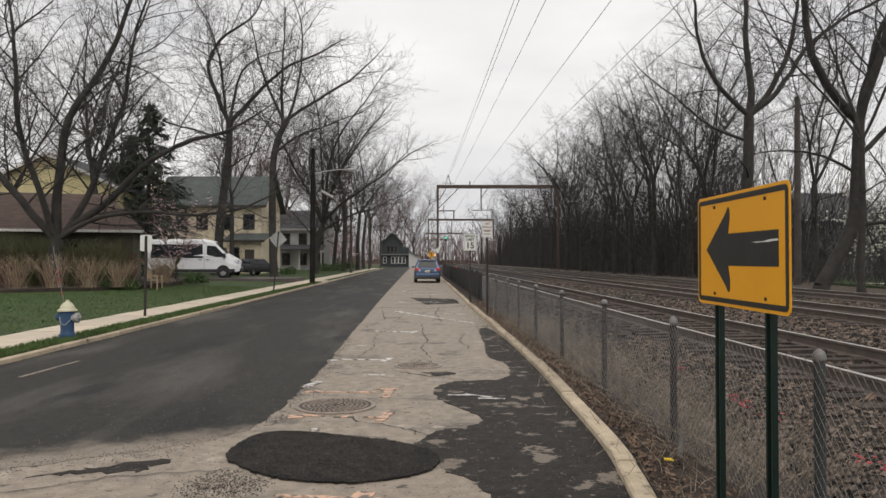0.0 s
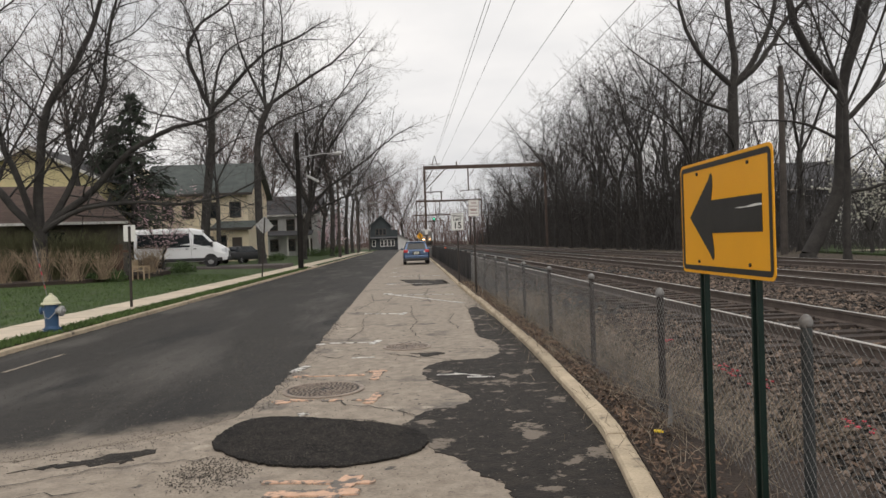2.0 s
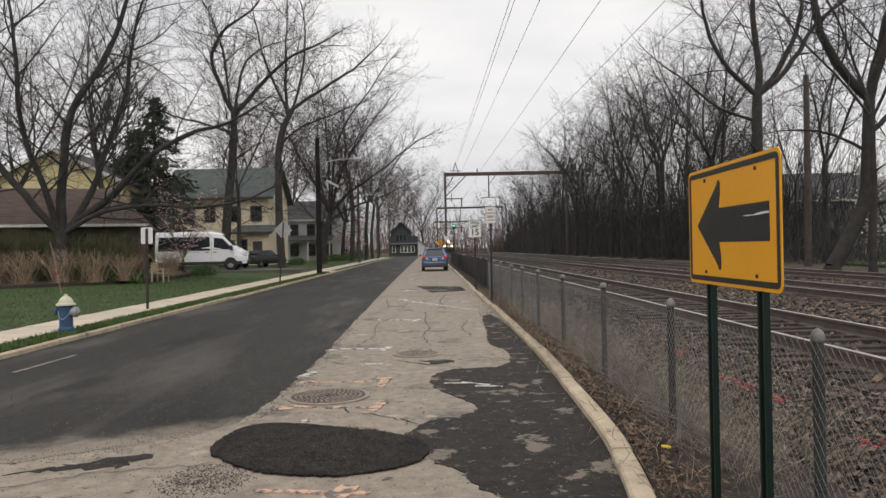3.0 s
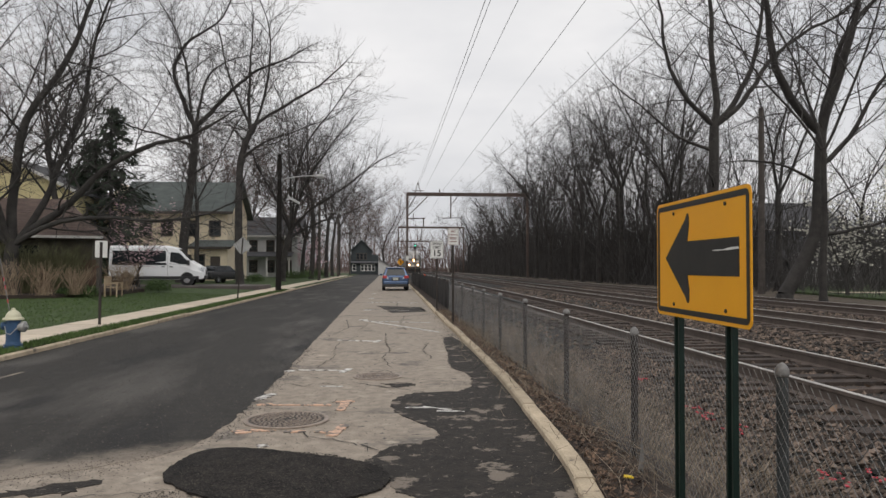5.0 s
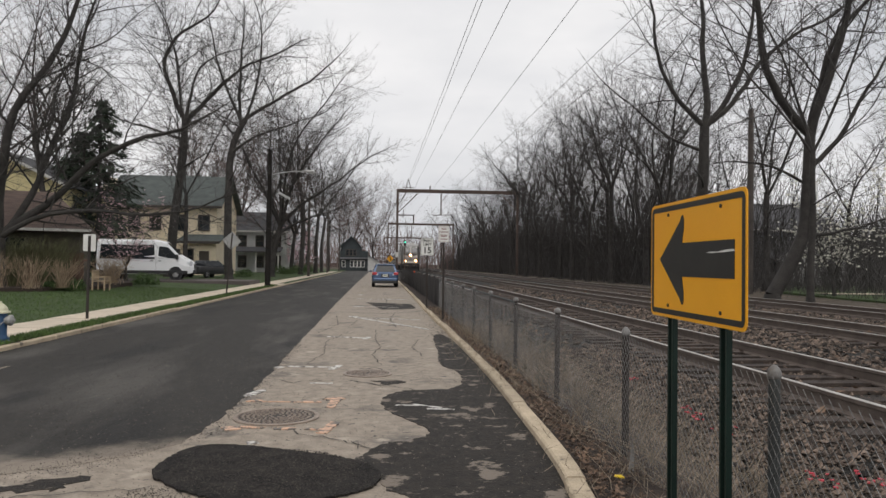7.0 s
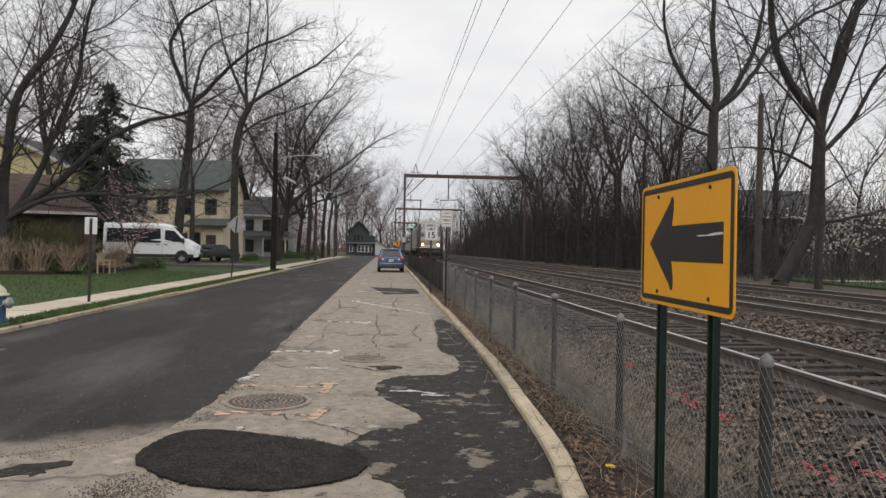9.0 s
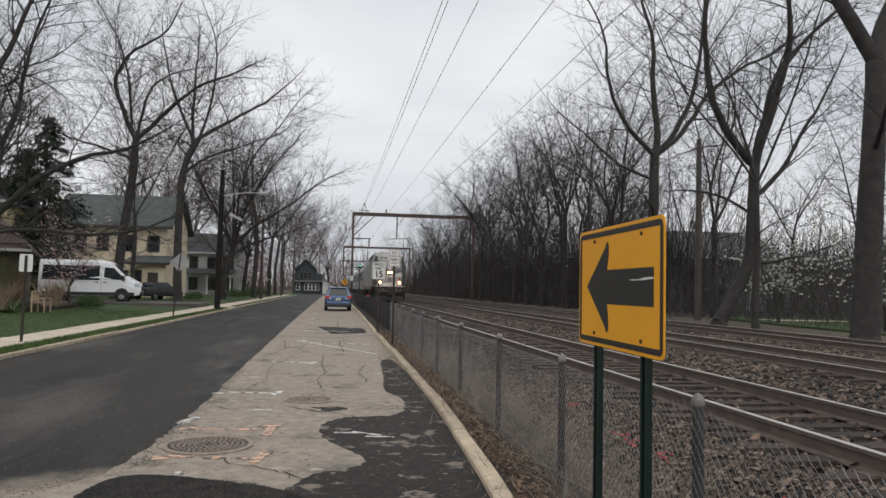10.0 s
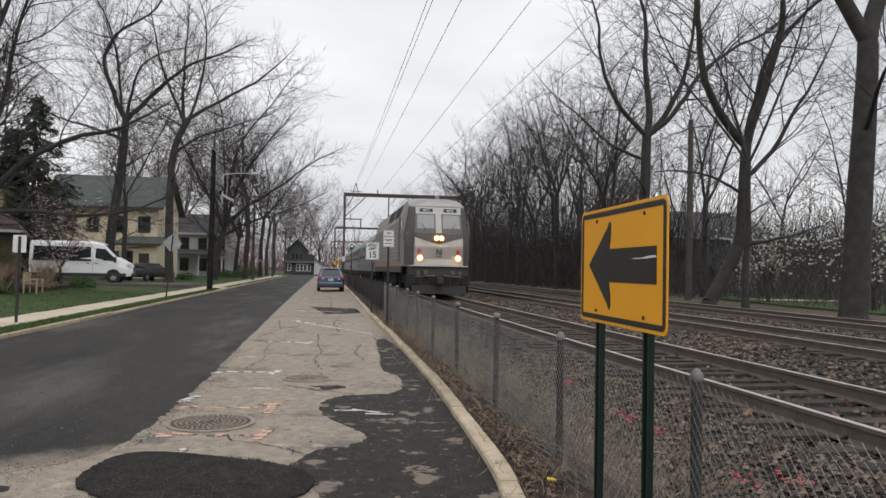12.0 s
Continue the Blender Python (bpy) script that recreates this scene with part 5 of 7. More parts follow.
# ---------------------------------------------------------------- hydrant
M_HBLUE = mat("hydrant_blue", (0.03, 0.085, 0.18), (0.018, 0.055, 0.12), 0.55, scale=6, fine=60, bump=0.15)
M_HCREAM = mat("hydrant_cream", (0.62, 0.60, 0.44), (0.48, 0.46, 0.33), 0.55, scale=6, fine=60, bump=0.15)
hyd = thing("fire_hydrant", pose(-6.68, 14.35, 0.1, 0, 0, 0), "blue fire hydrant with a cream bonnet on the grass strip", "fire hydrant")
part("barrel", Mesh().lathe([(0.17, 0), (0.17, 0.035), (0.135, 0.05), (0.13, 0.1), (0.12, 0.13), (0.12, 0.5), (0.135, 0.53)], 20), M_HBLUE, hyd, "blue cast iron barrel", smooth=False)
part("bonnet", Mesh().lathe([(0.175, 0.53), (0.175, 0.56), (0.135, 0.575), (0.12, 0.63), (0.08, 0.68), (0.035, 0.705), (0.03, 0.74), (0.005, 0.745)], 20), M_HCREAM, hyd, "cream domed bonnet")
nz = part("nozzle", Mesh().lathe([(0.075, 0.1), (0.075, 0.15), (0.1, 0.16), (0.1, 0.21), (0.07, 0.225), (0.03, 0.23), (0.03, 0.26)], 16, (0, 0, 0.4), "x"), M_ALU, hyd, "silver side nozzle cap")
part("nozzle", Mesh().lathe([(0.06, -0.1), (0.06, -0.15), (0.075, -0.155), (0.075, -0.19), (0.03, -0.195)], 16, (0, 0, 0.42), "x"), M_HBLUE, hyd)
part("chain", Mesh().tube([(-0.1, -0.1, 0.42), (-0.06, -0.14, 0.3), (0.02, -0.15, 0.27), (0.1, -0.12, 0.36), (0.15, -0.08, 0.42)], [0.008] * 5, 5), M_ALU, hyd)
part("flange", Mesh().lathe([(0.16, 0.06), (0.16, 0.085)], 20), M_HBLUE, hyd)
part("marker_rod", Mesh().rod((-0.06, 0.02, 0.6), (-0.3, 0.05, 1.75), 0.008, 6), M_CAP, hyd, "thin marker rod with red bands")
for t in (0.2, 0.42, 0.55):
    a, b = Vector((-0.06, 0.02, 0.6)), Vector((-0.3, 0.05, 1.75))
    part("band", Mesh().rod(a.lerp(b, t), a.lerp(b, t + 0.06), 0.0095, 6), M_PINK, hyd)


# ---------------------------------------------------------------- overhead line
def gantry(y, x0, x1, zb, label):
    g = thing("catenary_gantry", pose(0, y, 0), label, "catenary gantry", "catenary gantries")
    for x in (x0, x1):
        o = part("mast", Mesh().box((x, 0, zb / 2), (0.30, 0.26, zb + 0.3)), M_STEELBRN, g, "brown steel mast")
    part("beam", Mesh().box(((x0 + x1) / 2, 0, zb), (x1 - x0 + 0.3, 0.3, 0.5)), M_STEELBRN, g, "horizontal steel beam")
    part("brace", Mesh().rod((x0, 0, zb - 3.2), (x0 + 2.9, 0, zb - 0.3), 0.07, 6), M_STEELBRN, g)
    part("brace", Mesh().rod((x0, 0, zb - 2.2), (x0 + 1.2, 0, zb - 0.3), 0.06, 6), M_STEELBRN, g)
    part("brace", Mesh().rod((x1, 0, zb - 2.6), (x1 - 2.4, 0, zb - 0.3), 0.07, 6), M_STEELBRN, g)
    for x, a in ((x0 + 1.5, 1.7),):
        part("pinnacle", Mesh().rod((x - 0.4, 0, zb + 0.2), (x, 0, zb + a), 0.05, 5).rod((x + 0.4, 0, zb + 0.2), (x, 0, zb + a), 0.05, 5).rod((x - 0.8, 0, zb + 0.5), (x + 0.8, 0, zb + 0.5), 0.05, 5), M_STEELBRN, g)
    part("insulator", Mesh().lathe([(0.06, zb + 0.2), (0.1, zb + 0.5), (0.06, zb + 0.8)], 8, (x0 + 4.6, 0, 0)), M_STEELBRN, g)
    for x, ln in ((x0 + 6.2, 3.4),):
        d = part("drop_arm", Mesh().rod((x, 0, zb - 0.2), (x, 0, zb - ln), 0.09, 6), M_STEELBRN, g)
        part("strut", Mesh().rod((x, 0, zb - 1.6), (x + 1.0, 0, zb - 0.2), 0.04, 5), M_STEELBRN, d)
        part("registration_arm", Mesh().rod((x - 1.2, 0, zb - ln), (x + 1.6, 0, zb - ln + 0.1), 0.05, 5), M_STEELBRN, d)
    part("bracket", Mesh().box((x0 + 1.2, 0, 8.55), (2.6, 0.12, 0.14)).rod((x0 + 0.85, 0, 8.2), (x0 + 0.85, 0, 9.3), 0.05, 5).rod((x0 + 2.3, 0, 8.5), (x0 + 2.3, 0, 7.4), 0.09, 6), M_STEELBRN, g)
    part("sign_plate", Mesh().box((x0, -0.16, 2.9), (0.42, 0.02, 0.7)), M_WHITE, g, "small pale plate on the mast")
    return g


gantry(105, 2.78, 20.0, 12.0, "brown steel catenary gantry spanning the railway tracks")
for y, zb in ((196, 12.2), (300, 12.2), (400, 12.4)):
    gantry(y, 2.7, 20.0, zb, "brown steel catenary gantry spanning the railway tracks")


def cable(pts, r, label, z_sag=0.0):
    a, b = Vector(pts[0]), Vector(pts[1])
    line = [a.lerp(b, t / 12) - Vector((0, 0, 4 * z_sag * (t / 12) * (1 - t / 12))) for t in range(13)]
    return solo("cable", Mesh().tube(line, [r] * 13, 5), M_WIRE, label, "cable", "overhead cables")


for x, z in ((4.25, 13.5), (4.45, 13.45), (5.55, 13.3), (8.1, 12.9), (10.75, 12.6), (12.2, 12.3)):
    cable(((x, -60, z + 0.1), (x, 105, z)), 0.013, "black overhead feeder cable above the railway", 0.5)
    cable(((x, 105, z), (x, 196, z)), 0.013, "black overhead feeder cable above the railway", 0.5)
    cable(((x, 196, z), (x, 400, z)), 0.015, "black overhead feeder cable above the railway", 0.5)
for c in TRACKS[:2]:
    cable(((c, 105, 6.6), (c, 400, 6.6)), 0.008, "thin contact wire over the track")

# poles
rp = thing("utility_pole", pose(21.9, 42, 0.0, 0, 0.4, 0), "bare timber utility pole at the edge of the woods", "utility pole", "utility poles")
part("pole", Mesh().tube([(0, 0, -0.5), (0, 0, 6), (0, 0, 11.0)], [0.2, 0.18, 0.15], 10), M_POLE, rp)
part("step_bolt", Mesh().rod((0, 0, 9.6), (0.45, 0, 9.5), 0.03, 6), M_IRON, rp)
cable(((21.9, 42, 9.6), (19.5, 105, 9.5)), 0.012, "sagging wire along the woods", 0.6)
cable(((21.9, 42, 9.4), (23, -30, 9.5)), 0.012, "sagging wire along the woods", 0.6)
M_TAR = mat("tarred_timber", (0.022, 0.019, 0.017), (0.012, 0.011, 0.010), 0.85, scale=3, fine=40, bump=0.4, spec=0.2)
lp = thing("street_lamp", pose(-6.72, 47.2, 0.05, 0, 0.3, 0) @ Matrix.Scale(0.9, 4), "dark timber pole with a long-armed street lamp", "street lamp")
part("pole", Mesh().tube([(0, 0, -0.3), (0, 0, 5), (0, 0, 9.6)], [0.2, 0.18, 0.13], 10), M_TAR, lp)
part("arm", Mesh().tube([(0.05, 0, 7.8), (0.6, 0, 7.95), (1.6, -0.1, 8.1), (2.5, -0.15, 8.12)], [0.035, 0.03, 0.03, 0.03], 6), M_ALU, lp, "thin metal arm")
part("lamp_head", Mesh().lathe([(0.05, 0), (0.12, 0.1), (0.13, 0.5), (0.07, 0.65)], 10, (2.45, -0.15, 8.1), "x"), M_ALU, lp)
part("floodlight", Mesh().box(None, (0.9, 0.35, 0.16), m=pose(1.0, 0, 6.4, 0, 28, 0)), M_ALU, lp, "pale box light", bevel=0.03)
for i, (x, y, h) in enumerate(((-7.6, 84, 9.5), (-7.6, 115, 10.0), (-7.4, 146, 10), (-8.5, 168, 10))):
    t = thing("utility_pole", pose(x, y, 0.0), "dark timber utility pole beside the sidewalk", "utility pole", "utility poles")
    part("pole", Mesh().tube([(0, 0, -0.3), (0, 0, 5), (0, 0, h)], [0.17, 0.15, 0.11], 8), M_POLE, t)
    part("cross_arm", Mesh().box((0.2, 0, h - 0.7), (2.2, 0.1, 0.12)), M_POLE, t)
    part("arm", Mesh().tube([(0, 0, 7.4), (1.2, 0, 7.8), (2.2, 0, 7.8)], [0.03] * 3, 5), M_ALU, t)
    part("lamp_head", Mesh().box((2.3, 0, 7.78), (0.6, 0.25, 0.12)), M_ALU, t, bevel=0.03)
for (x0, y0, z0), (x1, y1, z1) in zip(((-6.72, 47.2, 8.4), (-7.6, 84, 8.9), (-7.6, 115, 9.3), (-7.4, 146, 9.3)), ((-7.6, 84, 8.9), (-7.6, 115, 9.3), (-7.4, 146, 9.3), (-8.5, 168, 9.3))):
    cable(((x0, y0, z0), (x1, y1, z1)), 0.018, "sagging black street cable", 0.5)
sg = thing("signal_post", pose(3.3, 88, 0.0), "thin railway signal post with a green light", "railway signal")
part("pole", Mesh().rod((0, 0, 0), (0, 0, 4.0), 0.06, 8), M_STEELBRN, sg)
part("signal_head", Mesh().box((0, 0, 4.1), (0.3, 0.25, 0.6)), M_BLACK, sg, bevel=0.03)
M_GREENL = mat("signal_green", (0.1, 0.9, 0.55), (0.1, 0.9, 0.55), 0.4, emit=1.5, bump=0)
part("lens", Mesh().lathe([(0.09, 0), (0.05, -0.05)], 10, (0, -0.13, 4.2), "y"), M_GREENL, sg, "glowing green lens")

# ---------------------------------------------------------------- houses
M_SHINGLE_B = mat("roof_shingles_brown", (0.15, 0.105, 0.088), (0.085, 0.06, 0.05), 0.9, scale=2, fine=30, bump=0.5, dist=0.02)
M_SHINGLE_G = mat("roof_shingles_green", (0.10, 0.115, 0.11), (0.062, 0.073, 0.07), 0.9, scale=1.5, fine=25, bump=0.4, dist=0.02)
M_SHINGLE_D = mat("roof_shingles_grey", (0.10, 0.10, 0.105), (0.065, 0.065, 0.07), 0.9, scale=1.5, fine=25, bump=0.4, dist=0.02)
M_STUCCO = mat("stucco_cream", (0.80, 0.70, 0.53), (0.68, 0.58, 0.43), 0.9, scale=1.0, fine=60, bump=0.4)
M_SIDING_Y = mat("siding_yellow", (0.66, 0.57, 0.32), (0.55, 0.475, 0.26), 0.7, scale=1.5, fine=30, bump=0.2, rnd=0.05)
M_SIDING_W = mat("siding_white", (0.56, 0.56, 0.55), (0.45, 0.45, 0.44), 0.7, scale=1.5, fine=30, bump=0.2)
M_SIDING_D = mat("siding_dark_grey", (0.045, 0.055, 0.06), (0.03, 0.036, 0.04), 0.8, scale=1.0, fine=30, bump=0.3)
M_WALL_B = mat("wall_taupe", (0.10, 0.085, 0.065), (0.07, 0.06, 0.047), 0.85, scale=1.5, fine=30, bump=0.3)
M_TRIM = mat("trim_white", (0.68, 0.67, 0.63), (0.58, 0.57, 0.54), 0.6, scale=4, fine=40, bump=0.05)
M_TRIMD = mat("trim_dark", (0.075, 0.06, 0.05), (0.05, 0.04, 0.034), 0.7, scale=4, fine=40, bump=0.05)
M_PANE = mat("window_glass", (0.03, 0.035, 0.04), (0.015, 0.018, 0.02), 0.08, scale=1, fine=5, bump=0.0, spec=0.8)
M_CEDAR = mat("fence_boards_brown", (0.14, 0.085, 0.06), (0.075, 0.045, 0.034), 0.9, scale=4, fine=30, bump=0.4, rnd=0.2)
M_BRICK = mat("chimney_brick", (0.28, 0.13, 0.09), (0.18, 0.08, 0.06), 0.9, scale=6, fine=30, bump=0.4)


def window(h, x, y, z, w, ht, face="-y", frame_m=M_TRIM, sash=True):
    """A window with a frame and two panes on a wall whose outside looks along face."""
    t = 0.05
    at = {"-y": (lambda u, d, q: (x + u, y - d, z + q)), "x": (lambda u, d, q: (x + d, y + u, z + q))}[face]

    def slab(u0, u1, q0, q1, d0, d1):
        a, b = at(u0, d0, q0), at(u1, d1, q1)
        return [(p + q) / 2 for p, q in zip(a, b)], [abs(p - q) for p, q in zip(a, b)]

    fr = Mesh()
    for u0, u1, q0, q1 in ((-w / 2 - 0.1, -w / 2, -0.1, ht + 0.1), (w / 2, w / 2 + 0.1, -0.1, ht + 0.1), (-w / 2, w / 2, ht, ht + 0.12), (-w / 2, w / 2, -0.12, 0)) + (((-w / 2, w / 2, ht / 2 - 0.03, ht / 2 + 0.03),) if sash else ()):
        fr.box(*slab(u0, u1, q0, q1, 0.0, t))
    wd = part("window", fr, frame_m, h)
    for q0, q1 in ((0, ht / 2 - 0.03), (ht / 2 + 0.03, ht)) if sash else ((0, ht),):
        part("pane", Mesh().box(*slab(-w / 2, w / 2, q0, q1, 0.005, 0.02)), M_PANE, wd)
    return wd


def gable_roof(h, x0, x1, y0, y1, ze, zr, axis, mt, over=0.5, th=0.16, trim=M_TRIM):
    """Two roof slopes with thickness; the ridge runs along the axis."""
    for s in (0, 1):
        if axis == "x":
            ym = (y0 + y1) / 2
            e = (y0 - over if s == 0 else y1 + over)
            k = (zr - ze) / (ym - y0) * over
            o = [(e, ze - k), (ym, zr), (ym, zr + th), (e, ze - k + th)]
            part("roof_slope", Mesh().prism(o, x0 - over, x1 + over, "x"), mt, h)
            part("fascia", Mesh().prism([(e - 0.03, ze - k - 0.06), (e + 0.02, ze - k - 0.06), (e + 0.02, ze - k + th), (e - 0.03, ze - k + th)], x0 - over, x1 + over, "x"), trim, h)
        else:
            xm = (x0 + x1) / 2
            e = (x0 - over if s == 0 else x1 + over)
            k = (zr - ze) / (xm - x0) * over
            o = [(e, ze - k), (xm, zr), (xm, zr + th), (e, ze - k + th)]
            part("roof_slope", Mesh().prism(o, y0 - over, y1 + over, "y"), mt, h)
            part("rake_board", Mesh().prism([(e, ze - k - 0.1), (xm, zr - 0.1), (xm, zr + th - 0.02), (e, ze - k + th - 0.02)], y0 - over - 0.04, y0 - over - 0.003, "y"), trim, h)


def walls(h, x0, x1, y0, y1, z0, ze, zr, axis, mt):
    if axis == "x":
        o = [(y0, z0), (y1, z0), (y1, ze), ((y0 + y1) / 2, zr), (y0, ze)]
        return part("wall", Mesh().prism(o, x0, x1, "x"), mt, h)
    o = [(x0, z0), (x1, z0), (x1, ze), ((x0 + x1) / 2, zr), (x0, ze)]
    return part("wall", Mesh().prism(o, y0, y1, "y"), mt, h)


# low brown house with a hipped roof
TURN = Matrix.Translation((-13.2, 36, 0)) @ pose(0, 0, 0, 0, 0, 18) @ Matrix.Translation((13.2, -36, 0))
bh = thing("brown_house", TURN, "low taupe house with a brown shingled hip roof", "house")
part("wall", Mesh().box((-22.0, 41.5, 1.6), (16.6, 9.6, 3.0)), M_WALL_B, bh, "taupe wall")
hr = Mesh()
ex0, ex1, ey0, ey1, ez, rz = -31.0, -13.2, 36.0, 47.0, 3.05, 5.15
v = [(ex0, ey0, ez), (ex1, ey0, ez), (ex1, ey1, ez), (ex0, ey1, ez), (ex0 + 3, 41.5, rz), (ex1 - 2.0, 41.5, rz)]
v += [(a, b, c - 0.16) for a, b, c in v[:4]]
part("roof", hr.add(v, ((0, 1, 5, 4), (1, 2, 5), (2, 3, 4, 5), (3, 0, 4), (0, 6, 7, 1), (1, 7, 8, 2), (2, 8, 9, 3), (3, 9, 6, 0), (6, 9, 8, 7))), M_SHINGLE_B, bh, "brown asphalt shingle roof")
part("gutter", Mesh().box((-22.1, 35.95, 2.98), (17.8, 0.1, 0.12)), M_TRIM, bh, "thin white gutter")
crs = Mesh()
for k in range(1, 16):
    t = k / 16
    crs.box((( -22.1) , 36.0 + 5.5 * t - 0.06, 3.05 + 2.1 * t + 0.018), (17.8 - 5.0 * t, 0.05, 0.012))
part("shingle_courses", crs, M_SHINGLE_B, bh)
window(bh, -16.6, 36.7, 1.3, 1.3, 1.3, "-y", M_TRIMD)
window(bh, -20.5, 36.7, 1.3, 1.6, 1.3, "-y", M_TRIMD)

# yellow house behind it
yh = thing("yellow_house", pose(0, 0, 0), "pale yellow clapboard house with a grey gable roof", "house")
walls(yh, -32.5, -22.6, 56, 66, 0.3, 7.1, 9.5, "y", M_SIDING_Y)
gable_roof(yh, -32.5, -22.6, 56, 66, 7.1, 9.5, "y", M_SHINGLE_D)
for i in range(30):
    z = 3.4 + i * 0.2
    half = 4.95 if z < 7.1 else 4.95 * (9.5 - z - 0.19) / 2.4
    if half > 0.3:
        part("clapboard", Mesh().prism([(55.97, z), (55.997, z), (55.997, z + 0.19), (55.985, z + 0.19)], -27.55 - half, -27.55 + half, "x"), M_SIDING_Y, yh)
for x in (-29.6, -26.6, -24.0):
    window(yh, x, 55.97, 4.1, 0.9, 1.3)
part("chimney", Mesh().box((-30, 61, 8.6), (0.8, 0.8, 2.4)), M_BRICK, yh, "brick chimney")

# cream stucco house with a green roof
ch = thing("cream_house", pose(0, 0, 0), "cream stucco house with a steep grey-green roof", "house")
walls(ch, -25.8, -15.6, 74, 84, 0.3, 7.2, 10.3, "x", M_STUCCO)
gable_roof(ch, -25.8, -15.6, 74, 84, 7.2, 10.3, "x", M_SHINGLE_G, 0.6, 0.18, M_TRIMD)
for x in (-23.4, -21.4, -18.9, -16.8):
    window(ch, x, 73.98, 4.7, 0.95, 1.35, "-y", M_TRIMD)
for x in (-22.5, -19.6):
    window(ch, x, 73.98, 1.3, 1.0, 1.4, "-y", M_TRIMD)
part("porch_wall", Mesh().box((-16.6, 72.6, 1.7), (3.2, 2.8, 2.8)), M_STUCCO, ch)
part("porch_roof", Mesh().prism([(70.7, 3.35), (74.0, 4.1), (74.0, 4.25), (70.7, 3.5)], -18.6, -14.6, "x"), M_SHINGLE_G, ch)
part("porch_fascia", Mesh().box((-16.6, 70.67, 3.4), (4.0, 0.06, 0.22)), M_TRIMD, ch)
window(ch, -17.5, 71.18, 1.5, 0.7, 1.2, "-y", M_TRIMD)
part("porch_door", Mesh().box((-16.1, 71.17, 1.55), (0.9, 0.06, 2.1)), M_TRIMD, ch)
part("side_bay", Mesh().prism([(-27.0, 0.3), (-25.83, 0.3), (-25.83, 9.0), (-26.4, 9.9), (-27.0, 9.0)], 75.5, 79.5), M_STUCCO, ch, "tall narrow cream bay")
window(ch, -26.4, 75.48, 7.4, 0.5, 1.0, "-y", M_TRIMD)
part("deck_rail", Mesh().box((-19.2, 71.0, 1.7), (2.8, 0.08, 0.1)), M_CEDAR, ch)
for i in range(14):
    part("deck_board", Mesh().box((-20.5 + i * 0.2, 71.0, 1.05), (0.16, 0.05, 1.3)), M_CEDAR, ch)

# white house further along, the dark house closing the street, and small outbuildings
wh = thing("white_house", pose(0, 0, 0), "white two-storey house with a grey roof", "house")
walls(wh, -19.0, -11.8, 98, 108, 0.2, 5.8, 8.3, "x", M_SIDING_W)
gable_roof(wh, -19.0, -11.8, 98, 108, 5.8, 8.3, "x", M_SHINGLE_D)
for x in (-17.4, -15.2, -13.0):
    window(wh, x, 97.98, 3.7, 0.9, 1.3, "-y", M_TRIMD)
    window(wh, x, 97.98, 1.0, 0.9, 1.4, "-y", M_TRIMD)
part("porch_roof", Mesh().prism([(95.4, 2.9), (98, 3.5), (98, 3.62), (95.4, 3.02)], -18.5, -12.2, "x"), M_SHINGLE_D, wh)
for x in (-18.2, -15.3, -12.5):
    part("porch_post", Mesh().box((x, 95.7, 1.5), (0.16, 0.16, 2.8)), M_TRIM, wh)
dh = thing("dark_house", pose(0, 0, 0), "dark grey gabled house closing the end of the street", "house")
walls(dh, -8.0, -3.6, 165, 175, 0, 5.4, 7.6, "y", M_SIDING_D)
gable_roof(dh, -8.0, -3.6, 165, 175, 5.4, 7.6, "y", M_SHINGLE_D, 0.4, 0.15, M_SIDING_D)
part("wing", Mesh().box((-5.2, 167, 2.2), (6.2, 5, 4.4)), M_SIDING_D, dh)
part("skirt_roof", Mesh().prism([(163.9, 2.55), (164.6, 2.9), (164.6, 3.0), (163.9, 2.65)], -8.6, -2.0, "x"), M_SHINGLE_D, dh)
for x in (-6.6, -5.8, -5.0):
    window(dh, x, 164.45, 3.4, 0.55, 1.2, "-y", M_TRIMD)
for x in (-7.4, -5.6, -4.8, -4.0, -3.2):
    window(dh, x, 164.45, 0.9, 0.6, 1.3, "-y", M_TRIM)
gh = thing("white_shed", pose(0, 0, 0), "small white outbuilding with a dark sloping roof", "shed")
part("wall", Mesh().prism([(-2.0, 0), (0.4, 0), (0.4, 2.0), (-2.0, 3.3)], 158, 162), M_SIDING_W, gh)
part("roof", Mesh().prism([(-2.2, 3.4), (0.7, 1.85), (0.7, 2.0), (-2.2, 3.6)], 157.6, 162.4), M_SHINGLE_D, gh)
fh = thing("grey_house", pose(0, 0, 0), "grey house with white window frames beyond the woods", "house")
walls(fh, 39.0, 50.0, 78, 88, -0.3, 6.0, 9.0, "x", mat("siding_blue_grey", (0.2, 0.22, 0.25), (0.14, 0.155, 0.18), 0.8, bump=0.2))
gable_roof(fh, 39.0, 50.0, 78, 88, 6.0, 9.0, "x", M_SHINGLE_D)
for x in (40.5, 43.2, 46, 48.5):
    window(fh, x, 77.98, 3.6, 1.1, 1.4)
    window(fh, x, 77.98, 0.9, 1.1, 1.4)
fw = thing("pale_garage", pose(0, 0, 0), "pale cream garage behind the trees", "garage")
walls(fw, 36, 42.5, 64, 70, -0.3, 2.6, 4.2, "y", M_SIDING_W)
gable_roof(fw, 36, 42.5, 64, 70, 2.6, 4.2, "y", M_SHINGLE_D)
tagged(part("far_lawn", Mesh().prism([(23, 24), (75, 22), (75, 62), (35, 62), (26, 46.5), (24, 36)], -0.2, 0.13, "z"), M_GRASS), "light green lawn beyond the railway", "lawn", kind="structure")
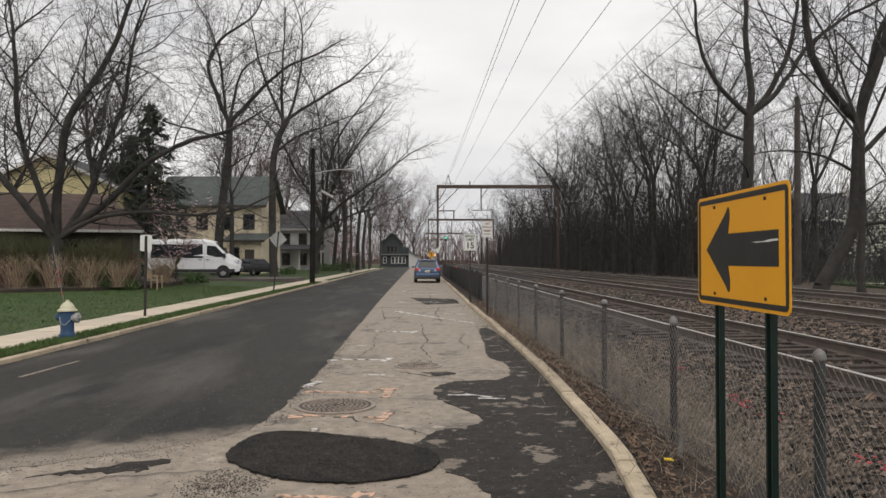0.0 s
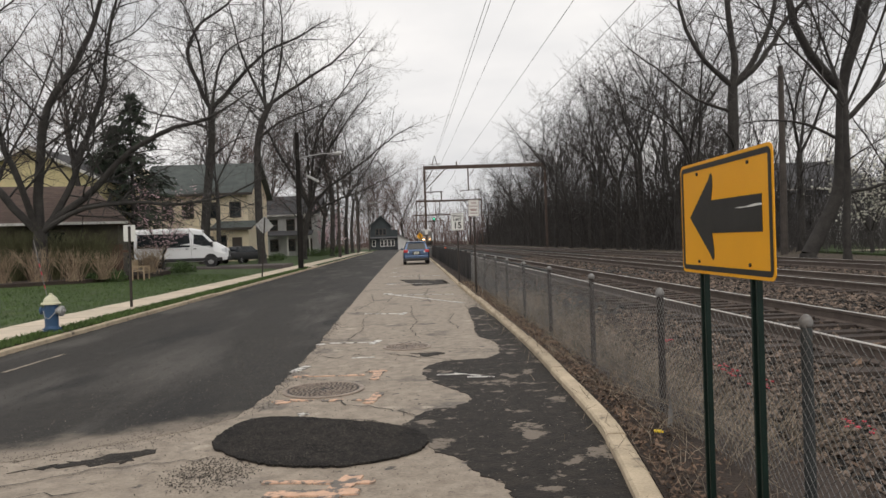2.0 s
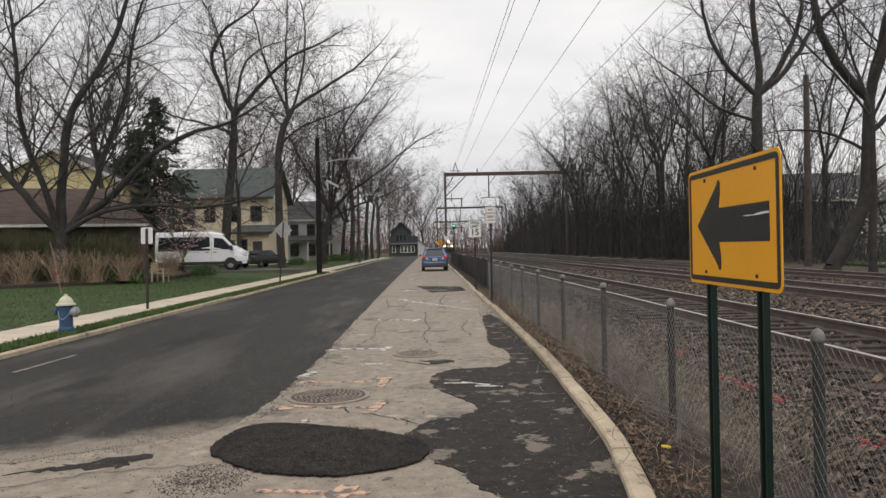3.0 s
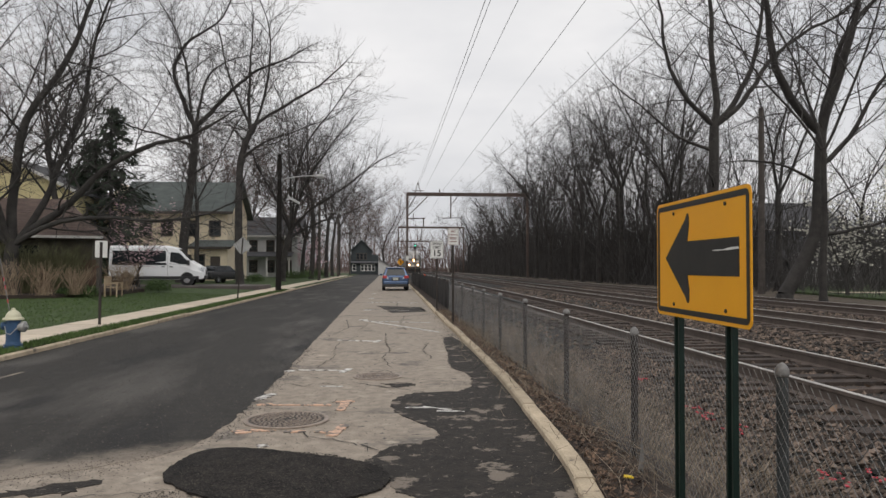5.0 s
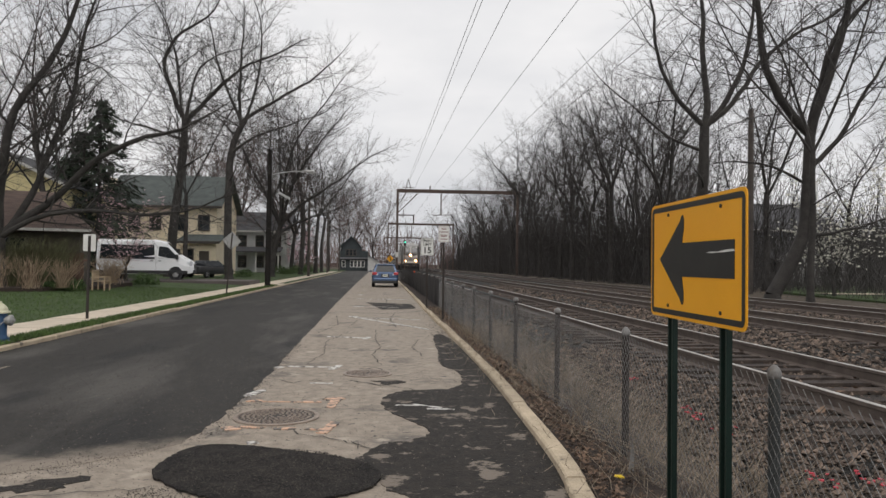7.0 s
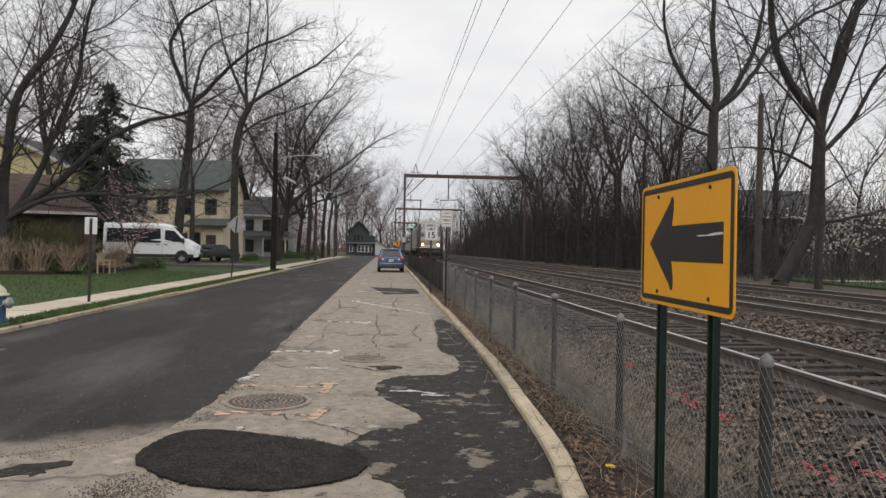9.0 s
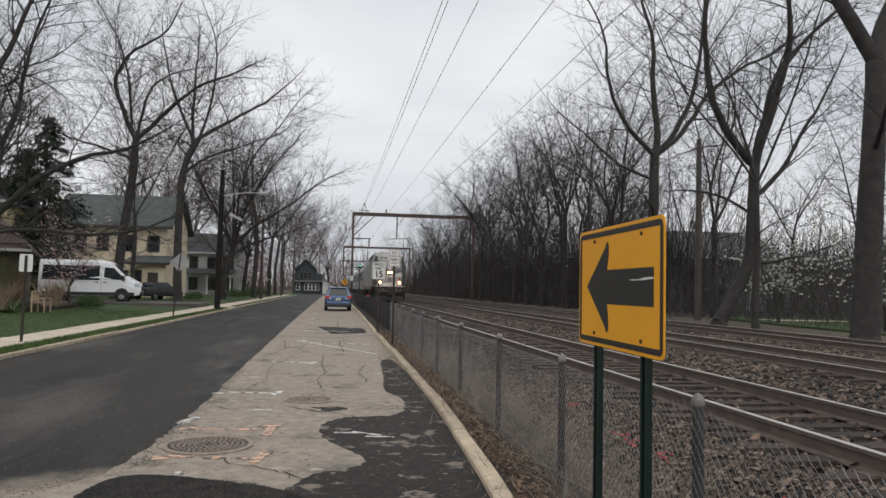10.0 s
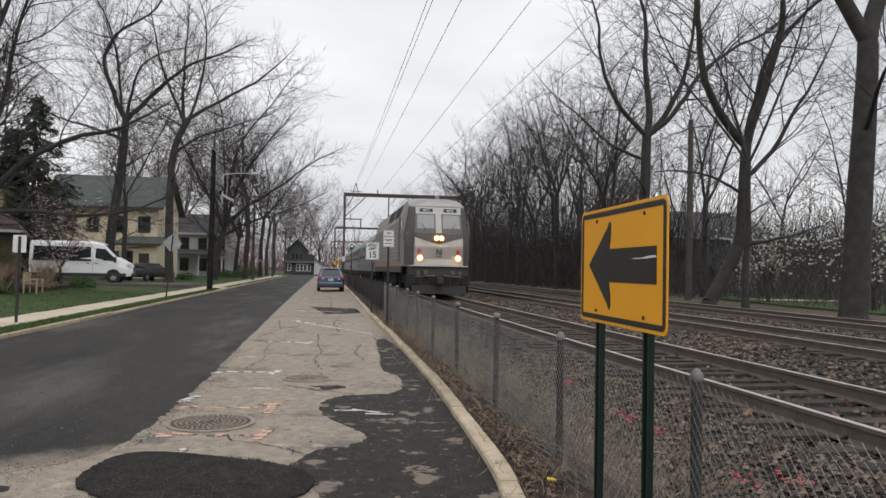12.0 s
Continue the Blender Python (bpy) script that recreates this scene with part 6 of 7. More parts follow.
tagged(part("far_path", Mesh().prism([(27, 42.0), (70, 39.2), (70, 41.2), (27, 44.0)], 0.1, 0.145, "z"), M_WALK), "pale path across the far lawn", "path", kind="structure")

# ---------------------------------------------------------------- garden
gf = thing("garden_fence", TURN, "brown wooden board fence in front of the house", "fence")
board = Mesh().box((0, 0, 0.75), (0.17, 0.03, 1.5)).data("board", M_CEDAR)
for i in range(57):
    o = part("board", board, M_CEDAR, gf)
    o.location = (-23.6 + i * 0.18, 35.2 + 0.01 * (i % 2), 0.4 + (i * 13 % 5) * 0.01)
part("rail", Mesh().box((-18.4, 35.24, 1.6), (10.4, 0.05, 0.1)), M_CEDAR, gf)


def shrub(x, y, z, n, h, mt, seed, label, r=0.012, spread=0.45, side=3):
    rr = random.Random(seed)
    v, f = [], []
    for i in range(n):
        a, s = rr.uniform(0, 6.28), rr.uniform(0.1, spread)
        d = Vector((math.cos(a) * s, math.sin(a) * s, 1))
        p = Vector((rr.gauss(0, 0.18), rr.gauss(0, 0.18), 0))
        k = h * rr.uniform(0.6, 1.05)
        q = p + d * k * 0.55
        d2 = d + Vector((rr.gauss(0, 0.2), rr.gauss(0, 0.2), -0.1))
        e = q + d2 * k * 0.45
        tube3(v, f, [p, q, e], [r, r * 0.7, r * 0.3], 3)
        for b in range(side):
            w = q.lerp(e, rr.uniform(0, 0.7))
            tube3(v, f, [w, w + (d2 + Vector((rr.gauss(0, 0.5), rr.gauss(0, 0.5), 0.2))) * k * 0.2], [r * 0.5, r * 0.2], 3)
    m = Mesh()
    m.v, m.f = v, f
    o = solo("shrub", m, mt, label, "shrub", "garden shrubs")
    o.location = (x, y, z)
    return o


M_TANTWIG = mat("shrub_stems_tan", (0.45, 0.35, 0.24), (0.22, 0.155, 0.11), 0.9, scale=3, fine=20, bump=0, isl=0.3)
M_OLIVE = mat("shrub_olive", (0.15, 0.15, 0.075), (0.07, 0.07, 0.034), 0.9, scale=3, fine=20, bump=0, isl=0.3)
for i, (x, y, h) in enumerate(((-15.2, 31.4, 1.7), (-14.0, 31.8, 1.6), (-16.6, 31.2, 1.6), (-13.1, 32.8, 1.4), (-17.8, 31.0, 1.5), (-12.9, 37.5, 1.7), (-13.4, 39.5, 1.6))):
    shrub(x, y, 0.42, 75, h * 0.9, M_TANTWIG, 100 + i, "leafless shrub with pale tan stems in the mulch bed", 0.010, 0.85, 2)
for i, (x, y, h) in enumerate(((-15.6, 33.6, 2.6), (-17.2, 33.4, 2.7), (-19.2, 33.0, 2.6), (-21.2, 32.4, 2.4), (-14.0, 33.9, 2.0))):
    shrub(x, y, 0.42, 260, h * (0.85 + 0.06 * i), M_OLIVE, 140 + i, "dense olive-brown shrub before the house wall", 0.013, 0.62)


def foliage(name, x, y, z, n, rad, leaf, mt, seed, label, squash=0.8, category="shrub"):
    """A loose clump of small leaves on a few stems."""
    rr = random.Random(seed)
    m = Mesh()
    for i in range(n):
        d = Vector((rr.gauss(0, 1), rr.gauss(0, 1), rr.gauss(0, 1))).normalized() * rad * (rr.random() ** 0.4) * rr.uniform(0.75, 1.1)
        p = Vector((d.x, d.y, abs(d.z) * squash))
        mm = Matrix.Translation(p) @ pose(0, 0, 0, rr.uniform(0, 360), rr.uniform(0, 360), rr.uniform(0, 360))
        s = leaf * rr.uniform(0.6, 1.3)
        m.add([mm @ Vector(q) for q in ((-s, 0, 0), (0, -s * 0.5, 0), (s, 0, s * 0.2), (0, s * 0.5, 0))], ((0, 1, 2, 3),))
    o = solo(name, m, mt, label, category, "garden shrubs")
    o.location = (x, y, z)
    return o


M_EVERG = mat("evergreen_leaves", (0.07, 0.12, 0.03), (0.03, 0.055, 0.018), 0.7, scale=3, fine=20, bump=0, isl=0.4)
for i, (x, y, r) in enumerate(((-12.9, 33.3, 0.6), (-13.6, 33.0, 0.45), (-12.2, 41, 0.8), (-11.5, 66, 0.9), (-10.2, 83, 1.1), (-9.9, 92, 1.3), (-12.5, 96, 1.2), (-10.0, 104, 1.4), (-10.6, 118, 1.5))):
    foliage("shrub", x, y, 0.35, 900, r, 0.05 + 0.02 * r, M_EVERG, 200 + i, "small rounded evergreen shrub")

M_TEAK = mat("weathered_teak", (0.46, 0.36, 0.24), (0.32, 0.24, 0.16), 0.85, scale=5, fine=40, bump=0.3)
bench = thing("garden_bench", pose(-12.2, 34.6, 0.25, 0, 0, 98), "weathered wooden garden bench on the lawn", "bench")
for i in range(4):
    part("seat_slat", Mesh().box((0, -0.2 + i * 0.13, 0.43), (1.2, 0.1, 0.03)), M_TEAK, bench)
for x in (-0.56, 0.56):
    part("leg", Mesh().box((x, -0.25, 0.3), (0.06, 0.06, 0.62)), M_TEAK, bench)
    part("leg", Mesh().box((x, 0.24, 0.45), (0.06, 0.06, 0.92)), M_TEAK, bench)
    part("armrest", Mesh().box((x, 0, 0.62), (0.08, 0.6, 0.035)), M_TEAK, bench)
part("top_rail", Mesh().box((0, 0.24, 0.9), (1.2, 0.04, 0.08)), M_TEAK, bench)
for i in range(9):
    part("back_slat", Mesh().box((-0.48 + i * 0.12, 0.24, 0.68), (0.05, 0.025, 0.4)), M_TEAK, bench)


def conifer(x, y, z, h, rad, seed):
    rr = random.Random(seed)
    t = thing("conifer", pose(x, y, z), "dark green conifer with drooping branches", "tree", "conifers")
    part("trunk", Mesh().tube([(0, 0, -0.2), (0, 0, h * 0.5), (0, 0, h)], [0.28, 0.16, 0.02], 8), M_BARK, t)
    m = Mesh()
    n = 230
    for i in range(n):
        zz = h * (0.08 + 0.9 * i / n)
        ln = rad * (1 - (zz / h)) ** 0.68 * rr.uniform(0.7, 1.1) + 0.25
        a = rr.uniform(0, 6.28)
        d = Vector((math.cos(a), math.sin(a), -0.22))
        for k in range(int(8 + ln * 20)):
            s = rr.uniform(0.15, 1)
            p = Vector((0, 0, zz)) + d * ln * s + Vector((rr.gauss(0, 0.14), rr.gauss(0, 0.14), rr.gauss(0, 0.1)))
            w = rr.uniform(0.09, 0.2)
            e = Vector((d.x, d.y, -0.5 + rr.gauss(0, 0.3))) * w * 1.6
            sd = Vector((-d.y, d.x, rr.gauss(0, 0.4))) * w * 0.5
            m.add([p - sd, p + e, p + sd, p - e * 0.3], ((0, 1, 2, 3),))
    part("crown", m, M_NEEDLE, t, "drooping dark needles")


conifer(-21.6, 60, 0.3, 14.2, 4.7, 1)
conifer(-24.4, 63, 0.3, 12, 3.4, 2)
conifer(-23.6, 58, 0.3, 9.0, 3.2, 3)
M_PINKB = mat("pink_blossom", (0.80, 0.58, 0.61), (0.62, 0.42, 0.46), 0.8, scale=3, fine=20, bump=0, isl=0.25)
M_WHITEB = mat("white_blossom", (0.72, 0.70, 0.62), (0.5, 0.5, 0.42), 0.8, scale=3, fine=20, bump=0, isl=0.25)


def blossom_tree(x, y, z, size, mt, n, leaf, label, seed):
    rr = random.Random(seed)
    t = thing("blossom_tree", pose(x, y, z, 0, 0, seed * 50), label, "tree", "flowering trees")
    me = tree_meshes("flowering_%d" % seed, seed, size, 0.07 + size * 0.006, size * 0.2, 5, ((0, 0, 1),), 0.9, 0.8, stubs=0)
    part("trunk", me[0], M_BARK, t)
    part("crown", me[1], M_TWIG, t)
    m = Mesh()
    vs = me[1].vertices
    for i in range(n):
        p = vs[rr.randrange(len(vs))].co
        mm = Matrix.Translation(p) @ pose(rr.gauss(0, 0.03), rr.gauss(0, 0.03), 0, rr.uniform(0, 360), rr.uniform(0, 360), rr.uniform(0, 360))
        s = leaf * rr.uniform(0.6, 1.2)
        m.add([mm @ Vector(q) for q in ((-s, 0, 0), (0, -s, 0), (s, 0, s * 0.3), (0, s, 0))], ((0, 1, 2, 3),))
    part("blossom", m, mt, t, "clouds of small open blossom")


blossom_tree(-14.6, 45.2, 0.3, 3.7, M_PINKB, 6000, 0.022, "small cherry tree in pale pink blossom by the van", 3)
blossom_tree(-10.9, 100, 0.2, 5.0, M_PINKB, 2600, 0.08, "cherry tree in pink blossom near the sidewalk", 4)
blossom_tree(25.2, 39, 0.0, 5.2, M_WHITEB, 2400, 0.06, "dogwood in sparse white blossom beyond the tracks", 5)
blossom_tree(25.0, 30.5, 0.0, 4.6, M_WHITEB, 1400, 0.05, "dogwood in sparse white blossom beyond the tracks", 6)

# ---------------------------------------------------------------- vehicles
M_CARBLUE = mat("car_paint_blue", (0.085, 0.13, 0.225), (0.07, 0.11, 0.19), 0.22, 0.4, scale=1, fine=30, bump=0)
M_VANWHITE = mat("van_paint_white", (0.76, 0.77, 0.78), (0.7, 0.71, 0.72), 0.3, scale=1, fine=20, bump=0)
M_GLASS = mat("vehicle_glass", (0.018, 0.022, 0.026), (0.012, 0.014, 0.016), 0.1, bump=0, spec=0.3)
M_TYRE = mat("tyre_rubber", (0.025, 0.025, 0.026), (0.016, 0.016, 0.017), 0.85, scale=8, fine=40, bump=0.2)
M_RIM = mat("wheel_rim", (0.5, 0.5, 0.51), (0.36, 0.36, 0.37), 0.35, 0.8, bump=0)
M_TAIL = mat("tail_lamp_red", (0.52, 0.05, 0.055), (0.4, 0.03, 0.035), 0.2, bump=0)
M_PLASTIC = mat("black_plastic", (0.03, 0.03, 0.032), (0.02, 0.02, 0.022), 0.6, scale=6, fine=60, bump=0.1)
M_LENS = mat("lamp_lens", (0.7, 0.72, 0.74), (0.55, 0.57, 0.6), 0.12, bump=0)


def wheel(parent, x, y, r, w, side):
    """A wheel whose axle runs along local x (side: the outer face)."""
    ob = part("wheel", Mesh().lathe([(r * 0.62, -w / 2), (r * 0.93, -w / 2), (r, -w * 0.3), (r, w * 0.3), (r * 0.93, w / 2), (r * 0.62, w / 2)], 24, (0, 0, 0), "x"), M_TYRE, parent, "black rubber tyre")
    ob.location = (x, y, r)
    rim = Mesh().lathe([(r * 0.62, -0.02), (r * 0.6, 0.02), (r * 0.5, 0.0), (0.05, 0.01)], 20, (side * w * 0.42, 0, 0), "x")
    for k in range(5):
        a = 6.283 * k / 5
        rim.box(None, (0.03, r * 0.5, 0.05), m=Matrix.Translation((side * w * 0.46, math.cos(a) * r * 0.33, math.sin(a) * r * 0.33)) @ pose(0, 0, 0, math.degrees(a), 0, 0))
    part("rim", rim, M_RIM, ob, "silver spoked rim")


def loft(rings):
    """Closed rings of equal length joined into a skin with end caps."""
    n = len(rings[0])
    v = [p for r in rings for p in r]
    f = [(i * n + k, i * n + (k + 1) % n, (i + 1) * n + (k + 1) % n, (i + 1) * n + k) for i in range(len(rings) - 1) for k in range(n)]
    f += [tuple(range(n - 1, -1, -1)), tuple(range((len(rings) - 1) * n, len(rings) * n))]
    return Mesh().add(v, f)


# estate car: rear at y = 0, nose towards +y
car = thing("parked_car", pose(0.64, 50.8, 0.013, 0, 0, 0.6), "blue estate car parked along the kerb", "car")


def car_ring(y, w, z0, z1, crown=0.04):
    return [(-w * 0.94, y, z0), (w * 0.94, y, z0), (w, y, z0 + 0.2), (w, y, z0 + (z1 - z0) * 0.6), (w * 0.93, y, z1 - 0.02), (w * 0.5, y, z1 + crown), (-w * 0.5, y, z1 + crown), (-w * 0.93, y, z1 - 0.02), (-w, y, z0 + (z1 - z0) * 0.6), (-w, y, z0 + 0.2)]


part("body", loft([car_ring(0.0, 0.80, 0.42, 0.92), car_ring(0.08, 0.87, 0.32, 1.0), car_ring(0.5, 0.91, 0.26, 1.02), car_ring(2.4, 0.91, 0.26, 1.0), car_ring(3.6, 0.9, 0.26, 0.98), car_ring(4.4, 0.86, 0.28, 0.86), car_ring(4.75, 0.72, 0.34, 0.7)]), M_CARBLUE, car, "metallic blue body", bevel=0.03, smooth=True)
cab = [[(-w, y, z0), (w, y, z0), (w2, y2, z1), (-w2, y2, z1)] for w, y, z0, w2, y2, z1 in ((0.84, 0.12, 0.98, 0.62, 0.42, 1.52), (0.85, 0.6, 1.0, 0.66, 0.7, 1.58), (0.86, 2.2, 1.0, 0.66, 2.0, 1.60), (0.84, 3.5, 0.98, 0.6, 2.6, 1.54))]
part("cabin", loft(cab), M_CARBLUE, car, "blue roof and pillars", bevel=0.03)
part("rear_window", Mesh().add([(-0.68, 0.128, 1.04), (0.68, 0.128, 1.04), (0.56, 0.352, 1.45), (-0.56, 0.352, 1.45), (-0.68, 0.16, 1.04), (0.68, 0.16, 1.04), (0.56, 0.385, 1.45), (-0.56, 0.385, 1.45)], ((0, 1, 2, 3), (7, 6, 5, 4), (0, 4, 5, 1), (1, 5, 6, 2), (2, 6, 7, 3), (3, 7, 4, 0))), M_GLASS, car, "dark rear window")
for s in (-1, 1):
    part("side_window", Mesh().add([(s * 0.862, 0.5, 1.03), (s * 0.872, 3.1, 1.03), (s * 0.70, 2.4, 1.47), (s * 0.69, 0.75, 1.47), (s * 0.84, 0.5, 1.03), (s * 0.85, 3.1, 1.03), (s * 0.68, 2.4, 1.47), (s * 0.67, 0.75, 1.47)], ((0, 1, 2, 3), (7, 6, 5, 4), (0, 4, 5, 1), (1, 5, 6, 2), (2, 6, 7, 3), (3, 7, 4, 0))), M_GLASS, car)
    part("tail_lamp", Mesh().box((s * 0.73, 0.07, 0.93), (0.3, 0.2, 0.19)), M_TAIL, car, "red tail lamp", bevel=0.03)
    part("reversing_lamp", Mesh().box((s * 0.55, 0.03, 0.86), (0.12, 0.08, 0.1)), M_LENS, car, bevel=0.02)
    part("fog_lamp", Mesh().box((s * 0.74, 0.04, 0.5), (0.12, 0.1, 0.16)), M_LENS, car, bevel=0.02)
    part("roof_rail", Mesh().tube([(s * 0.6, 0.55, 1.58), (s * 0.62, 0.8, 1.65), (s * 0.62, 2.0, 1.67), (s * 0.6, 2.4, 1.6)], [0.022] * 4, 6), M_PLASTIC, car)
    part("mirror", Mesh().box((s * 0.98, 2.95, 1.06), (0.18, 0.1, 0.13)), M_CARBLUE, car, bevel=0.03)
    for y in (0.95, 3.65):
        wheel(car, s * 0.80, y, 0.34, 0.22, s)
part("bumper", Mesh().box((0, 0.02, 0.52), (1.66, 0.16, 0.22)), M_CARBLUE, car, "blue rear bumper", bevel=0.05)
part("lower_bumper", Mesh().box((0, 0.03, 0.36), (1.64, 0.22, 0.2)), M_PLASTIC, car, "black lower bumper", bevel=0.04)
npl = part("number_plate", Mesh().box((0, -0.02, 0.79), (0.34, 0.02, 0.16)), M_WHITE, car, "pale number plate with plain bars")
part("plate_bar", Mesh().box((0, -0.032, 0.79), (0.26, 0.004, 0.06)), mat("plate_bar", (0.3, 0.32, 0.2), bump=0), npl)
part("plate_recess", Mesh().box((0, 0.0, 0.79), (0.56, 0.03, 0.22)), M_PLASTIC, car)
part("wiper", Mesh().rod((0, 0.15, 1.03), (0.35, 0.19, 1.1), 0.01, 5), M_PLASTIC, car)
part("spoiler", Mesh().box((0, 0.42, 1.545), (1.1, 0.24, 0.03)), M_CARBLUE, car, bevel=0.01)

# van: nose towards local +x, its long side towards the lawn
van = thing("parked_van", pose(-15.1, 51.0, 0.385, 0, 0, 8), "white passenger van with dark windows parked on the driveway", "van")
van.scale = (1.0, 1.0, 1.07)


def van_ring(x, w, z0, z1, wt):
    return [(x, -w, z0), (x, -w, z0 + (z1 - z0) * 0.5), (x, -wt, z1 - 0.12), (x, -wt * 0.8, z1), (x, wt * 0.8, z1), (x, wt, z1 - 0.12), (x, w, z0 + (z1 - z0) * 0.5), (x, w, z0)]


part("body", loft([van_ring(-3.0, 0.96, 0.4, 2.36, 0.82), van_ring(-2.9, 1.0, 0.35, 2.44, 0.86), van_ring(0.6, 1.02, 0.35, 2.46, 0.87), van_ring(1.25, 1.02, 0.35, 2.34, 0.85), van_ring(2.15, 1.01, 0.35, 1.52, 0.88), van_ring(2.75, 0.95, 0.38, 1.2, 0.84), van_ring(2.98, 0.82, 0.45, 0.95, 0.75)]), M_VANWHITE, van, "white van body", bevel=0.04)
for s in (-1, 1):
    part("side_window", Mesh().add([(-2.8, s * 1.03, 1.26), (0.55, s * 1.035, 1.26), (0.5, s * 0.925, 2.12), (-2.75, s * 0.915, 2.12), (-2.8, s * 0.97, 1.35), (0.55, s * 0.97, 1.35), (0.5, s * 0.88, 2.06), (-2.75, s * 0.87, 2.06)], ((0, 1, 2, 3), (7, 6, 5, 4), (0, 4, 5, 1), (1, 5, 6, 2), (2, 6, 7, 3), (3, 7, 4, 0))), M_GLASS, van, "long dark side window")
    part("front_side_window", Mesh().add([(0.75, s * 1.022, 1.32), (2.05, s * 1.02, 1.32), (1.35, s * 0.95, 2.0), (0.8, s * 0.93, 2.05), (0.75, s * 0.97, 1.32), (2.05, s * 0.97, 1.32), (1.35, s * 0.89, 2.0), (0.8, s * 0.88, 2.05)], ((0, 1, 2, 3), (7, 6, 5, 4), (0, 4, 5, 1), (1, 5, 6, 2), (2, 6, 7, 3), (3, 7, 4, 0))), M_GLASS, van)
    part("lower_trim", Mesh().box((-0.1, s * 1.0, 0.47), (5.4, 0.06, 0.2)), M_PLASTIC, van, "black lower trim", bevel=0.02)
    part("door_handle", Mesh().box((0.85, s * 1.03, 1.15), (0.2, 0.03, 0.05)), M_PLASTIC, van)
    part("door_handle", Mesh().box((0.35, s * 1.03, 1.15), (0.2, 0.03, 0.05)), M_PLASTIC, van)
    part("door_seam", Mesh().box((0.63, s * 1.018, 1.1), (0.012, 0.012, 1.4)), M_PLASTIC, van)
    part("headlamp", Mesh().box((2.72, s * 0.82, 1.0), (0.34, 0.2, 0.26)), M_LENS, van, bevel=0.05)
    part("mirror", Mesh().box((1.95, s * 1.15, 1.4), (0.14, 0.2, 0.32)), M_PLASTIC, van, bevel=0.03)
    for x in (-1.9, 1.85):
        ob = part("wheel", Mesh().lathe([(0.21, -0.12), (0.32, -0.12), (0.35, -0.07), (0.35, 0.07), (0.32, 0.12), (0.21, 0.12)], 24, (0, 0, 0), "y"), M_TYRE, van, "black rubber tyre")
        ob.location = (x, s * 0.9, 0.35)
        part("rim", Mesh().lathe([(0.215, 0.0), (0.2, 0.02), (0.1, 0.03), (0.02, 0.035)] if s > 0 else [(0.215, 0.0), (0.2, -0.02), (0.1, -0.03), (0.02, -0.035)], 18, (0, s * 0.1, 0), "y"), M_RIM, ob)
        part("wheel_arch", Mesh().lathe([(0.44, -0.02), (0.44, 0.02), (0.36, 0.02), (0.36, -0.02)], 24, (x, s * 1.0, 0.38), "y"), M_PLASTIC, van)
part("windscreen", Mesh().add([(1.32, -0.74, 2.26), (1.32, 0.74, 2.26), (2.12, 0.84, 1.56), (2.12, -0.84, 1.56), (1.28, -0.74, 2.22), (1.28, 0.74, 2.22), (2.08, 0.84, 1.52), (2.08, -0.84, 1.52)], ((0, 1, 2, 3), (7, 6, 5, 4), (0, 4, 5, 1), (1, 5, 6, 2), (2, 6, 7, 3), (3, 7, 4, 0))), M_GLASS, van)
part("grille", Mesh().box((2.95, 0, 0.8), (0.08, 1.2, 0.35)), M_PLASTIC, van, bevel=0.03)
part("bumper", Mesh().box((2.9, 0, 0.5), (0.24, 1.7, 0.24)), M_PLASTIC, van, bevel=0.05)
dc = thing("parked_car", pose(-14.6, 60.5, 0.3, 0, 0, -25), "dark saloon car parked behind the van", "car")
part("body", loft([car_ring(0.0, 0.8, 0.42, 0.9), car_ring(0.3, 0.88, 0.3, 0.95), car_ring(3.4, 0.9, 0.28, 0.92), car_ring(4.5, 0.75, 0.34, 0.7)]), M_PLASTIC, dc, "black body", bevel=0.04, smooth=True)
part("cabin", loft([[(-w, y, 0.9), (w, y, 0.9), (w2, y2, 1.4), (-w2, y2, 1.4)] for w, y, w2, y2 in ((0.8, 0.6, 0.6, 1.2), (0.84, 1.5, 0.64, 1.6), (0.82, 3.3, 0.6, 2.6))]), M_GLASS, dc, bevel=0.04)
for s in (-1, 1):
    for y in (0.85, 3.55):
        wheel(dc, s * 0.78, y, 0.32, 0.2, s)

# ---------------------------------------------------------------- train
M_TSILVER = mat("loco_silver", (0.36, 0.345, 0.33), (0.27, 0.255, 0.24), 0.5, 0.2, scale=0.8, fine=30, bump=0.05)
M_TWHITE = mat("loco_white", (0.50, 0.49, 0.475), (0.40, 0.385, 0.37), 0.5, scale=1.0, fine=30, bump=0.03)
M_TGREY = mat("loco_dark_grey", (0.115, 0.105, 0.098), (0.08, 0.073, 0.068), 0.5, scale=1.0, fine=30, bump=0.03)
M_TBLACK = mat("underframe_black", (0.028, 0.025, 0.023), (0.015, 0.014, 0.013), 0.8, scale=2, fine=30, bump=0.3)
# Cab glass: the pale grey base colour carries a painted-in reflection.
M_TWIN = mat("loco_window", (0.22, 0.22, 0.22), (0.17, 0.17, 0.17), 0.1, bump=0, spec=0.8)
M_COACH = mat("coach_steel", (0.33, 0.34, 0.35), (0.25, 0.26, 0.27), 0.4, 0.5, scale=0.6, fine=30, bump=0.05)
M_NOSE = mat("loco_nose_pale", (0.56, 0.54, 0.51), (0.43, 0.41, 0.385), 0.45, 0.1, scale=1.5, fine=30, bump=0.03)
M_STRIPE = mat("orange_stripe", (0.75, 0.32, 0.10), (0.6, 0.25, 0.08), 0.5, bump=0)
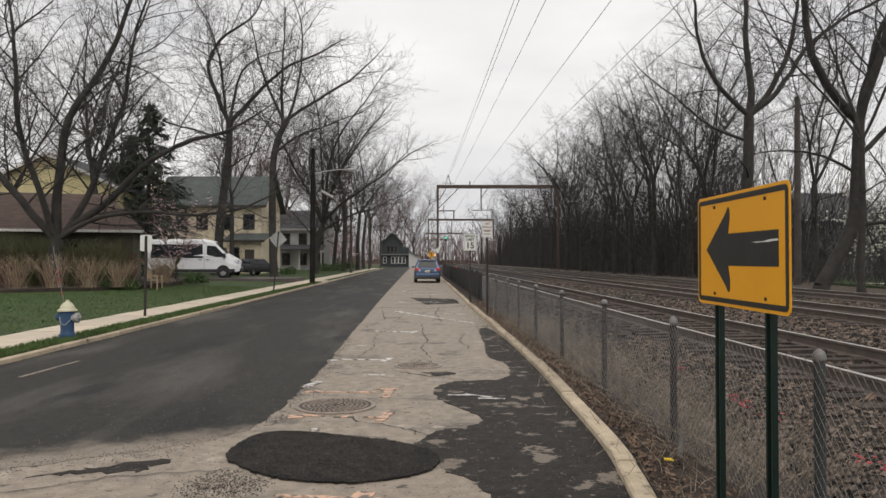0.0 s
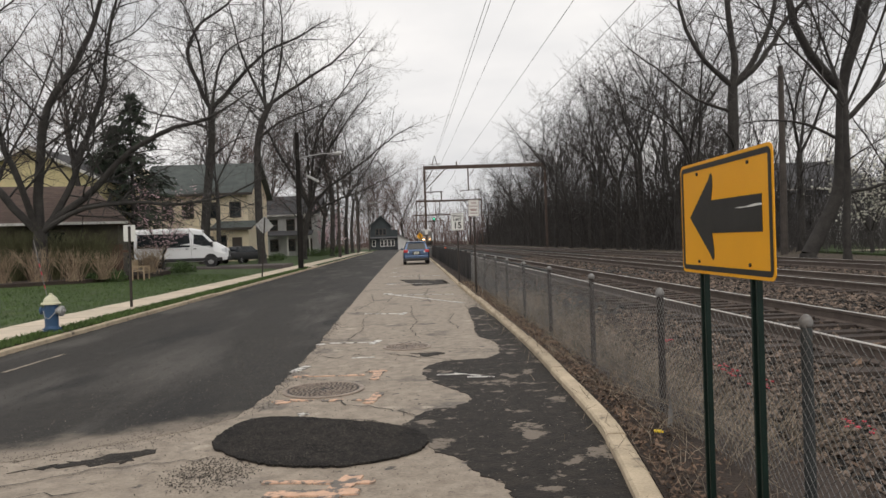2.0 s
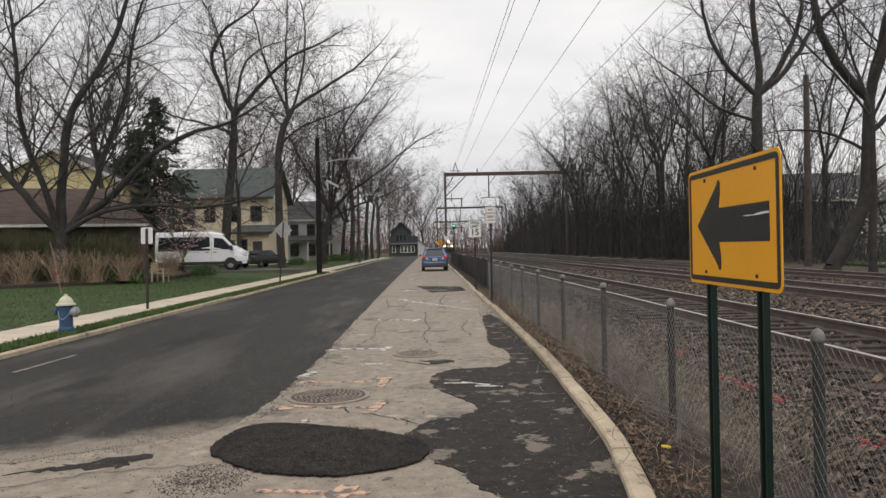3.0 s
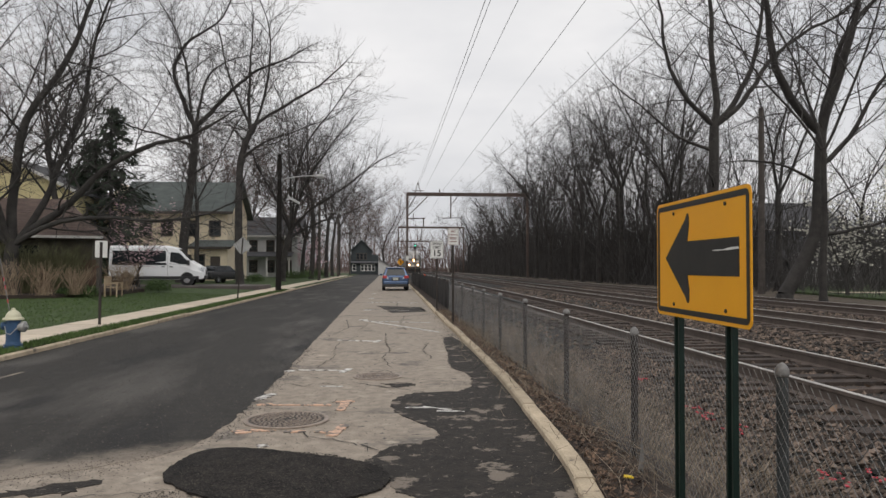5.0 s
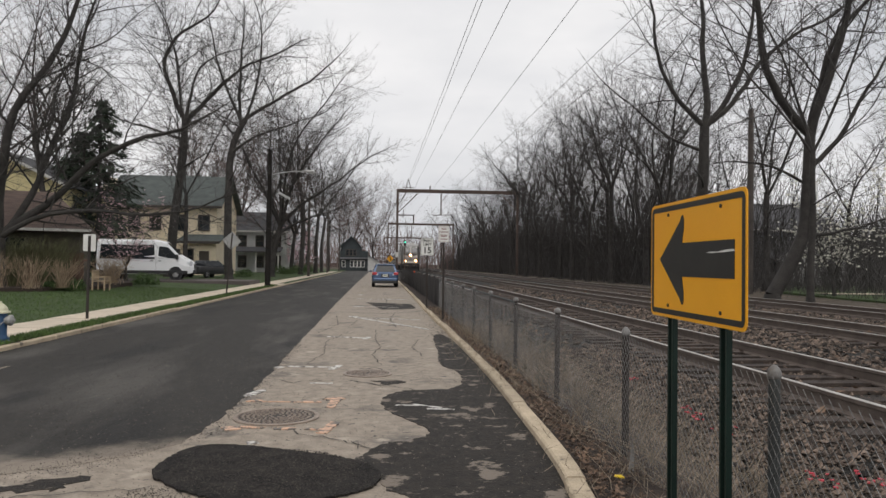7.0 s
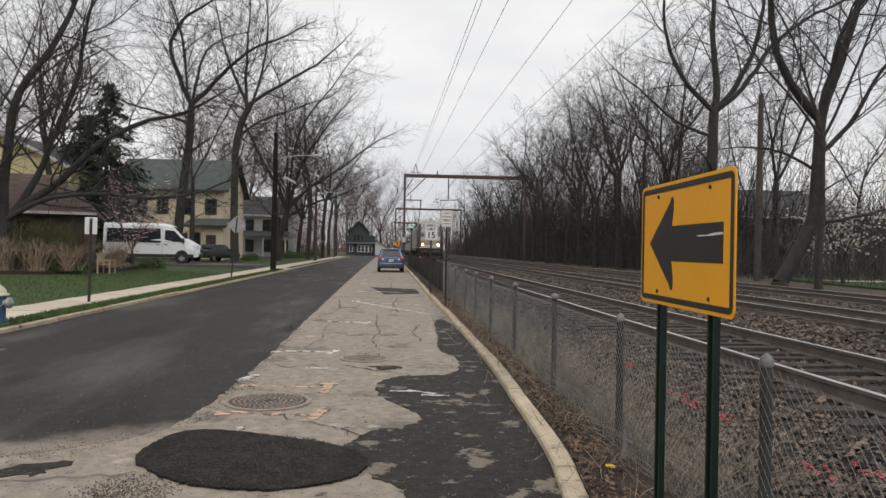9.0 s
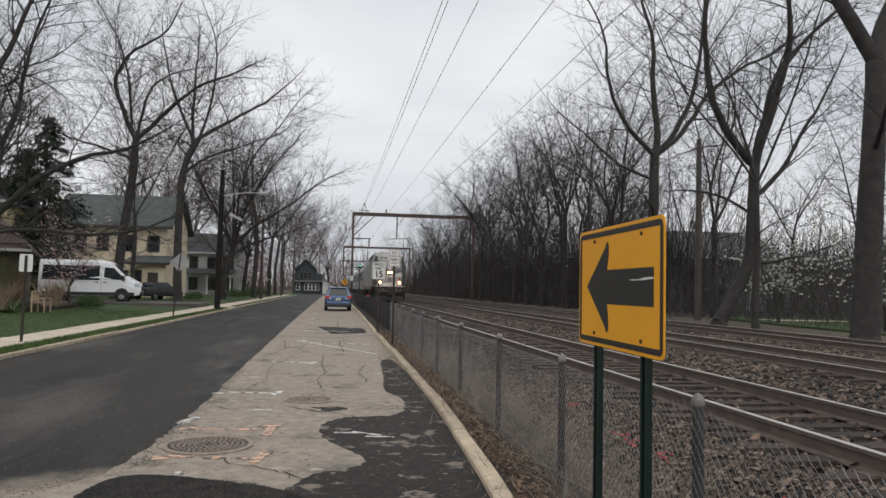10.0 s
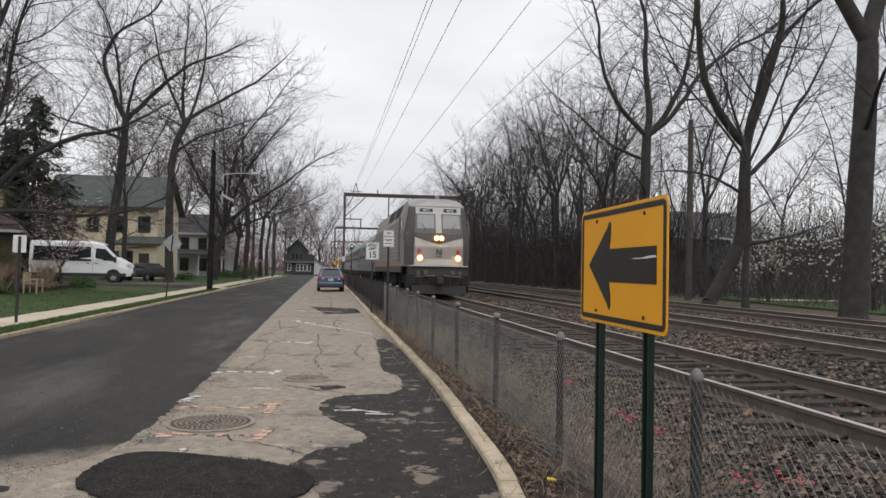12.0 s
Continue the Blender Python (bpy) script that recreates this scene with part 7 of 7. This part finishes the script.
# Emissive orange for rings that imitate the halo round the headlights.
M_HEAD = mat("headlight_glow", (1.0, 0.30, 0.05), (1.0, 0.30, 0.05), 0.3, emit=3.5, bump=0)
M_HEADC = mat("headlight_core", (1.0, 0.56, 0.2), (1.0, 0.56, 0.2), 0.3, emit=55.0, bump=0)


def slab_on(pts, d, th=0.012):
    """A thin plate whose outline is given in space, lifted along d."""
    d = Vector(d).normalized()
    a = [Vector(p) + d * (th + 0.004) for p in pts]
    b = [Vector(p) + d * 0.003 for p in pts]
    n = len(pts)
    return Mesh().add(a + b, [tuple(range(n)), tuple(range(2 * n - 1, n - 1, -1))] + [(i, i + n, (i + 1) % n + n, (i + 1) % n) for i in range(n)])


loco = thing("locomotive", pose(TRACKS[0], 239, RAIL_TOP), "silver and grey diesel locomotive with lit headlights", "locomotive")


def loco_ring(y, w, zb, zs, wr, zt):
    return [(-w, y, zb), (w, y, zb), (w, y, 2.2), (w, y, zs), (wr, y, zt - 0.12), (wr * 0.5, y, zt), (-wr * 0.5, y, zt), (-wr, y, zt - 0.12), (-w, y, zs), (-w, y, 2.2)]


# nose: a sloped windscreen over an upright front, corners swept back
nose = [[(-1.12, 0.0, 1.35), (1.12, 0.0, 1.35), (1.12, 0.0, 2.2), (1.12, 0.06, 2.75), (1.05, 0.55, 4.02), (0.55, 0.62, 4.2), (-0.55, 0.62, 4.2), (-1.05, 0.55, 4.02), (-1.12, 0.06, 2.75), (-1.12, 0.0, 2.2)],
        [(-1.52, 0.75, 1.35), (1.52, 0.75, 1.35), (1.52, 0.75, 2.2), (1.5, 0.78, 2.8), (1.3, 1.0, 4.1), (0.6, 1.1, 4.42), (-0.6, 1.1, 4.42), (-1.3, 1.0, 4.1), (-1.5, 0.78, 2.8), (-1.52, 0.75, 2.2)],
        loco_ring(2.0, 1.55, 1.35, 3.5, 1.25, 4.5), loco_ring(20.4, 1.55, 1.35, 3.5, 1.25, 4.5)]
part("body", loft(nose), M_TSILVER, loco, "silver car body")
part("roof_cowl", slab_on([(-1.04, 0.552, 4.03), (1.04, 0.552, 4.03), (0.54, 0.622, 4.2), (-0.54, 0.622, 4.2)], (0, -0.8, 0.6)), M_TWHITE, loco, "white brow")
part("cab_panel", slab_on([(-1.1, 0.075, 2.8), (1.1, 0.075, 2.8), (1.045, 0.535, 3.98), (-1.045, 0.535, 3.98)], (0, -0.93, 0.36)), M_TWHITE, loco, "white cab front")
for s in (-1, 1):
    part("windscreen_surround", slab_on([(s * 0.14, 0.086, 2.82), (s * 1.09, 0.086, 2.82), (s * 1.06, 0.42, 3.68), (s * 0.14, 0.42, 3.68)], (0, -0.93, 0.36), 0.02), M_TGREY, loco, "dark grey windscreen surround")
    w = part("windscreen", slab_on([(s * 0.2, 0.165, 3.02), (s * 1.0, 0.165, 3.02), (s * 0.98, 0.4, 3.63), (s * 0.2, 0.4, 3.63)], (0, -0.93, 0.36), 0.03), M_TWIN, loco, "cab windscreen")
    part("wiper", Mesh().rod((s * 0.62, 0.1, 2.98), (s * 0.8, 0.22, 3.25), 0.012, 5), M_BLACK, w)
    nb = part("number_board", slab_on([(s * 0.25, 0.455, 3.76), (s * 0.88, 0.455, 3.76), (s * 0.86, 0.515, 3.92), (s * 0.25, 0.515, 3.92)], (0, -0.93, 0.36), 0.02), M_BLACK, loco, "black number board")
    text("numerals", "4022", 0.17, M_TWHITE, nb, pose(s * 0.56, 0.452, 3.845, 69, 0, 0))
    part("corner_panel", slab_on([(s * 1.13, 0.03, 2.25), (s * 1.5, 0.72, 2.25), (s * 1.49, 0.77, 2.85), (s * 1.28, 0.97, 4.02), (s * 1.07, 0.56, 3.98), (s * 1.13, 0.09, 2.8)], (s * 0.85, -0.5, 0.1), 0.045), M_TGREY, loco, "dark grey cab corner")
    part("corner_panel", slab_on([(s * 1.14, 0.03, 1.4), (s * 1.5, 0.72, 1.4), (s * 1.5, 0.72, 2.24), (s * 1.14, 0.03, 2.24)], (s * 0.85, -0.5, 0), 0.03), M_TGREY, loco)
    part("nose_wedge", slab_on([(s * 0.0, 0.012, 2.35), (s * 1.1, 0.05, 2.72), (s * 1.1, 0.062, 2.82), (s * 0.0, 0.062, 2.82)], (0, -1, 0.1), 0.012), M_TGREY, loco, "dark grey V across the nose")
    hd = part("headlight", Mesh().lathe([(0.13, 0.0), (0.13, -0.07), (0.1, -0.09)], 16, (s * 0.88, -0.014, 1.72), "y"), M_TBLACK, loco, "round headlight housing")
    # Added glowing ring: the lamp's orange halo built as a shape.
    part("reflector", Mesh().lathe([(0.14, -0.05), (0.13, -0.09), (0.075, -0.095)], 18, (s * 0.88, -0.014, 1.72), "y"), M_HEAD, hd, "amber glowing ring standing in for the headlight's halo")
    part("glow_lens", Mesh().lathe([(0.09, -0.09), (0.075, -0.13), (0.02, -0.15)], 16, (s * 0.88, -0.014, 1.72), "y"), M_HEADC, hd, "glowing headlight lens")
    part("marker_lamp", Mesh().lathe([(0.09, 0.0), (0.08, -0.05)], 12, (s * 0.9, -0.016, 2.03), "y"), M_TAIL, loco, "dull red marker lamp")
    # Same halo ring, smaller, round each centre headlight.
    part("top_reflector", Mesh().lathe([(0.115, 0.0), (0.11, -0.05), (0.05, -0.045)], 14, (s * 0.115, -0.018, 2.6), "y"), M_HEAD, loco, "amber glowing ring standing in for the headlight's halo")
    part("top_light", Mesh().lathe([(0.075, 0.0), (0.065, -0.07), (0.02, -0.09)], 14, (s * 0.115, -0.03, 2.6), "y"), M_HEADC, loco, "glowing centre headlight")
    part("grab_rail", Mesh().tube([(s * 1.56, 1.2, 1.5), (s * 1.62, 1.2, 1.6), (s * 1.62, 1.2, 3.0), (s * 1.56, 1.2, 3.1)], [0.018] * 4, 6), M_TSILVER, loco)
    part("cab_side_window", Mesh().box((s * 1.535, 1.75, 3.05), (0.06, 0.7, 0.75)), M_TWIN, loco)
    part("cab_door", Mesh().box((s * 1.552, 2.75, 2.6), (0.02, 0.75, 2.1)), M_TGREY, loco)
    part("side_window_band", Mesh().prism([(s * 1.505, 3.62), (s * 1.48, 3.65), (s * 1.24, 4.3), (s * 1.3, 4.3)], 3.5, 6.6), M_TBLACK, loco, "black louvre opening")
    part("side_window_band", Mesh().prism([(s * 1.505, 3.62), (s * 1.48, 3.65), (s * 1.24, 4.3), (s * 1.3, 4.3)], 7.2, 10.5), M_TBLACK, loco)
    for k in range(9):
        part("side_rib", Mesh().box((s * 1.56, 12.0, 1.75 + k * 0.19), (0.03, 15.5, 0.05)), M_TWHITE, loco)
    part("side_sill", Mesh().box((s * 1.5, 11, 1.2), (0.1, 18, 0.3)), M_TGREY, loco)
    part("side_stripe", Mesh().box((s * 1.556, 10.5, 1.42), (0.02, 19, 0.06)), M_STRIPE, loco)
    tr_y = (4.2, 16.2)
    for ty in tr_y:
        bg_ = part("bogie_frame", Mesh().box((s * 1.05, ty, 0.75), (0.22, 4.2, 0.5)).box((s * 1.1, ty - 1.3, 0.5), (0.24, 0.6, 0.5)).box((s * 1.1, ty + 1.3, 0.5), (0.24, 0.6, 0.5)), M_TBLACK, loco, "black bogie frame", bevel=0.03)
part("centre_strip", slab_on([(-0.13, 0.086, 2.82), (0.13, 0.086, 2.82), (0.13, 0.42, 3.68), (-0.13, 0.42, 3.68)], (0, -0.93, 0.36), 0.014), M_TWHITE, loco)
part("anticlimber", Mesh().box((0, 0.25, 1.38), (2.7, 0.7, 0.05)), M_TWHITE, loco, "pale sill across the front", bevel=0.01)
part("nose_plate", slab_on([(-1.11, 0.0, 1.42), (1.11, 0.0, 1.42), (1.11, 0.045, 2.62), (0.0, 0.02, 2.3), (-1.11, 0.045, 2.62)], (0, -1, 0.02), 0.006), M_NOSE, loco, "pale silver nose below the V")
for s in (-1, 1):
    part("front_step", Mesh().box((s * 1.15, -0.08, 0.62), (0.4, 0.2, 0.04)).box((s * 1.15, -0.08, 0.98), (0.4, 0.16, 0.04)).rod((s * 1.32, -0.1, 0.45), (s * 1.32, -0.1, 1.3), 0.02, 6), M_IRON, loco, "steel corner steps")
    part("cable_socket", Mesh().box((s * 0.62, -0.2, 1.08), (0.2, 0.16, 0.2)).box((s * 0.95, -0.19, 1.02), (0.14, 0.14, 0.26)), M_RAILSIDE, loco, "rust-red cable sockets", bevel=0.02)
    part("lift_lever", Mesh().rod((s * 0.2, -0.28, 0.95), (s * 1.1, -0.2, 0.88), 0.018, 6), M_CAP, loco)
part("plough", Mesh().prism([(-0.32, 0.12), (-0.12, 0.5), (-0.05, 0.5), (-0.2, 0.12)], -1.25, 1.25, "x"), M_TBLACK, loco, "black track plough", bevel=0.02)
part("pilot", Mesh().prism([(-0.15, 0.95), (0.0, 1.34), (0.8, 1.34), (0.8, 0.15), (0.1, 0.15), (-0.1, 0.45)], -1.4, 1.4, "x"), M_TBLACK, loco, "black pilot plate", bevel=0.03)
part("coupler", Mesh().box((0, -0.3, 0.72), (0.28, 0.7, 0.3)), M_IRON, loco, "steel coupler", bevel=0.04)
part("logo", Mesh().prism([(-0.13, 1.86), (-0.05, 1.86), (-0.05, 2.02), (0.03, 1.86), (0.14, 1.86), (0.14, 2.12), (0.06, 2.12), (0.06, 1.97), (-0.03, 2.12), (-0.13, 2.12)], -0.032, -0.014), M_TGREY, loco, "small dark emblem")
part("logo_bar", Mesh().box((0, -0.024, 1.8), (0.26, 0.014, 0.03)), M_TGREY, loco)
for s in (-0.9, -0.5, 0.5, 0.9):
    part("air_hose", Mesh().tube([(s, -0.1, 0.95), (s, -0.28, 0.8), (s * 0.95, -0.24, 0.5)], [0.035] * 3, 6), M_IRON, loco)
part("roof_fan", Mesh().lathe([(0.6, 4.46), (0.6, 4.6), (0.5, 4.62)], 16, (0, 13, 0)), M_TGREY, loco)
part("roof_fan", Mesh().lathe([(0.6, 4.46), (0.6, 4.6), (0.5, 4.62)], 16, (0, 15, 0)), M_TGREY, loco)
part("roof_horn", Mesh().lathe([(0.1, -0.3), (0.05, 0.1)], 10, (0.2, 2.4, 4.6), "y"), M_TSILVER, loco)
part("fuel_tank", Mesh().box((0, 10.2, 0.75), (2.5, 5.5, 0.8)), M_TBLACK, loco, "black fuel tank", bevel=0.08)
part("underframe", Mesh().box((0, 10.5, 1.2), (2.6, 19, 0.3)), M_TBLACK, loco)
# the body stands a little taller above its sill
for o in [o for o in scene.objects if o.type == "MESH" and (o.parent is loco or (o.parent and o.parent.parent is loco))]:
    if o.name.startswith("numerals"):
        o.location.z = 1.3 + (o.location.z - 1.3) * 1.045
    else:
        for q in o.data.vertices:
            if q.co.z > 1.3:
                q.co.z = 1.3 + (q.co.z - 1.3) * 1.045
WHEELSETS = []
for y in (2.9, 5.5, 14.9, 17.5):
    ws = part("wheelset", Mesh().lathe([(0.54, -0.82), (0.57, -0.72), (0.52, -0.69), (0.1, -0.68), (0.1, 0.68), (0.52, 0.69), (0.57, 0.72), (0.54, 0.82)], 24, (0, 0, 0), "x"), M_IRON, loco, "steel wheelset")
    ws.location = (0, y, 0.52)
    WHEELSETS.append((ws, y))

COACHES = []


def coach():
    c = thing("passenger_coach", pose(TRACKS[0], 260, RAIL_TOP), "grey steel passenger coach with dark windows", "railway coach", "coaches of the train")
    part("body", loft([[(x, y, z) for x, z in ((-1.5, 1.0), (1.5, 1.0), (1.55, 2.4), (1.5, 3.4), (1.15, 3.95), (0.5, 4.15), (-0.5, 4.15), (-1.15, 3.95), (-1.5, 3.4), (-1.55, 2.4))] for y in (0.0, 25.2)]), M_COACH, c, "ribbed stainless body")
    for s in (-1, 1):
        part("window_band", Mesh().box((s * 1.535, 12.6, 2.65), (0.05, 21, 0.95)), M_TBLACK, c, "dark window band")
        for k in range(11):
            part("window", Mesh().box((s * 1.562, 3.0 + k * 1.9, 2.68), (0.02, 1.4, 0.75)), M_PANE, c)
        part("side_stripe", Mesh().box((s * 1.552, 12.6, 1.75), (0.03, 25, 0.12)), M_TWHITE, c)
        for y in (1.2, 24):
            part("door", Mesh().box((s * 1.55, y, 2.3), (0.03, 0.9, 2.1)), M_TGREY, c)
        for ty in (3.6, 21.6):
            part("bogie_frame", Mesh().box((s * 1.0, ty, 0.55), (0.2, 3.4, 0.4)), M_TBLACK, c)
    part("underframe", Mesh().box((0, 12.6, 0.85), (2.7, 24, 0.4)).box((0, 12.6, 0.5), (2.4, 9, 0.6)), M_TBLACK, c, "black underframe boxes")
    part("gangway", Mesh().box((0, -0.25, 2.3), (1.2, 0.5, 2.4)), M_TBLACK, c)
    for ty in (2.4, 4.8, 20.4, 22.8):
        part("wheelset", Mesh().lathe([(0.44, -0.82), (0.46, -0.72), (0.42, -0.69), (0.08, -0.68), (0.08, 0.68), (0.42, 0.69), (0.46, 0.72), (0.44, 0.82)], 20, (0, ty, 0.43), "x"), M_IRON, c)
    return c


first = coach()
COACHES = [first] + [copy_thing(first, pose(TRACKS[0], 300 + 26 * i, RAIL_TOP)) for i in range(4)]


# ---------------------------------------------------------------- what moves
def motions():
    speed, end = 17.1, 33.7
    times = [0, 3, 6, 9, 12]
    walk(loco, [(t, pose(TRACKS[0], end + speed * (12 - t), RAIL_TOP)) for t in times])
    for i, c in enumerate(COACHES):
        walk(c, [(t, pose(TRACKS[0], end + 21.2 + 25.9 * i + speed * (12 - t), RAIL_TOP)) for t in times])
    for ws, y in WHEELSETS:
        walk(ws, [(k / 30, pose(0, y, 0.52, math.degrees(speed * k / 30 / 0.54) % 360)) for k in range(361)])


motions()
